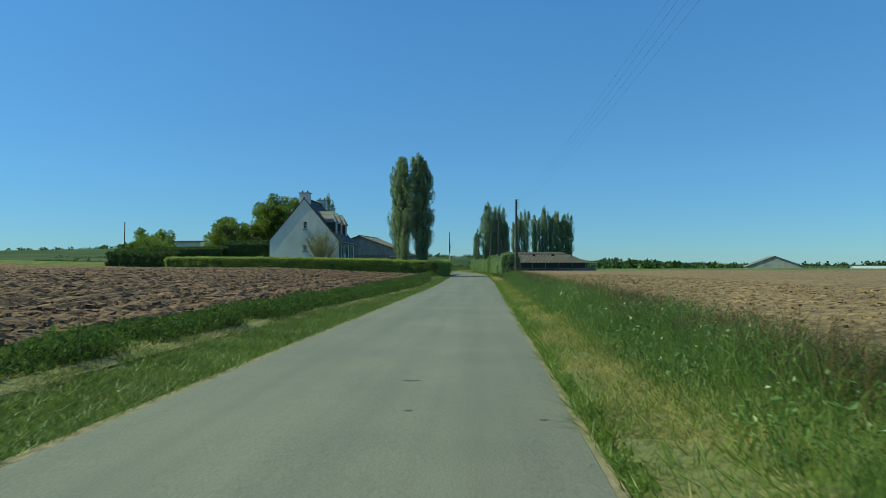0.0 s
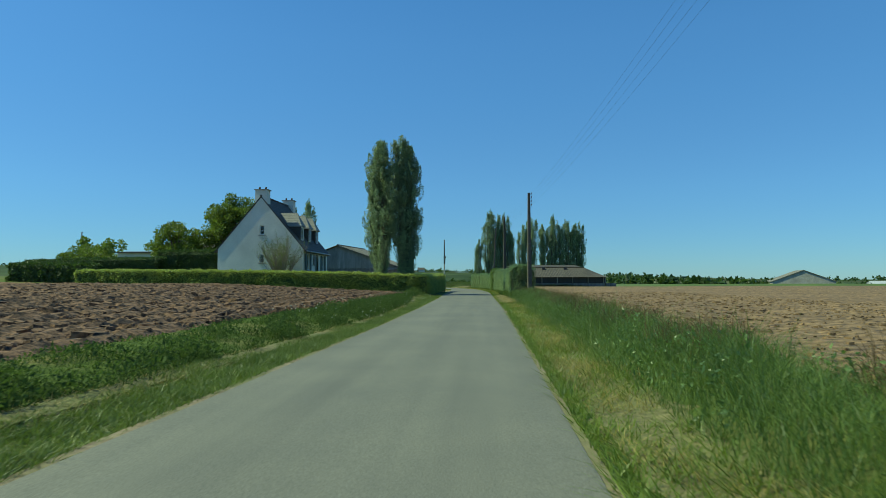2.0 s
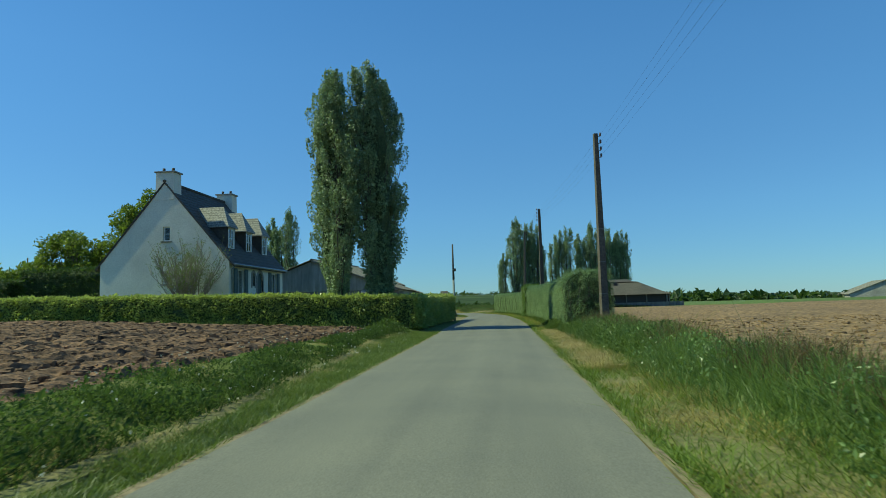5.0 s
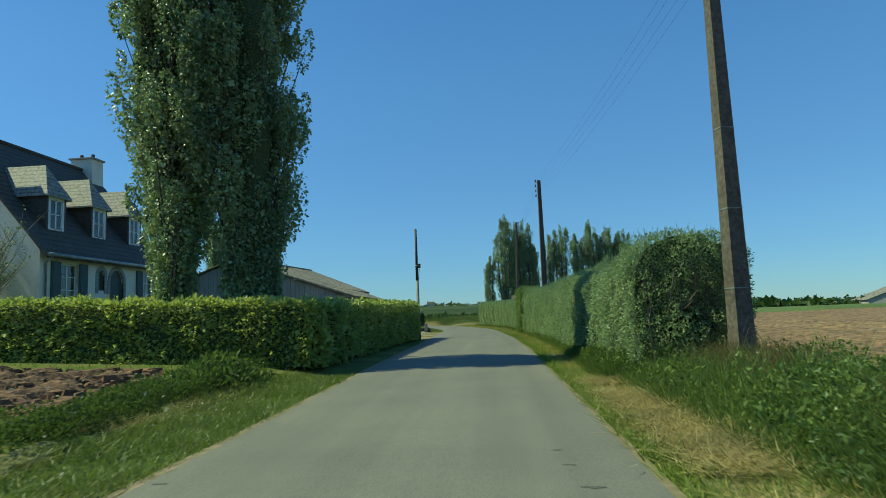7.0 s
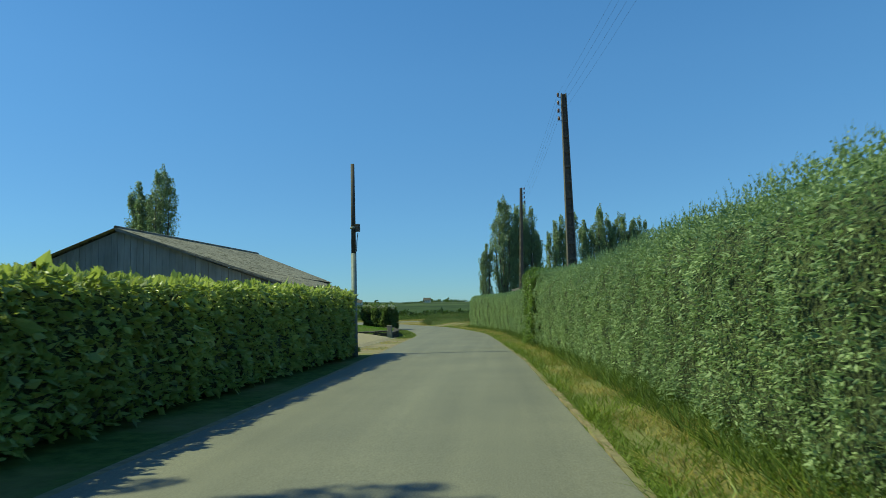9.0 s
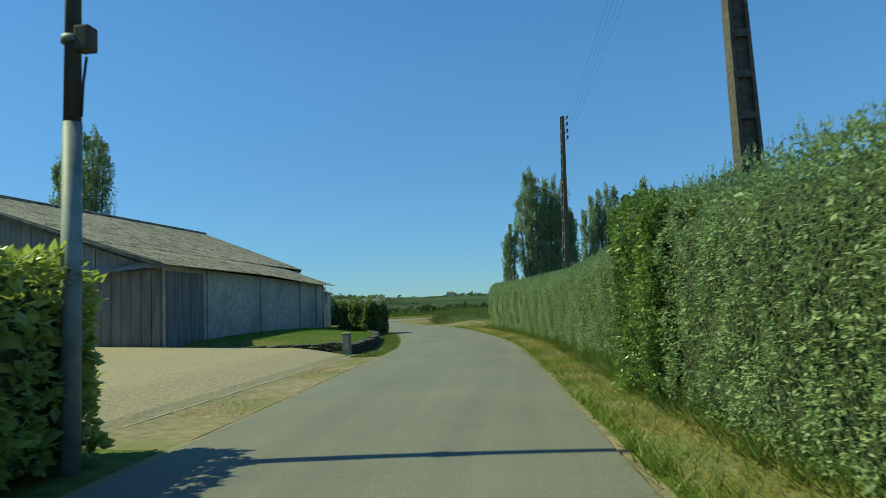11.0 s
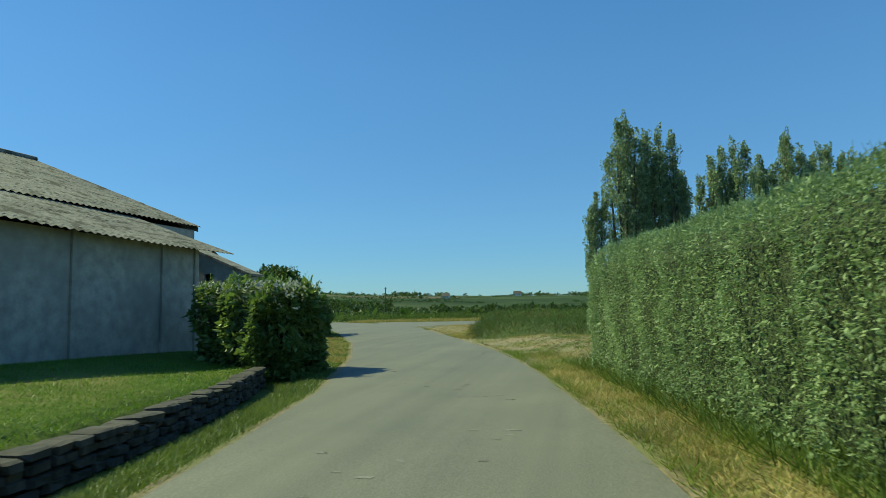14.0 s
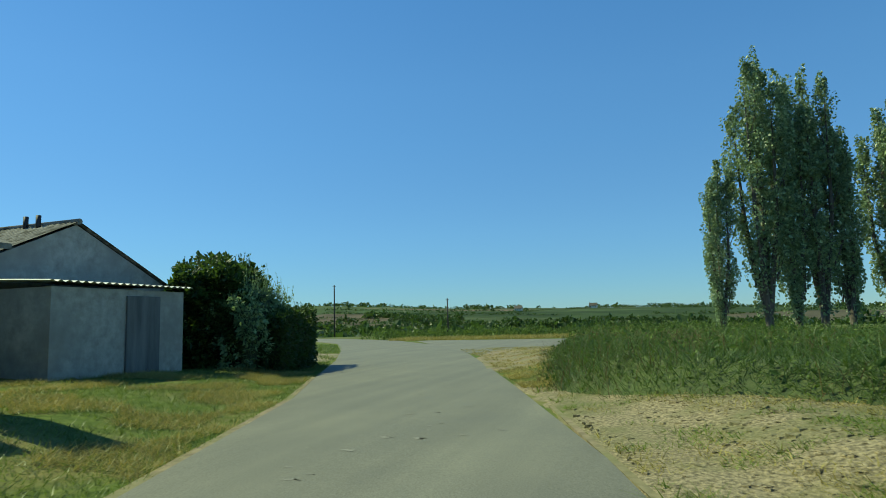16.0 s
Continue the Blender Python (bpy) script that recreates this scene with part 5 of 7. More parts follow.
    bmesh.ops.solidify(bm, geom=bm.faces[:], thickness=0.012)
    add("awning", bm, M_TARP, "narrow pale sheet over the barn entrance")
    return b


barn()


def block_shed():
    """The rendered shed beyond the barn, gable to the lane, with a flat-roofed store against it."""
    b = holder("shed", (-18, 116.8, 0.2), "pale rendered shed with corrugated roof and vent pipes", "shed")
    inv = b.matrix_world.inverted()

    def add(name, bm, mat, label=""):
        ob = part(name, bm, mat, b, label)
        ob.matrix_parent_inverse = inv
        return ob
    xe, xw, y0, y1, yr = -15.9, -25.0, 113.6, 119.95, 116.78
    ze, zr = 2.1, 3.62
    for xa, xb in ((xe - 0.2, xe), (xw, xw + 0.2)):
        add("gable_wall", slabs([[(y0, 0), (y1, 0), (y1, ze), (yr, zr), (y0, ze)]], "x", xa, xb), M_SHED)
    add("wall", cube(xw + 0.2, xe - 0.2, y0, y0 + 0.2, 0, ze), M_SHED)
    add("wall", cube(xw + 0.2, xe - 0.2, y1 - 0.2, y1, 0, ze), M_SHED)
    for ye in (y0 - 0.15, y1 + 0.15):
        add("roof", corrugated(bmesh.new(), xw - 0.1, xe + 0.08, 0.177, 0.02, [(yr, zr + 0.07), ((yr + ye) / 2, (zr + ze) / 2 + 0.03), (ye, ze - 0.02)], "x"), M_FIBRO)
    bm = bmesh.new()
    tube(bm, [(xw - 0.1, yr, zr + 0.07), (xe + 0.1, yr, zr + 0.07)], [0.07, 0.07], 8)
    add("ridge_cap", bm, M_FIBRO)
    for xx in (-16.9, -17.3, -18.4):
        bm = bmesh.new()
        tube(bm, [(xx, yr - 0.15, zr - 0.1), (xx, yr - 0.15, zr + 0.28)], [0.055, 0.055], 8)
        add("vent_pipe", bm, M_BLACK, "short dark vent pipe")
    add("store_wall", cube(xe + 0.003, -14.2, 114.9, 118.25, 0, 2.08), M_SHED)
    add("store_roof", corrugated(bmesh.new(), 114.75, 118.4, 0.177, 0.02, [(xe + 0.01, 2.27), (-15, 2.23), (-14.05, 2.18)]), M_TARP, "pale corrugated store roof")
    add("store_door", cube(-14.195, -14.15, 116.6, 117.5, 0.25, 1.95, 0.01), M_BOARD, "plain grey store door")
    return b


block_shed()


def outbuilding():
    b = holder("outbuilding", (-12.5, 112.4, 0.2), "low pale lean-to building behind the barn", "outbuilding")
    inv = b.matrix_world.inverted()
    for nm, bm_, mt in (("wall", slabs([[(-14.6, 0.1), (-12.3, 0.1), (-12.3, 2.86), (-14.6, 3.85)], [(-12.3, 0.1), (-12.0, 0.1), (-12.0, 1.88), (-12.3, 1.88)], [(-12.3, 2.32), (-12.0, 2.32), (-12.0, 2.73), (-12.3, 2.86)], [(-12.0, 0.1), (-10.9, 0.1), (-10.9, 2.25), (-12.0, 2.73)]], "y", 111.0, 111.2), M_SHED),
                                                ("rear_wall", slabs([[(-14.6, 0.1), (-10.9, 0.1), (-10.9, 2.25), (-14.6, 3.85)]], "y", 111.5, 111.6), M_SHED),
                        ("roof", prism(bmesh.new(), [(-14.7, 3.97), (-10.8, 2.28), (-10.8, 2.21), (-14.7, 3.9)], "y", 110.95, 111.7), M_FIBRO),
                        ("side_wall", cube(-11.1, -10.9, 111.2, 111.5, 0.1, 2.2), M_SHED),
                        ("window_pane", cube(-12.3, -12.0, 111.08, 111.1, 1.88, 2.32), M_GLASS)):
        ob = part(nm, bm_, mt, b)
        ob.matrix_parent_inverse = inv


outbuilding()


def green_shed():
    """The long low livestock shed: green sheet gable with yellow corner trims."""
    b = holder("livestock_shed", (12, 118, 0.2), "long low shed, green sheet gable with yellow trims", "shed")
    inv = b.matrix_world.inverted()

    def add(name, bm, mat, label=""):
        ob = part(name, bm, mat, b, label)
        ob.matrix_parent_inverse = inv
        return ob
    x0, x1, y0, y1, ym = 2.0, 19.6, 113.2, 125.0, 118.6
    z0, z1, zr, zg = 1.75, 2.72, 3.7, 2.86

    def hip(bm):
        """The ridge comes down towards both ends."""
        for v in bm.verts:
            v.co.z = min(v.co.z, max(z0 - 0.1, zg + 0.06 + 0.24 * max(0.0, v.co.x - x0)), max(z0 - 0.1, 2.0 + 0.42 * (x1 + 0.3 - v.co.x)))
        return bm

    def top(y):
        return np.interp(y, [y0, ym, y1], [z0, zg, z1])
    r = np.random.default_rng(5)
    add("gable_frame", slabs([[(y0 + 0.02, 0.1), (y1 - 0.02, 0.1), (y1 - 0.02, z1 - 0.1), (ym, zg - 0.12), (y0 + 0.02, z0 - 0.1)]], "x", x0 + 0.06, x0 + 0.14), M_GREEN_SHEET)
    y = y0
    while y < y1 - 0.01:
        e = min(y + 0.59, y1)
        bm = bmesh.new()
        o = [(y, 0.15), (e, 0.15), (e, top(e)), (y, top(y))]
        prism(bm, o, "x", x0 + 0.02, x0 + 0.055)
        prism(bm, [(y, 0.15), (y + 0.07, 0.15), (y + 0.07, top(y + 0.07)), (y, top(y))], "x", x0 - 0.02, x0 + 0.018)
        add("green_panel", bm, M_GREEN_SHEET)
        y = e
    for yy, zz in ((y0, z0), (y1, z1)):
        add("corner_trim", cube(x0 - 0.05, x0 + 0.12, yy - 0.07, yy + 0.07, 0.1, zz + 0.02), M_YELLOW, "yellow corner trim")
    add("rear_wall", cube(x0 + 0.15, x1 - 2.2, y1 - 0.12, y1, 0, z1), M_SHED)
    add("end_wall", slabs([[(y0, 0), (y1 - 0.12, 0), (y1 - 0.12, 1.95), (ym, 1.95), (y0, z0)]], "x", x1 - 0.12, x1), M_BOARD)
    add("low_wall", cube(x0 + 0.15, x1 + 1.6, y0, y0 + 0.15, 0, 0.75), M_BOARD)
    k = x0 + 0.4
    while k < x1:
        add("post", cube(k, k + 0.14, y0 + 0.01, y0 + 0.14, 0.75, z0), M_BOARD)
        k += 2.4
    add("netting_panel", cube(x0 + 0.15, x1 - 0.12, y0 + 0.2, y0 + 0.22, 0.75, z0), M_BLACK, "dark netting along the open side")
    add("roof", hip(corrugated(bmesh.new(), x0 - 0.15, x1 + 0.3, 0.25, 0.022, [(y0 - 0.5, z0 - 0.05), (ym - 1.6, zr - 0.43)], "x")), M_OLDROOF)
    add("roof", hip(corrugated(bmesh.new(), x0 - 0.15, x1 + 0.3, 0.25, 0.022, [(ym - 1.6, zr - 0.33), (ym, zr + 0.05)], "x")), M_DARKWOOD)
    add("roof", hip(corrugated(bmesh.new(), x0 - 0.15, x1 + 0.3, 0.25, 0.022, [(ym, zr + 0.05), (y1 + 0.4, z1 + 0.03)], "x")), M_FIBRO)
    for xx in (6.5, 10.0, 13.5):
        add("roof_vent", cube(xx, xx + 0.5, ym - 2.6, ym - 2.2, zr - 0.85, zr - 0.4, 0.03), M_BLACK, "small dark roof vent")
    return b


green_shed()

# ---- poles and wires ----
def concrete_pole(x, y, top, label, side=1, face=0, solid=False):
    """A tapering concrete pole, square and plain or with a ladder-like web of recesses, and four insulators at the top."""
    p = holder("utility_pole", (x, y, gz(x, y)), label, "utility pole", "overhead line poles")
    z0, h = -0.4, top - gz(x, y)

    def half(z):
        f = (z - z0) / (h - z0)
        if solid:
            return 0.145 + (0.075 - 0.145) * f, 0.135 + (0.07 - 0.135) * f
        return 0.17 + (0.085 - 0.17) * f, 0.11 + (0.06 - 0.11) * f
    bm = bmesh.new()
    n = 10

    def column(s):
        lo, hi = half(z0), half(h)
        vs = []
        for (hx, hy), z in ((lo, z0), (hi, h)):
            a, b_ = (hx * 0.68, hx) if s > 0 else (-hx, -hx * 0.68)
            if solid:
                a, b_ = -hx, hx
            vs += [bm.verts.new(q) for q in ((a, -hy, z), (b_, -hy, z), (b_, hy, z), (a, hy, z))]
        for q in ((3, 2, 1, 0), (4, 5, 6, 7), (0, 1, 5, 4), (1, 2, 6, 5), (2, 3, 7, 6), (3, 0, 4, 7)):
            bm.faces.new([vs[i] for i in q])
    column(1)
    if not solid:
        column(-1)
    turn_ = Matrix.Rotation(radians(face), 3, "Z")
    bmesh.ops.rotate(bm, cent=(0, 0, 0), matrix=turn_, verts=bm.verts[:])
    part("shaft", bm, M_CONCRETE, p)
    if solid:
        for z in (1.15, 2.35, 3.6):      # wire bands round the shaft
            hx, hy = half(z)
            bm = cube(-hx - 0.006, hx + 0.006, -hy - 0.006, hy + 0.006, z - 0.009, z + 0.009)
            bmesh.ops.rotate(bm, cent=(0, 0, 0), matrix=turn_, verts=bm.verts[:])
            part("band", bm, M_GALV, p, "thin steel band")
    else:
        bm = bmesh.new()
        lo, hi = half(z0), half(h)
        vs = []
        for (hx, hy), z in ((lo, z0), (hi, h - 0.02)):
            vs += [bm.verts.new(q) for q in ((-hx * 0.7, -hy * 0.35, z), (hx * 0.7, -hy * 0.35, z), (hx * 0.7, hy * 0.35, z), (-hx * 0.7, hy * 0.35, z))]
        for q in ((3, 2, 1, 0), (4, 5, 6, 7), (0, 1, 5, 4), (1, 2, 6, 5), (2, 3, 7, 6), (3, 0, 4, 7)):
            bm.faces.new([vs[i] for i in q])
        bmesh.ops.rotate(bm, cent=(0, 0, 0), matrix=turn_, verts=bm.verts[:])
        part("web", bm, M_CONCRETE, p)
        z = 0.5
        while z < h - 0.1:
            hx, hy = half(z)
            bm = cube(-hx * 0.7, hx * 0.7, -hy * 0.92, hy * 0.92, z - 0.045, z + 0.045)
            bmesh.ops.rotate(bm, cent=(0, 0, 0), matrix=turn_, verts=bm.verts[:])
            part("rung", bm, M_CONCRETE, p)
            z += 0.51
    for k in range(4):
        zz = h - 0.12 - 0.27 * k
        bm = bmesh.new()
        hx = half(zz)[0]
        tube(bm, [(side * hx, 0, zz), (side * (hx + 0.1), 0, zz), (side * (hx + 0.1), 0, zz + 0.06)], [0.012] * 3, 6)
        ins = part("bracket", bm, M_GALV, p)
        bm = bmesh.new()
        tube(bm, [(side * (hx + 0.1), 0, zz + 0.03), (side * (hx + 0.1), 0, zz + 0.06), (side * (hx + 0.1), 0, zz + 0.1), (side * (hx + 0.1), 0, zz + 0.15)], [0.045, 0.035, 0.045, 0.03], 8)
        part("insulator", bm, M_PORCELAIN, ins, "brown porcelain insulator")
    return p


poles = [(3.57, 59.68, 7.55, 1), (2.72, 83.9, 8.35, -1), (1.82, 100.7, 8.5, 1)]
for (x, y, top, sd), face in zip(poles, (14, 8, 105)):
    pole = concrete_pole(x, y, top, "tall plain square concrete utility pole with insulators" if face == 14 else "tall ribbed concrete utility pole with insulators", sd, face, face == 14)
pole.matrix_world = pole.matrix_world @ pose(0, 0, 0, 0, 2.0, 0)      # the last one leans away from the lane
concrete_pole(3.9, -9, 7.6, "tall ribbed concrete utility pole with insulators", 1)


def cable(a, b, sag, label="thin black wire of the overhead line", radius=0.0022):
    bm = bmesh.new()
    pts = []
    for k in range(25):
        f = k / 24
        pts.append(tuple(a[i] + (b[i] - a[i]) * f - (sag * 4 * f * (1 - f) if i == 2 else 0) for i in range(3)))
    tube(bm, pts, [radius] * 25, 4, False)
    ob = part("overhead_wire", bm, M_BLACK)
    return tagged(ob, label, "wire", "overhead wires")


spans = [(3.9, -9, 7.6, 1)] + poles[:2] + [(2.11, 100.7, 8.5, 1)]
for (xa, ya, ta, sa_), (xb, yb, tb, sb_) in zip(spans, spans[1:]):
    for k in range(4):
        cable((xa + sa_ * 0.2, ya, ta - 0.03 - 0.27 * k), (xb + sb_ * 0.2, yb, tb - 0.03 - 0.27 * k), 0.012 * (yb - ya))


def phone_pole(x, y, top):
    p = holder("telephone_pole", (x, y, gz(x, y)), "slim grey steel telephone pole with a junction box", "telephone pole")
    bm = bmesh.new()
    tube(bm, [(0, 0, -0.3), (0, 0, 2.95)], [0.085, 0.078], 12)
    part("lower_tube", bm, M_GALV, p, "pale galvanised lower tube")
    bm = bmesh.new()
    tube(bm, [(0, 0, 2.9), (0, 0, top - gz(x, y))], [0.072, 0.055], 12)
    part("upper_tube", bm, M_DARKWOOD, p, "dark upper tube")
    part("junction_box", cube(0.05, 0.19, -0.07, 0.07, 3.58, 3.8, 0.02), M_DARKWOOD, p, "small dark grey junction box")
    bm = bmesh.new()
    tube(bm, [(0, 0, 3.66), (0, 0, 3.72)], [0.095, 0.095], 12)
    part("clamp", bm, M_GALV, p)
    bm = bmesh.new()
    tube(bm, [(0.13, 0, 3.53), (0.1, 0, 3.3), (0.085, 0, 3.0)], [0.012] * 3, 6)
    part("cable_tail", bm, M_BLACK, p)
    return p


phone_pole(-3.86, 81.1, 5.58)


def wood_pole(x, y, top, label):
    p = holder("wooden_pole", (x, y, gz(x, y)), label, "utility pole", "distant wooden poles")
    bm = bmesh.new()
    h = top - gz(x, y)
    tube(bm, [(0, 0, -0.4), (0, 0, h)], [0.13, 0.09], 9)
    part("shaft", bm, M_DARKWOOD, p)
    bm = bmesh.new()
    tube(bm, [(-0.25, 0, h - 0.2), (0.25, 0, h - 0.2)], [0.03, 0.03], 6)
    part("crossbar", bm, M_DARKWOOD, p)
    return p


wood_pole(-50.8, 190.2, 7.3, "distant dark wooden pole beside the lane")
wood_pole(-34.7, 196.3, 4.8, "distant dark wooden pole across the junction")
wood_pole(-73.7, 124.7, 10.3, "dark wooden pole beyond the garden")

# ---- stone wall and gate post by the lawn ----
post = holder("gate_post", (-4.82, 93.0, 0.0), "squat weathered stone gate post", "gate post")
part("shaft", cube(-0.115, 0.115, -0.115, 0.115, -0.1, 0.57, 0.03), M_POST, post)
part("cap", cube(-0.12, 0.12, -0.12, 0.12, 0.57, 0.62, 0.025), M_POST, post)
wall_holder = holder("stone_wall", (-5.5, 98, 0), "low dry stone retaining wall along the lawn", "stone wall")
wall_inv = wall_holder.matrix_world.inverted()


def lay_stones(line, courses, seed, height, base):
    r = np.random.default_rng(seed)
    line = np.array(line, float)
    d = np.r_[0, np.cumsum(np.hypot(*np.diff(line, axis=0).T))]
    meshes = []
    for k in range(14):
        bm = bmesh.new()
        bmesh.ops.create_cube(bm, size=1.0)
        bmesh.ops.bevel(bm, geom=bm.edges[:], offset=0.16, segments=1, affect="EDGES")
        for v in bm.verts:
            v.co += Vector(r.normal(0, 0.03, 3))
        me = bpy.data.meshes.new("stone")
        bm.to_mesh(me)
        bm.free()
        me.materials.append(M_STONE)
        meshes.append(me)
    hc = height / courses
    for c in range(courses):
        s = r.uniform(0, 0.1)
        while s < d[-1] - 0.08:
            w = r.uniform(0.12, 0.34)
            m = s + w / 2
            x, y = np.interp(m, d, line[:, 0]), np.interp(m, d, line[:, 1])
            x2, y2 = np.interp(m + 0.1, d, line[:, 0]), np.interp(m + 0.1, d, line[:, 1])
            a = math.atan2(y2 - y, x2 - x)
            ob = new("stone", meshes[r.integers(14)])
            ob.parent = wall_holder
            ob.matrix_parent_inverse = wall_inv
            ob.matrix_basis = Matrix.Translation((x, y, base + hc * (c + 0.5) + r.normal(0, 0.01))) @ Euler((r.normal(0, 0.03), r.normal(0, 0.04), a + r.normal(0, 0.03))).to_matrix().to_4x4() @ Matrix.Diagonal((w * 0.97, 0.24 + r.uniform(-0.03, 0.05), hc * r.uniform(0.86, 1.05), 1))
            s += w


lay_stones([(-9.4, 92.75), (-8.2, 92.72), (-6.5, 92.85), (-5.0, 93.0)], 3, 71, 0.26, 0.1)
lay_stones([(-4.95, 93.2), (-5.0, 96.0), (-5.5, 99.5), (-6.1, 102.2), (-6.95, 104.6)], 4, 72, 0.34, -0.08)

edging = new("kerb", bpy.data.meshes.new("kerb"))
bm = bmesh.new()
for k in range(10):
    y0 = 82.7 + k * 0.99
    zt = gz(-4.48, y0 + 0.5) + 0.022
    box(bm, -4.52, -4.45, y0, y0 + 0.98, zt - 0.2, zt, 0.008)
bm.to_mesh(edging.data)
bm.free()
edging.data.materials.append(M_POST)
tagged(edging, "low concrete edging between farmyard and lane", "kerb", kind="structure")

# ---- shrubs ----
bush = hedge([(-8.35, 106.2, 0.0, 1.74), (-7.6, 105.9, 0.0, 1.7), (-6.8, 105.6, 0.0, 1.62)], 1.7, M_GLOSSY, "rounded glossy green laurel bush at the end of the lawn", 0.12, 0.065, 520, 81, 0.12, 30, 0.15, 0.45)
# small white specks over the bush's top and near side
r_ = np.random.default_rng(88)
n = 420
bx, side_ = r_.uniform(0, 1, n), r_.uniform(0, 1, n)
P = np.stack([-8.7 + 2.2 * bx, 105.35 - 0.35 * bx + 1.2 * side_ ** 2, 1.25 + 0.5 * r_.uniform(0, 1, n) ** 0.5 - 0.05 * bx], -1)
v, f = leaf_cards(np.repeat(P, 3, 0) + r_.normal(0, 0.03, (3 * n, 3)), np.tile([-0.2, -0.6, 0.4], (3 * n, 1)), 0.05, 0.04, r_, 0.0, 0.7)
specks = fast("bush_specks", v, f, M_SPECK, bush)
specks.matrix_parent_inverse = bush.matrix_world.inverted()
specks["label"] = "small white specks on the bush"
hedge([(-14.5, 119.3, 0.0, 2.75), (-15.0, 120.6, 0.0, 3.0), (-15.6, 122.2, 0.0, 2.7)], 1.9, M_DARKLEAF, "large dark ivy-covered bush beside the shed", 0.13, 0.08, 380, 82, 0.2, 30, 0.2, 0.7)
hedge([(-13.75, 119.4, 0.0, 1.9), (-13.9, 120.6, 0.0, 2.35), (-14.1, 121.9, 0.0, 1.9)], 1.1, M_OLEAST, "loose pale-leaved shrub beside the clipped hedge", 0.1, 0.05, 420, 83, 0.2, 60, 0.35, 0.5)
hedge([(-13.25, 120.2, 0.0, 1.5), (-13.5, 121.6, 0.0, 1.72), (-13.95, 123.0, 0.0, 1.72)], 0.9, M_DARKLEAF, "dark clipped block of hedge beside the lane", 0.09, 0.05, 520, 87, 0.05, 20, 0.12, 0.12)

bare = holder("garden_shrub", (-17.75, 69.0, gz(-17.75, 69)), "sparse spring shrub with bare upright branches", "shrub")
r_ = np.random.default_rng(91)
bm = bmesh.new()
tips = []
for k in range(52):
    a = r_.uniform(0, 6.28)
    reach, hgt = r_.uniform(0.3, 2.1), r_.uniform(2.4, 4.0)
    hgt = hgt - 0.35 * reach
    p = [Vector((0.25 * math.cos(a), 0.25 * math.sin(a), -0.1))]
    for s in (0.25, 0.5, 0.75, 1.0):
        p.append(Vector((reach * s ** 0.9 * math.cos(a) + r_.normal(0, 0.07), reach * s ** 0.9 * math.sin(a) + r_.normal(0, 0.07), hgt * s ** 1.15)))
    tube(bm, p, [0.035, 0.028, 0.02, 0.013, 0.006], 5, False)
    for q in range(13):
        s = r_.uniform(0.35, 1.0)
        i = min(3, int(s * 4))
        b0 = p[i].lerp(p[i + 1], s * 4 - i)
        b1 = b0 + Vector((r_.normal(0, 0.25), r_.normal(0, 0.25), r_.uniform(0.25, 0.7)))
        tube(bm, [b0, b0.lerp(b1, 0.5), b1], [0.009, 0.007, 0.003], 4, False)
        tips += [b0.lerp(b1, f) for f in (0.4, 0.6, 0.8, 1.0)]
part("branchwork", bm, M_TWIG, bare)
tp = np.array([tuple(t_) for t_ in tips])
tp = np.repeat(tp, 2, 0) + r_.normal(0, 0.05, (2 * len(tp), 3))
v, f = leaf_cards(tp, np.tile([0, 0, 0.3], (len(tp), 1)), 0.06, 0.035, r_)
fast("young_leaves", v, f, M_TREE, bare)
bare.scale = (1.25, 1.25, 1.12)

# ---- trees and hedges behind the house ----
t1 = broad_tree(9.4, 3.5, 150, 24000, 101, "leafy green tree behind the house", M_TREE, 0.2, 0.18)
t1.matrix_world = pose(-27.6, 82, gz(-27.6, 82))
t2 = broad_tree(6.5, 3.0, 110, 15000, 102, "pale leafy garden tree", M_TREE, 0.2, 0.15)
t2.matrix_world = pose(-32.6, 80, gz(-32.6, 80))
t3 = copy_thing(t1, pose(-26.5, 86, gz(-26.5, 86), 0, 0, 70))
t4 = broad_tree(3.8, 2.6, 40, 5000, 103, "low spreading garden bush", M_TREE, 0.2, 0.1, name="garden_bush")
t4.matrix_world = pose(-43.5, 82, gz(-43.5, 82))
t5 = copy_thing(t4, pose(-47.0, 85, gz(-47, 85), 0, 0, 120))
t7 = copy_thing(t4, pose(-52.5, 97, gz(-52.5, 97), 0, 0, 200))
t7.scale = (1.45, 1.45, 1.6)
t6 = copy_thing(t4, pose(-38.5, 88, gz(-38.5, 88), 0, 0, 50))
hedge([(-41.5, 67.5, gz(-41.5, 67.5) - 0.1, 2.75), (-33.5, 67.0, gz(-33.5, 67) - 0.1, 2.7)], 1.4, M_DARKLEAF, "dark ragged garden hedge at the field's end", 0.14, 0.08, 230, 84, 0.15, 20, 0.2, 0.3)
hedge([(-42.5, 70.5, gz(-42, 70) - 0.1, 3.15), (-36.5, 70.5, gz(-36, 70) - 0.1, 3.3), (-29.5, 70.5, gz(-30, 70) - 0.1, 3.4)], 1.3, M_DARKLEAF, "dense dark conifer hedge beside the garden", 0.14, 0.06, 230, 85, 0.05, 5, 0.1, 0.15)
hedge([(-31.3, 73.5, gz(-31, 73) - 0.1, 4.15), (-25.0, 73.5, gz(-25, 73) - 0.1, 4.2)], 1.3, M_DARKLEAF, "tall clipped conifer hedge beside the house", 0.14, 0.06, 230, 86, 0.06, 10, 0.15, 0.3)


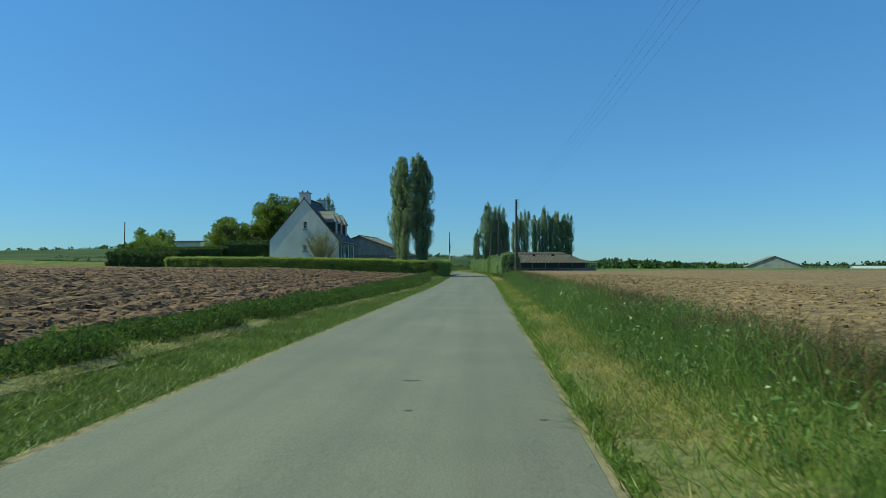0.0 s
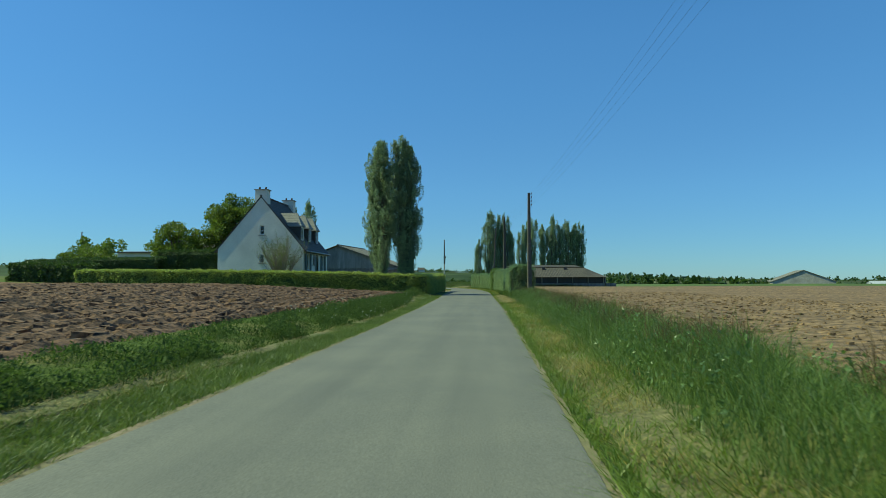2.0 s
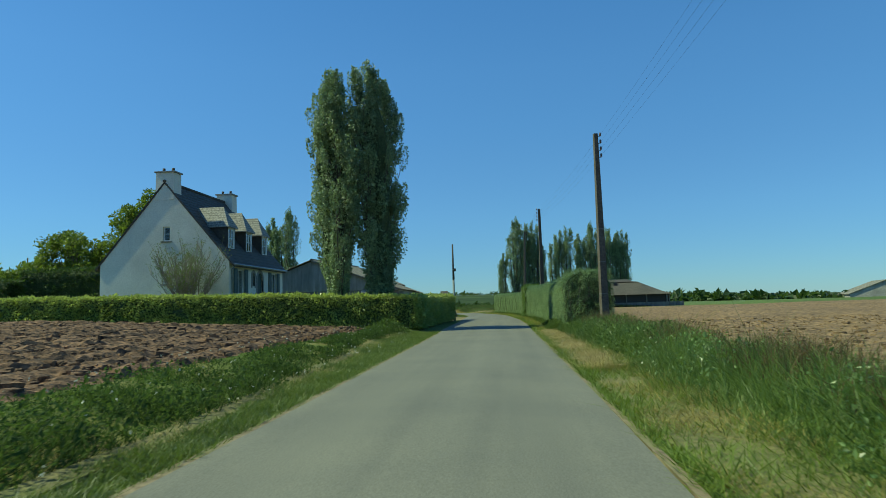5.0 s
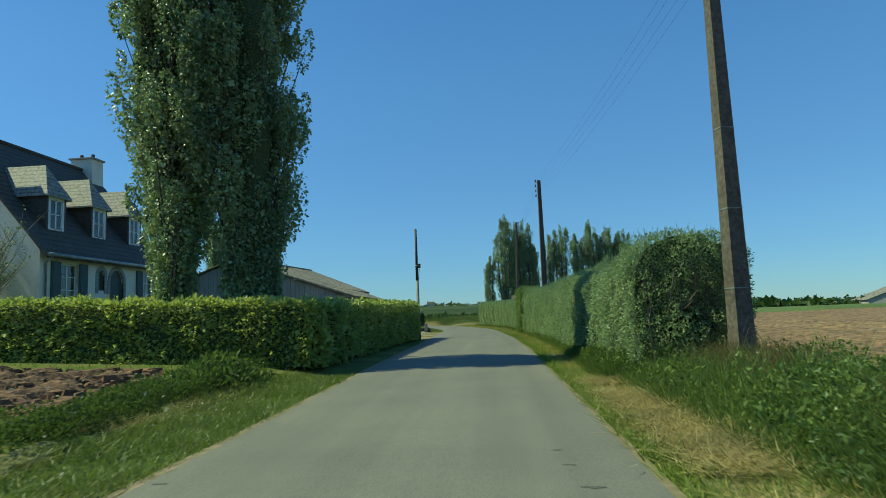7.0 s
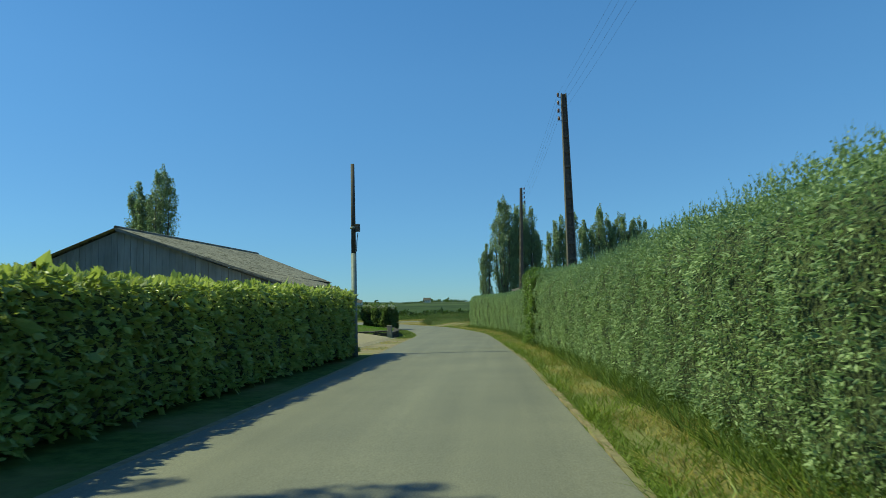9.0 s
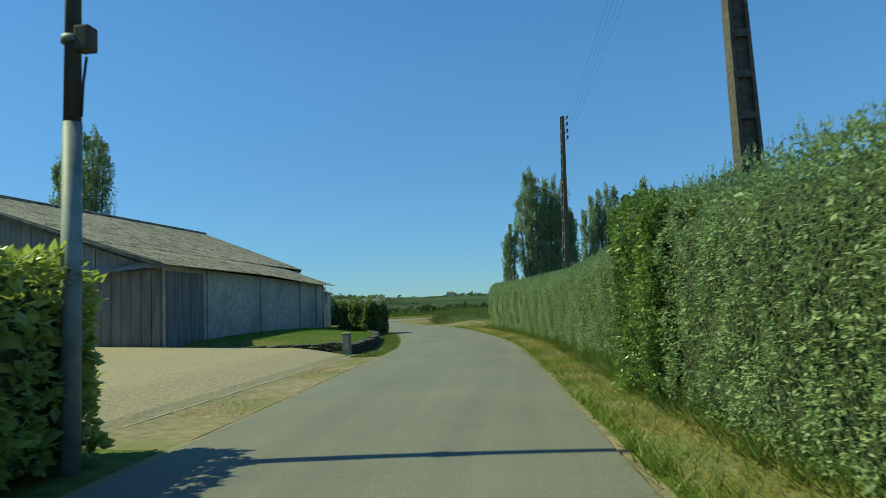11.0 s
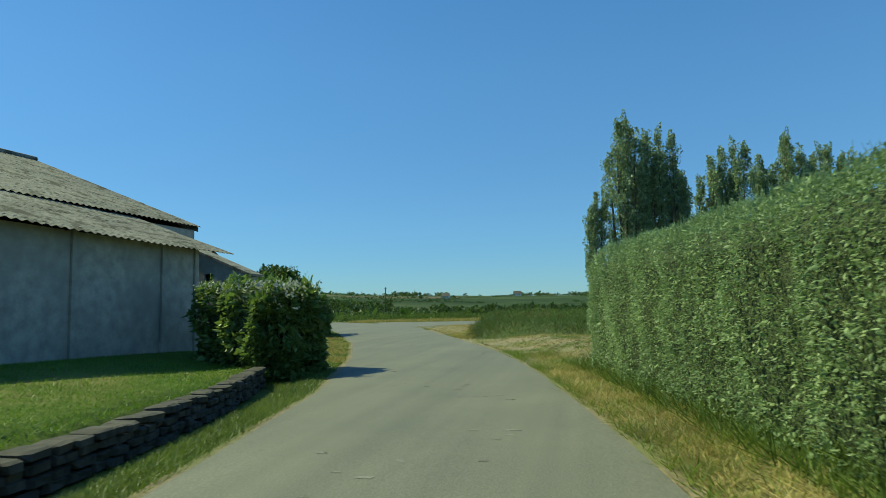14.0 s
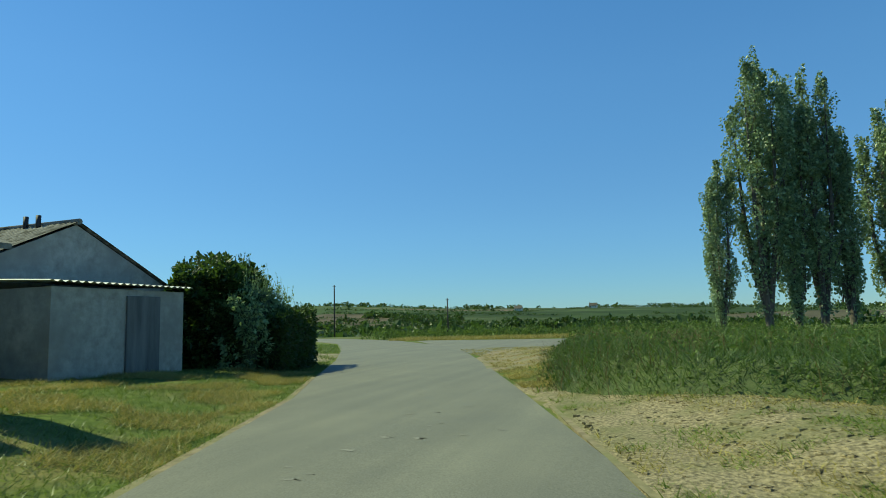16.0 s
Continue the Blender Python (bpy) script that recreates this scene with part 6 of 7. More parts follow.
def cottage(x, y, w, d, ze, zr, label, turn=0, wall=None, roof=None, chimney=True):
    b = holder("farmhouse" if chimney else "farm_building", (x, y, gz(x, y) - 0.2), label, "house" if chimney else "farm building", turn=turn)
    part("wall", slabs([[(-d / 2, 0), (d / 2, 0), (d / 2, ze), (0, zr), (-d / 2, ze)]], "x", -w / 2, w / 2), wall or M_RENDER, b)
    for s in (1, -1):
        bm = bmesh.new()
        k = (zr - ze) / (d / 2)
        prism(bm, [(0, zr + 0.12), (s * (d / 2 + 0.3), ze - 0.3 * k + 0.12), (s * (d / 2 + 0.3), ze - 0.3 * k), (0, zr)], "x", -w / 2 - 0.25, w / 2 + 0.25)
        part("roof", bm, roof or M_SLATE, b)
    for kx in (-0.3, 0.0, 0.3):
        wv = part("window", cube(kx * w - 0.5, kx * w + 0.5, -d / 2 - 0.03, -d / 2 + 0.02, 1.0, min(ze - 0.3, 2.2)), M_SHUTTER, b)
    if chimney:
        part("chimney", cube(-w / 2 + 0.1, -w / 2 + 1.0, -0.5, 0.5, zr - 0.6, zr + 0.9, 0.02), M_RENDER, b)
    return b


cottage(-36.6, 96, 8.6, 6.5, 3.2, 6.1, "white house with slate roof behind garden hedges")
cottage(-45.2, 95.5, 4.6, 5, 3.9, 4.1, "low flat white outbuilding behind hedges", chimney=False)
cottage(90, 196, 15, 15, 3.0, 6.0, "large pale farm shed with low-pitched roof beyond the fields", 72, M_SHED, M_FIBRO, False)
cottage(55, 330, 9, 7, 3.0, 6.0, "distant white farmhouse among trees")
cottage(72, 345, 6, 6, 3.0, 5.5, "distant white farmhouse among trees", 30)
cottage(-82, 860, 9, 6, 3, 6, "distant white farmhouse on the far hill")
cottage(-150, 760, 8, 6, 3, 6, "distant white farmhouse on the far hill")
cottage(-330, 560, 8, 6, 3, 6, "distant white farmhouse on the far hill")
cottage(150, 480, 40, 16, 5, 8, "distant long pale farm shed", 10, M_TARP, M_TARP, False)
cottage(260, 420, 30, 16, 5, 8, "distant long pale farm shed", -10, M_TARP, M_TARP, False)


# ---- distant hedgerows and woods: many leafy clumps ----
def clumps(name, pts, size, material_, label, seed, per=40, leaf_=0.9):
    """Rounded crowns made of many leaf-like facets."""
    r = np.random.default_rng(seed)
    P, N, Ls = [], [], []
    for (x, y), s in zip(pts, size):
        n = per
        e = r.normal(size=(n, 3))
        e /= np.linalg.norm(e, axis=1)[:, None]
        e[:, 2] = np.abs(e[:, 2])
        c = np.array([x, y, gz(x, y)])
        P.append(c + e * s * np.array([1, 1, 1.0]) * r.uniform(0.6, 1.0, (n, 1)))
        N.append(e)
        Ls.append(np.full(n, s * 0.46))
    P, N, Ls = np.concatenate(P), np.concatenate(N), np.concatenate(Ls)
    v, f = leaf_cards(P - N * Ls[:, None] * 0.4, N * 0.3, Ls, Ls * 0.85, r, 0.1, 1.0)
    return tagged(fast(name, v, f, material_), label, "trees", kind="stuff")


r_ = np.random.default_rng(111)
pts, size = [], []
for k in range(70):
    # hedges and lines of trees along field edges across the valley and up the hills
    x0, y0 = r_.uniform(-420, 380), r_.uniform(270, 900)
    a = r_.normal(0, 0.25) + (0 if r_.uniform() < 0.8 else 1.3)
    ln, tall = r_.uniform(50, 190), r_.uniform(0.8, 1.5)
    for s in np.arange(0, ln, 2.3):
        pts.append((x0 + s * math.cos(a) + r_.normal(0, 0.8), y0 + s * math.sin(a) + r_.normal(0, 0.8)))
        size.append(tall * r_.uniform(0.8, 1.9) * (1.8 if r_.uniform() < 0.1 else 1))
clumps("hedgerow_trees", pts, size, M_DARKLEAF, "distant hedgerow trees across the valley", 112, 15)
pts, size = [], []
for k in range(75):
    # woods in broken groups on the crest
    a0, d0, wide = r_.uniform(-1.3, 1.3), r_.uniform(830, 1000), r_.uniform(0.008, 0.03)
    tall = r_.uniform(0.7, 1.6)
    for q in range(int(700 * wide)):
        a, d = a0 + r_.normal(0, wide), d0 + r_.normal(0, 14)
        pts.append((d * math.sin(a), 80 + d * math.cos(a)))
        size.append(tall * r_.uniform(2.2, 5.4))
clumps("skyline_trees", pts, size, M_DARKLEAF, "woods along the distant skyline", 113, 22)
pts, size = [], []
for k in range(620):
    thick = k % 2 == 0      # the wood is thickest near the farm
    x = r_.uniform(38, 100) if thick else r_.uniform(18, 330)
    pts.append((x, 205 + 0.12 * x + r_.normal(0, 9)))
    size.append(r_.uniform(2.2, 4.0) if thick else r_.uniform(1.4, 3.2))
clumps("field_hedge_trees", pts, size, M_DARKLEAF, "dark trees and hedges beyond the bare field", 114, 45)

pts, size = [], []
for k in range(95):
    # thick hedges and copses in the bottom of the valley
    x0, y0 = r_.uniform(-260, 90), r_.uniform(250, 620)
    a = r_.normal(0, 0.3)
    for s in np.arange(0, r_.uniform(12, 90), 3.4):
        pts.append((x0 + s * math.cos(a) + r_.normal(0, 1.5), y0 + s * math.sin(a) + r_.normal(0, 1.5)))
        size.append(r_.uniform(2.0, 5.2))
clumps("valley_trees", pts, size, M_DARKLEAF, "dark copses and thick hedges in the valley", 115, 42)

# dry woody stems showing at the end of the tall hedge
r_ = np.random.default_rng(121)
for k in range(14):
    x = r_.uniform(-0.8, 0.6)
    p0 = Vector((x, r_.uniform(0.12, 0.4), 0.0))
    pts = [p0]
    for s in range(4):
        pts.append(pts[-1] + Vector((r_.normal(0, 0.07), r_.normal(-0.01, 0.05), r_.uniform(0.25, 0.5))))
    bm = bmesh.new()
    tube(bm, pts, [0.022, 0.018, 0.014, 0.01, 0.005], 5, False)
    st = part("stem", bm, M_BARK, hedge_a, "grey woody stem")
    st.matrix_parent_inverse = hedge_a.matrix_world.inverted()
    st.location = (3.08, 60.0, gz(3, 60))

# ---- marks on the asphalt ----
def flecks(name, spots, material_, label, seed, long_=0.12):
    """Thin uneven flakes lying on the road."""
    r = np.random.default_rng(seed)
    V, F = [], []
    for x, y, s in spots:
        n, base = 9, len(V)
        ex, ey = edge_left(y), edge_right(y)
        w = (x - ex) / (ey - ex)
        z = float(ground_z((ex + ey) / 2, y)) + 0.02 + 0.02 * (1 - (2 * w - 1) ** 2) + 0.0025
        for k in range(n):
            a = 2 * math.pi * k / n
            q = s * r.uniform(0.25, 1.4)
            V.append((x + q * math.cos(a) * 2.0, y + q * math.sin(a) * 0.9, z))
        F += [(base, base + k, base + k + 1) for k in range(1, n - 1)]
    return tagged(fast(name, V, F, material_), label, "road marks", kind="stuff")


r_ = np.random.default_rng(131)
spots = []
for k in range(150):
    y = r_.uniform(90, 126)
    w = r_.choice([0.32, 0.52, 0.62, 0.7]) + r_.normal(0, 0.06)
    spots.append((float(edge_left(y) * (1 - w) + edge_right(y) * w), y, r_.uniform(0.012, 0.045)))
flecks("pale_flecks", spots, M_FLECK, "small pale dried mud flecks on the asphalt", 132)
spots = [(-0.75, 6.2, 0.11), (-0.62, 4.9, 0.06), (0.45, 4.7, 0.07), (0.55, 30.6, 0.07), (-0.9, 33.4, 0.06), (0.49, 54.3, 0.1), (0.42, 54.9, 0.06), (0.38, 55.4, 0.06), (-2.6, 54.6, 0.08), (0.3, 53.6, 0.07), (-1.3, 88.0, 0.06), (-3.2, 108.2, 0.07)]
flecks("tar_spots", [(x, y, s * 0.4) for x, y, s in spots], M_TAR, "small dark tar spots on the asphalt", 133)

# ---- grass ----
def area(y0, y1, left, right, n, seed, power=1.0):
    """Random roots between two lines left(y) and right(y)."""
    r = np.random.default_rng(seed)
    y = r.uniform(y0, y1, n)
    w = r.uniform(0, 1, n) ** power
    x = left(y) * (1 - w) + right(y) * w
    return x, y, r


def patchy(x, y, scale, seed):
    return wave(np.stack([x, y, 0 * x], -1), scale, seed)


# right bank: tall meadow grass from the verge to the field
x, y, r_ = area(1.5, 61, lambda y: edge_right(y) + 0.85, lambda y: edge_right(y) + 2.4, 64000, 201)
h = (0.17 + 0.24 * smooth01((x - edge_right(y) - 0.8) / 0.9)) * r_.lognormal(0, 0.25, len(x)) * (1 + 0.3 * patchy(x, y, 1.6, 202))
near = y < 24
blades("tall_grass", x[near], y[near], ground_z(x[near], y[near]) - 0.02, h[near], 0.007 + 0 * x[near], 0.35, M_GRASS_TALL, "tall green meadow grass on the roadside bank", seed=203)
x, y, h = x[~near], y[~near], h[~near]
blades("tall_grass", x, y, ground_z(x, y) - 0.02, h, 0.009 + 0 * x, 0.4, M_GRASS_TALL, "tall green meadow grass on the roadside bank", seed=203, simple=True)
x, y, r_ = area(1.5, 61, lambda y: edge_right(y) + 1.5, lambda y: edge_right(y) + 2.6, 20000, 204, 0.6)
keep = patchy(x, y, 2.2, 205) > -0.2
x, y = x[keep], y[keep]
h = 0.5 * r_.lognormal(0, 0.22, len(x))
blades("grass_seed_heads", x, y, ground_z(x, y), h, 0.009 + 0 * x, 0.25, M_SEED, "reddish brown grass seed heads", seed=206, bend=0.8)
# broad-leaved weeds among the grass
x, y, r_ = area(1.5, 61, lambda y: edge_right(y) + 0.9, lambda y: edge_right(y) + 2.4, 26000, 301)
keep = patchy(x, y, 1.8, 302) > -0.1
x, y = x[keep], y[keep]
z = ground_z(x, y) + 0.36 * r_.uniform(0.15, 1, len(x)) * smooth01((x - edge_right(y) - 0.6) / 1.0)
v, f = leaf_cards(np.stack([x, y, z], -1), np.tile([0, 0, 0.4], (len(x), 1)), 0.05, 0.027, r_, 0.1, 0.8)
tagged(fast("bank_weeds", v, f, M_BRIGHT), "broad-leaved weeds among the bank grass", "weeds", kind="stuff")
x, y, r_ = area(1.5, 62, lambda y: 0 * y - 5.8, lambda y: edge_left(y) - strip(y) - 0.25, 60000, 303, 0.42)
keep = patchy(x, y, 1.7, 304) + 0.5 * patchy(x, y, 0.7, 307) > -0.25
x, y = x[keep], y[keep]
z = ground_z(x, y) + 0.34 * r_.uniform(0.05, 1, len(x)) * np.clip(0.55 + 0.8 * patchy(x, y, 1.7, 304), 0.12, 1.3) * smooth01((x + 6.0) / 1.9)
v, f = leaf_cards(np.stack([x, y, z], -1), np.tile([0, 0, 0.4], (len(x), 1)), 0.05, 0.027, r_, 0.1, 0.8)
tagged(fast("ditch_plants", v, f, M_DITCH), "broad-leaved weeds along the ditch", "weeds", kind="stuff")
# right verge: short grass with dry straw
x, y, r_ = area(0.5, 111, lambda y: edge_right(y) + 0.01, lambda y: edge_right(y) + 0.95, 110000, 207)
off = x - edge_right(y)
keep = (off < 0.25) | (off > 0.75) | (r_.uniform(0, 1, len(x)) < 0.5)
x, y = x[keep], y[keep]
h = (0.06 + 0.12 * r_.uniform(0, 1, len(x))) * (1 + 0.5 * patchy(x, y, 1.2, 208))
blades("verge_grass", x, y, ground_z(x, y) - 0.01, h, 0.011 + 0 * x, 0.6, M_GRASS, "short green grass on the verge", seed=209, simple=True)
x, y, r_ = area(0.5, 111, lambda y: edge_right(y) + 0.2, lambda y: edge_right(y) + 1.1, 60000, 210)
keep = patchy(x, y, 1.5, 211) > -0.1
x, y = x[keep], y[keep]
blades("dry_verge_grass", x, y, ground_z(x, y) - 0.01, 0.09 + 0.12 * r_.uniform(0, 1, len(x)), 0.01 + 0 * x, 0.9, M_STRAW, "dry yellow straw on the verge", seed=212, simple=True)
# weeds at the foot of the tall hedges
x, y, r_ = area(58, 107, lambda y: edge_right(y) + 0.75, lambda y: edge_right(y) + 1.3, 20000, 213)
blades("hedge_foot_weeds", x, y, ground_z(x, y), 0.1 + 0.25 * r_.uniform(0, 1, len(x)), 0.014 + 0 * x, 0.5, M_WEED, "weeds at the foot of the hedge", seed=214, simple=True)

# left verge and ditch weeds
x, y, r_ = area(0.5, 63, lambda y: edge_left(y) - strip(y) - 0.15 - 0.15 * np.sin(y * 1.3) * np.sin(y * 0.47), lambda y: edge_left(y) - 0.03, 120000, 221)
h = (0.05 + 0.08 * r_.uniform(0, 1, len(x))) * (1 + 0.4 * patchy(x, y, 1.4, 222))
blades("verge_grass", x, y, ground_z(x, y) - 0.01, h, 0.01 + 0 * x, 0.6, M_VERGE, "short green grass on the verge", seed=223, simple=True)
x, y, r_ = area(0.5, 61, lambda y: edge_left(y) - strip(y) - 0.38, lambda y: edge_left(y) - strip(y) + 0.06, 22000, 224)
keep = patchy(x, y, 1.7, 225) > -0.2
x, y = x[keep], y[keep]
blades("dry_verge_grass", x, y, ground_z(x, y) - 0.01, 0.05 + 0.09 * r_.uniform(0, 1, len(x)), 0.008 + 0 * x, 1.4, M_HAY, "dry pale straw along the ditch", seed=226, simple=True)
x, y, r_ = area(0.5, 62, lambda y: 0 * y - 6.2, lambda y: edge_left(y) - strip(y) - 0.22 + 0.15 * np.sin(y * 0.9) * np.sin(y * 0.37), 60000, 227, 0.65)
keep = patchy(x, y, 2.4, 228) > -1.0
x, y = x[keep], y[keep]
h = (0.06 + 0.28 * r_.uniform(0, 1, len(x)) * smooth01((x + 6.2) / 1.9)) * np.clip(0.6 + 0.7 * patchy(x, y, 1.7, 304), 0.25, 1.3)
blades("ditch_weeds", x, y, ground_z(x, y) - 0.02, h, 0.013 + 0 * x, 0.4, M_DITCH, "dark green weeds between verge and ploughed field", seed=230, simple=True)
x, y, r_ = area(8, 63.2, lambda y: 0 * y - 16, lambda y: edge_left(y) - 3.0, 9000, 231)
keep = y > 60.5
x, y = x[keep], y[keep]
blades("hedge_foot_grass", x, y, ground_z(x, y), 0.12 + 0.2 * r_.uniform(0, 1, len(x)), 0.012 + 0 * x, 0.4, M_WEED, "rough grass at the foot of the hedge", seed=232)

# lawn
x, y, r_ = area(93.3, 106.6, lambda y: 0 * y - 9.6, lambda y: np.interp(y, [92.6, 96, 99.5, 102.2, 104.6, 108], [-5.1, -5.15, -5.65, -6.25, -7.05, -8.0]), 50000, 241)
blades("lawn_grass", x, y, lawn_z(x, y) - 0.005, 0.035 + 0.035 * r_.uniform(0, 1, len(x)), 0.006 + 0 * x, 0.4, M_LAWN, "short mown lawn grass", seed=242, simple=True)
# verge below the lawn wall and on to the shed
x, y, r_ = area(92, 124, lambda y: edge_left(y) - np.interp(y, [92, 95, 104, 108, 116, 119, 124], [0.8, 0.5, 0.75, 4.5, 5.5, 2.0, 0.6]), lambda y: edge_left(y) - 0.02, 70000, 243)
keep = (y < 108) | (patchy(x, y, 1.3, 240) > -0.6)
x, y = x[keep], y[keep]
blades("verge_grass", x, y, ground_z(x, y) - 0.01, 0.03 + 0.08 * r_.uniform(0, 1, len(x)), 0.008 + 0 * x, 0.5, M_VERGE, "short green grass on the verge", seed=244, simple=True)
x, y, r_ = area(108, 122, lambda y: edge_left(y) - np.interp(y, [108, 116, 119, 122], [5.0, 5.5, 2.5, 1.5]), lambda y: edge_left(y) - 0.1, 70000, 245)
keep = patchy(x, y, 1.6, 246) > 0.15
x, y = x[keep], y[keep]
blades("dry_verge_grass", x, y, ground_z(x, y) - 0.01, 0.06 + 0.1 * r_.uniform(0, 1, len(x)), 0.008 + 0 * x, 0.8, M_STRAW, "dry yellow grass beside the lane", seed=247, simple=True)
# rank growth on the bank at the junction's corner
def on_bank(n, seed, x1=16.0, power=1.25):
    r = np.random.default_rng(seed)
    x = -7.4 + (x1 + 7.4) * r.uniform(0, 1, n) ** power
    y = 112.8 + 24 * r.uniform(0, 1, n) ** power
    keep = bank_in(x, y) + 0.35 * patchy(x, y, 1.1, seed + 1) > 0.15
    return x[keep], y[keep], r


x, y, r_ = on_bank(110000, 251)
h = (0.28 + 0.13 * patchy(x, y, 2.2, 252)) * r_.lognormal(0, 0.3, len(x)) * (0.6 + 0.4 * smooth01(bank_in(x, y) / 0.8))
blades("meadow_grass", x, y, bank_z(x, y) - 0.03, h, 0.01 + 0 * x, 0.45, M_MEADOW, "tall rank meadow grass on the corner bank", seed=253, simple=True)
x, y, r_ = on_bank(160000, 266, 12.0)
keep = bank_in(x, y) < 1.3
x, y = x[keep], y[keep]
blades("meadow_grass", x, y, bank_z(x, y) - 0.01, 0.08 + 0.16 * r_.uniform(0, 1, len(x)), 0.011 + 0 * x, 0.6, M_MEADOW, "short rough grass along the bank's foot", seed=267, simple=True)
x, y, r_ = on_bank(13000, 254, 9.0, 1.6)
keep = patchy(x, y, 2.6, 256) + (-3.5 - x) * 0.25 > -0.5
x, y = x[keep], y[keep]
blades("grass_seed_heads", x, y, bank_z(x, y), 0.38 * r_.lognormal(0, 0.25, len(x)), 0.007 + 0 * x, 0.35, M_SEED, "reddish brown grass seed heads", seed=255, bend=0.8)
# worn grass on the turnout
x, y, r_ = area(107, 118.8, lambda y: edge_right(y) + 0.1, lambda y: 0 * y + 1.9, 34000, 256)
keep = patchy(x, y, 1.3, 257) > 0.1
x, y = x[keep], y[keep]
blades("dry_verge_grass", x, y, ground_z(x, y) + 0.01, 0.04 + 0.08 * r_.uniform(0, 1, len(x)), 0.009 + 0 * x, 0.9, M_STRAW, "thin dry grass on the gravel patch", seed=258, simple=True)
x, y, r_ = area(107, 118, lambda y: edge_right(y) + 0.1, lambda y: 0 * y + 1.9, 60000, 263)
keep = (patchy(x, y, 1.0, 264) > 0.35) & (bank_in(x, y) < 0.4)
x, y = x[keep], y[keep]
blades("verge_grass", x, y, ground_z(x, y) + 0.01, 0.04 + 0.07 * r_.uniform(0, 1, len(x)), 0.009 + 0 * x, 0.8, M_GRASS, "patches of short grass on the gravel", seed=265, simple=True)

# deep grass round the end of the tall hedge
x, y, r_ = area(52.5, 66, lambda y: np.interp(y, [52.5, 60, 61, 66], [1.9, 1.75, 1.65, 1.75]), lambda y: np.interp(y, [52.5, 59.9, 60.2, 66], [4.2, 4.4, 2.15, 2.0]), 26000, 294)
h = (0.13 + 0.09 * patchy(x, y, 1.8, 295)) * r_.lognormal(0, 0.25, len(x))
blades("tall_grass", x, y, ground_z(x, y) - 0.02, h + 0.1, 0.011 + 0 * x, 0.4, M_WEED, "deep green grass round the hedge's end", seed=296, simple=True)

x, y, r_ = area(48, 66, lambda y: np.interp(y, [48, 60, 61, 66], [2.1, 1.9, 1.7, 1.8]), lambda y: np.interp(y, [48, 59.9, 60.2, 66], [3.6, 4.4, 2.15, 2.0]), 16000, 297)
z = ground_z(x, y) + (0.3 + 0.14 * patchy(x, y, 1.4, 298)) * r_.uniform(0.1, 1, len(x))
v, f = leaf_cards(np.stack([x, y, z], -1), np.tile([0, 0, 0.4], (len(x), 1)), 0.055, 0.03, r_, 0.1, 0.8)
tagged(fast("bank_weeds", v, f, M_WEED), "dark broad-leaved weeds round the hedge's end", "weeds", kind="stuff")
x, y, r_ = area(85, 107, lambda y: edge_right(y) + 0.12, lambda y: edge_right(y) + 0.85, 22000, 299)
keep = patchy(x, y, 1.4, 300) > -0.4
x, y = x[keep], y[keep]
blades("dry_verge_grass", x, y, ground_z(x, y), 0.06 + 0.1 * r_.uniform(0, 1, len(x)), 0.01 + 0 * x, 1.1, M_HAY, "dry yellow grass at the foot of the hedge", seed=306, simple=True)
# heap of mown straw on the bank before the tall hedge
r_ = np.random.default_rng(291)
x, y = r_.normal(1.55, 0.18, 16000), r_.uniform(46.5, 60.5, 16000)
keep = patchy(x, y, 1.7, 292) > -0.5
x, y = x[keep], y[keep]
blades("mown_straw", x, y, ground_z(x, y) + 0.03 + 0.08 * r_.uniform(0, 1, len(x)), 0.06 + 0.09 * r_.uniform(0, 1, len(x)), 0.008 + 0 * x, 2.0, M_HAY, "heap of flattened mown straw on the verge", seed=293, simple=True)

# broad-leaved weeds in the corner meadow
x, y, r_ = on_bank(30000, 261, 14.0)
z = bank_z(x, y) + 0.3 * r_.uniform(0.1, 1, len(x)) * (1 + 0.6 * patchy(x, y, 2.4, 262))
v, f = leaf_cards(np.stack([x, y, z], -1), np.tile([0, 0, 0.4], (len(x), 1)), 0.065, 0.035, r_, 0.1, 0.8)
tagged(fast("meadow_weeds", v, f, M_WEED), "broad-leaved weeds in the corner meadow", "weeds", kind="stuff")
# a clump of tall weeds by the field corner
x, y = r_.normal(-4.9, 0.4, 1500), r_.normal(60.4, 0.6, 1500)
z = ground_z(x, y) + 0.5 * r_.uniform(0, 1, len(x)) * np.exp(-((x + 4.75) / 0.7) ** 2 - ((y - 60.6) / 1.0) ** 2)
v, f = leaf_cards(np.stack([x, y, z], -1), np.tile([0, 0, 0.5], (len(x), 1)), 0.1, 0.04, r_, 0.3, 0.7)
tagged(fast("weed_clump", v, f, M_WEED), "clump of tall dark weeds before the hedge", "weeds", kind="stuff")
# dry grass round the worn corner of the junction
x, y, r_ = area(117.5, 132, lambda y: edge_right(y) + 0.05, lambda y: np.interp(y, [117.5, 122, 127, 132], [-5.6, -5.2, -5.8, -5.6]), 16000, 331)
keep = patchy(x, y, 1.1, 332) > -0.3
x, y = x[keep], y[keep]
blades("dry_verge_grass", x, y, ground_z(x, y) + 0.01, 0.04 + 0.09 * r_.uniform(0, 1, len(x)), 0.014 + 0 * x, 0.8, M_STRAW, "dry yellow grass on the junction's corner", seed=333, simple=True)
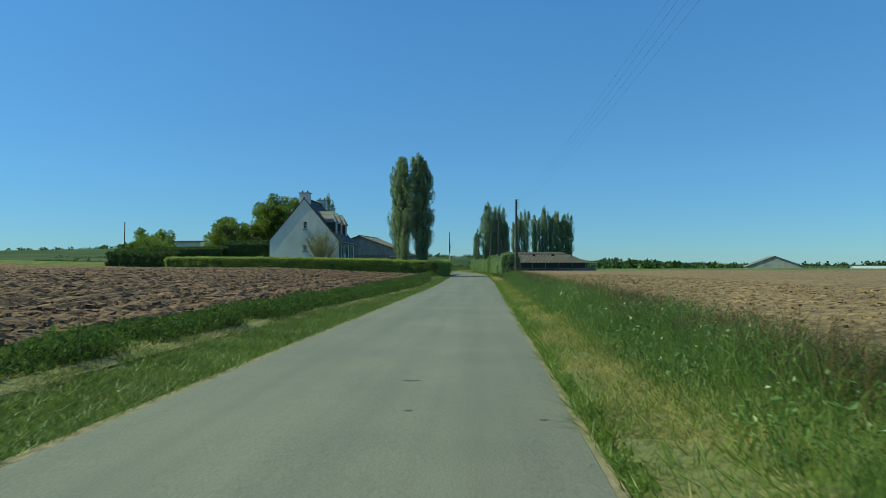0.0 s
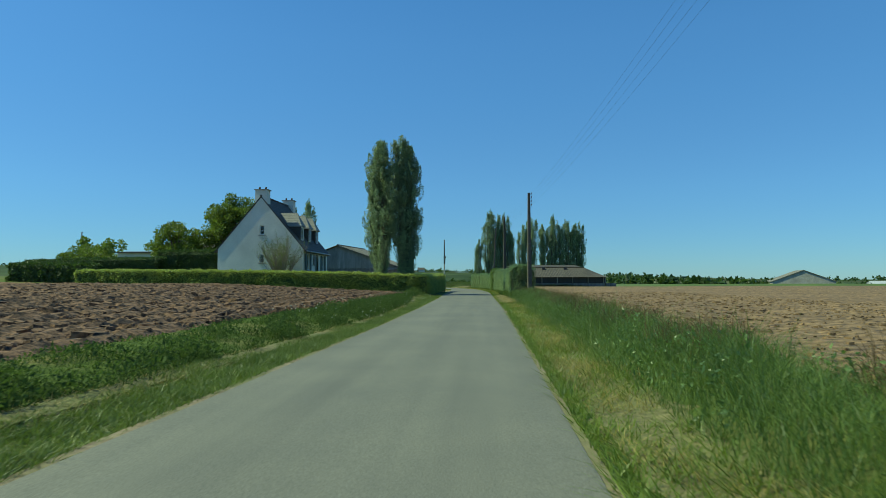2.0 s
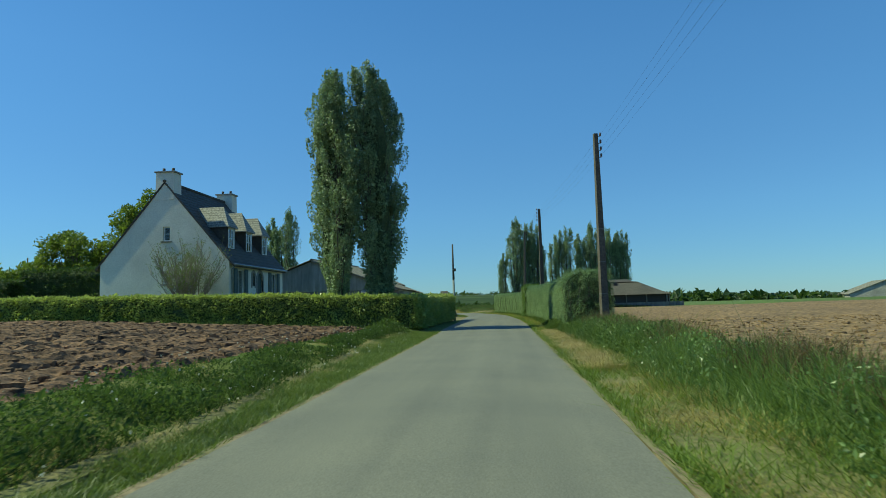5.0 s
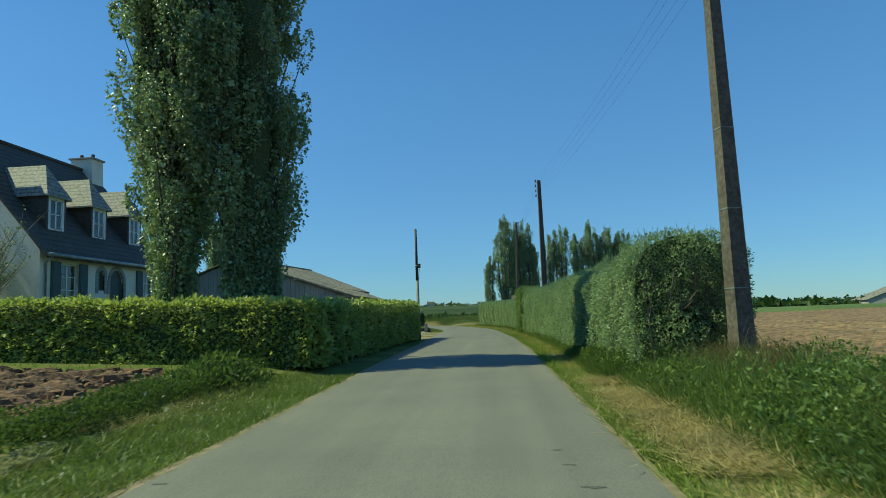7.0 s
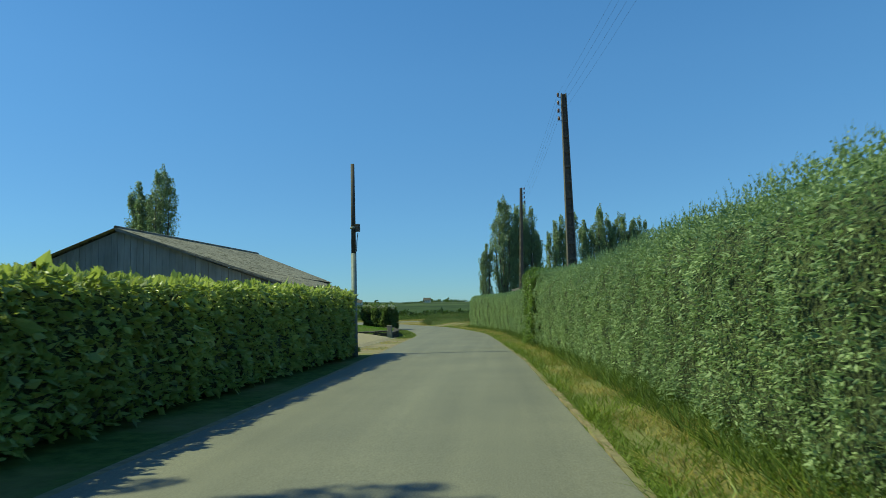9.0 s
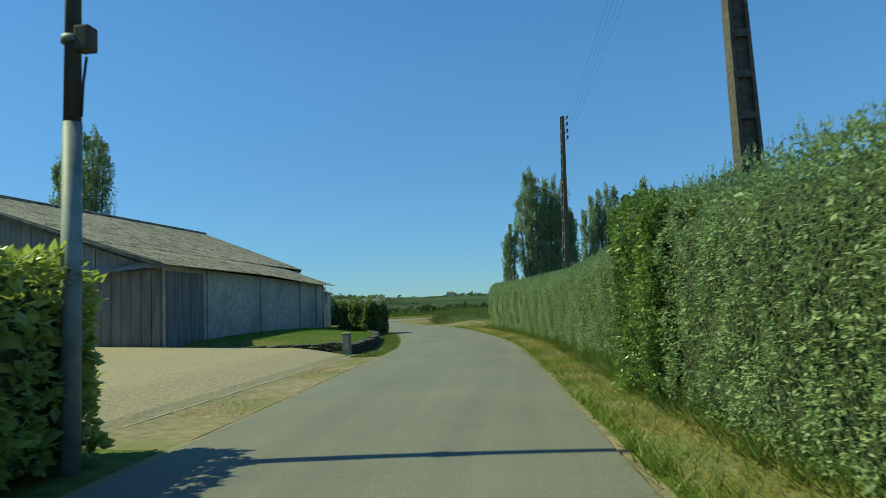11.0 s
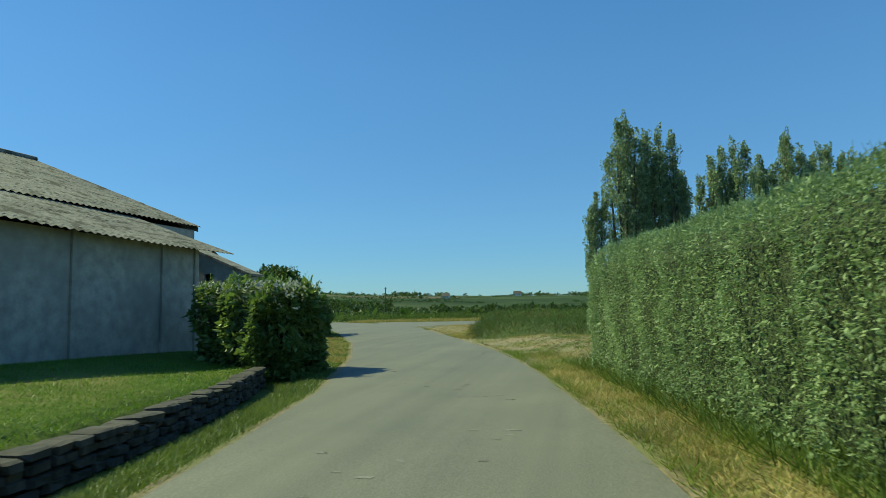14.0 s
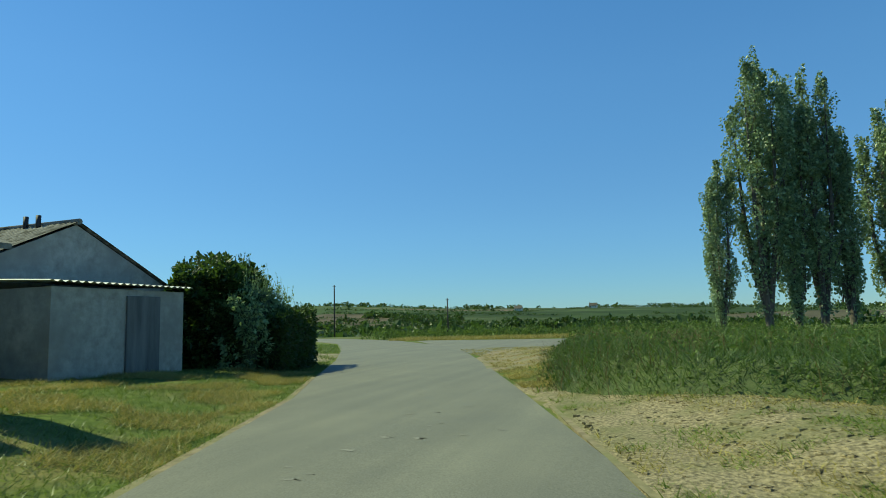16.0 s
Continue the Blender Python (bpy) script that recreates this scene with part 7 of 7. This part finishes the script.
# rough grass beyond the clipped hedge
x, y, r_ = area(122, 140, lambda y: edge_left(y) - 6.0, lambda y: edge_left(y) - 0.05, 22000, 334)
keep = (y > 130.5) | (y < 124.5) | (patchy(x, y, 1.2, 335) > 0.5)
x, y = x[keep], y[keep]
blades("verge_grass", x, y, ground_z(x, y), 0.06 + 0.14 * r_.uniform(0, 1, len(x)), 0.018 + 0 * x, 0.6, M_VERGE, "rough grass on the verge beyond the hedge", seed=336, simple=True)
# dry tufts on the sandy strip by the farmyard
x, y, r_ = area(83.4, 92.6, lambda y: 0 * y - 4.4, lambda y: edge_left(y) - 0.05, 5000, 311)
keep = patchy(x, y, 1.0, 312) > 0.1
x, y = x[keep], y[keep]
blades("dry_verge_grass", x, y, ground_z(x, y) + 0.01, 0.03 + 0.05 * r_.uniform(0, 1, len(x)), 0.008 + 0 * x, 1.0, M_STRAW, "thin dry tufts on the sandy strip", seed=313, simple=True)
# rough verge on the far side of the junction
x, y, r_ = area(146.3, 150.5, lambda y: 0 * y - 22, lambda y: 0 * y + 6, 16000, 321)
blades("verge_grass", x, y, ground_z(x, y), 0.15 + 0.2 * r_.uniform(0, 1, len(x)), 0.03 + 0 * x, 0.5, M_STRAW, "dry grass across the junction", seed=322, simple=True)
x, y, r_ = area(149, 157, lambda y: 0 * y - 26, lambda y: 0 * y + 4, 14000, 323)
keep = patchy(x, y, 6.0, 324) > -0.1
x, y = x[keep], y[keep]
z = ground_z(x, y) + (0.55 + 0.3 * patchy(x, y, 3.0, 325)) * r_.uniform(0.05, 1, len(x))
v, f = leaf_cards(np.stack([x, y, z], -1), np.tile([0, 0, 0.5], (len(x), 1)), 0.2, 0.09, r_, 0.2, 0.8)
tagged(fast("verge_weeds", v, f, M_WEED), "rank dark weeds across the junction", "weeds", kind="stuff")
# daisies
x, y, r_ = area(30, 61, lambda y: edge_left(y) - 3.0, lambda y: edge_left(y) - 0.4, 260, 271)
P = np.stack([x, y, ground_z(x, y) + 0.17 + 0.08 * r_.uniform(0, 1, len(x))], -1)
v, f = leaf_cards(np.repeat(P, 4, 0), np.tile([0, 0, 0.2], (4 * len(P), 1)), 0.022, 0.018, r_, 0.0, 1.0)
tagged(fast("daisies", v, f, M_SPECK), "small white daisies in the verge", "flowers", kind="stuff")
# loose stones on the gravel patch
r_ = np.random.default_rng(281)
scatter_clods("loose_gravel", (-4.8, 1.2), (107.5, 116), 6500, 0.02, M_GRAVEL, "loose pale gravel stones on worn ground", 282)
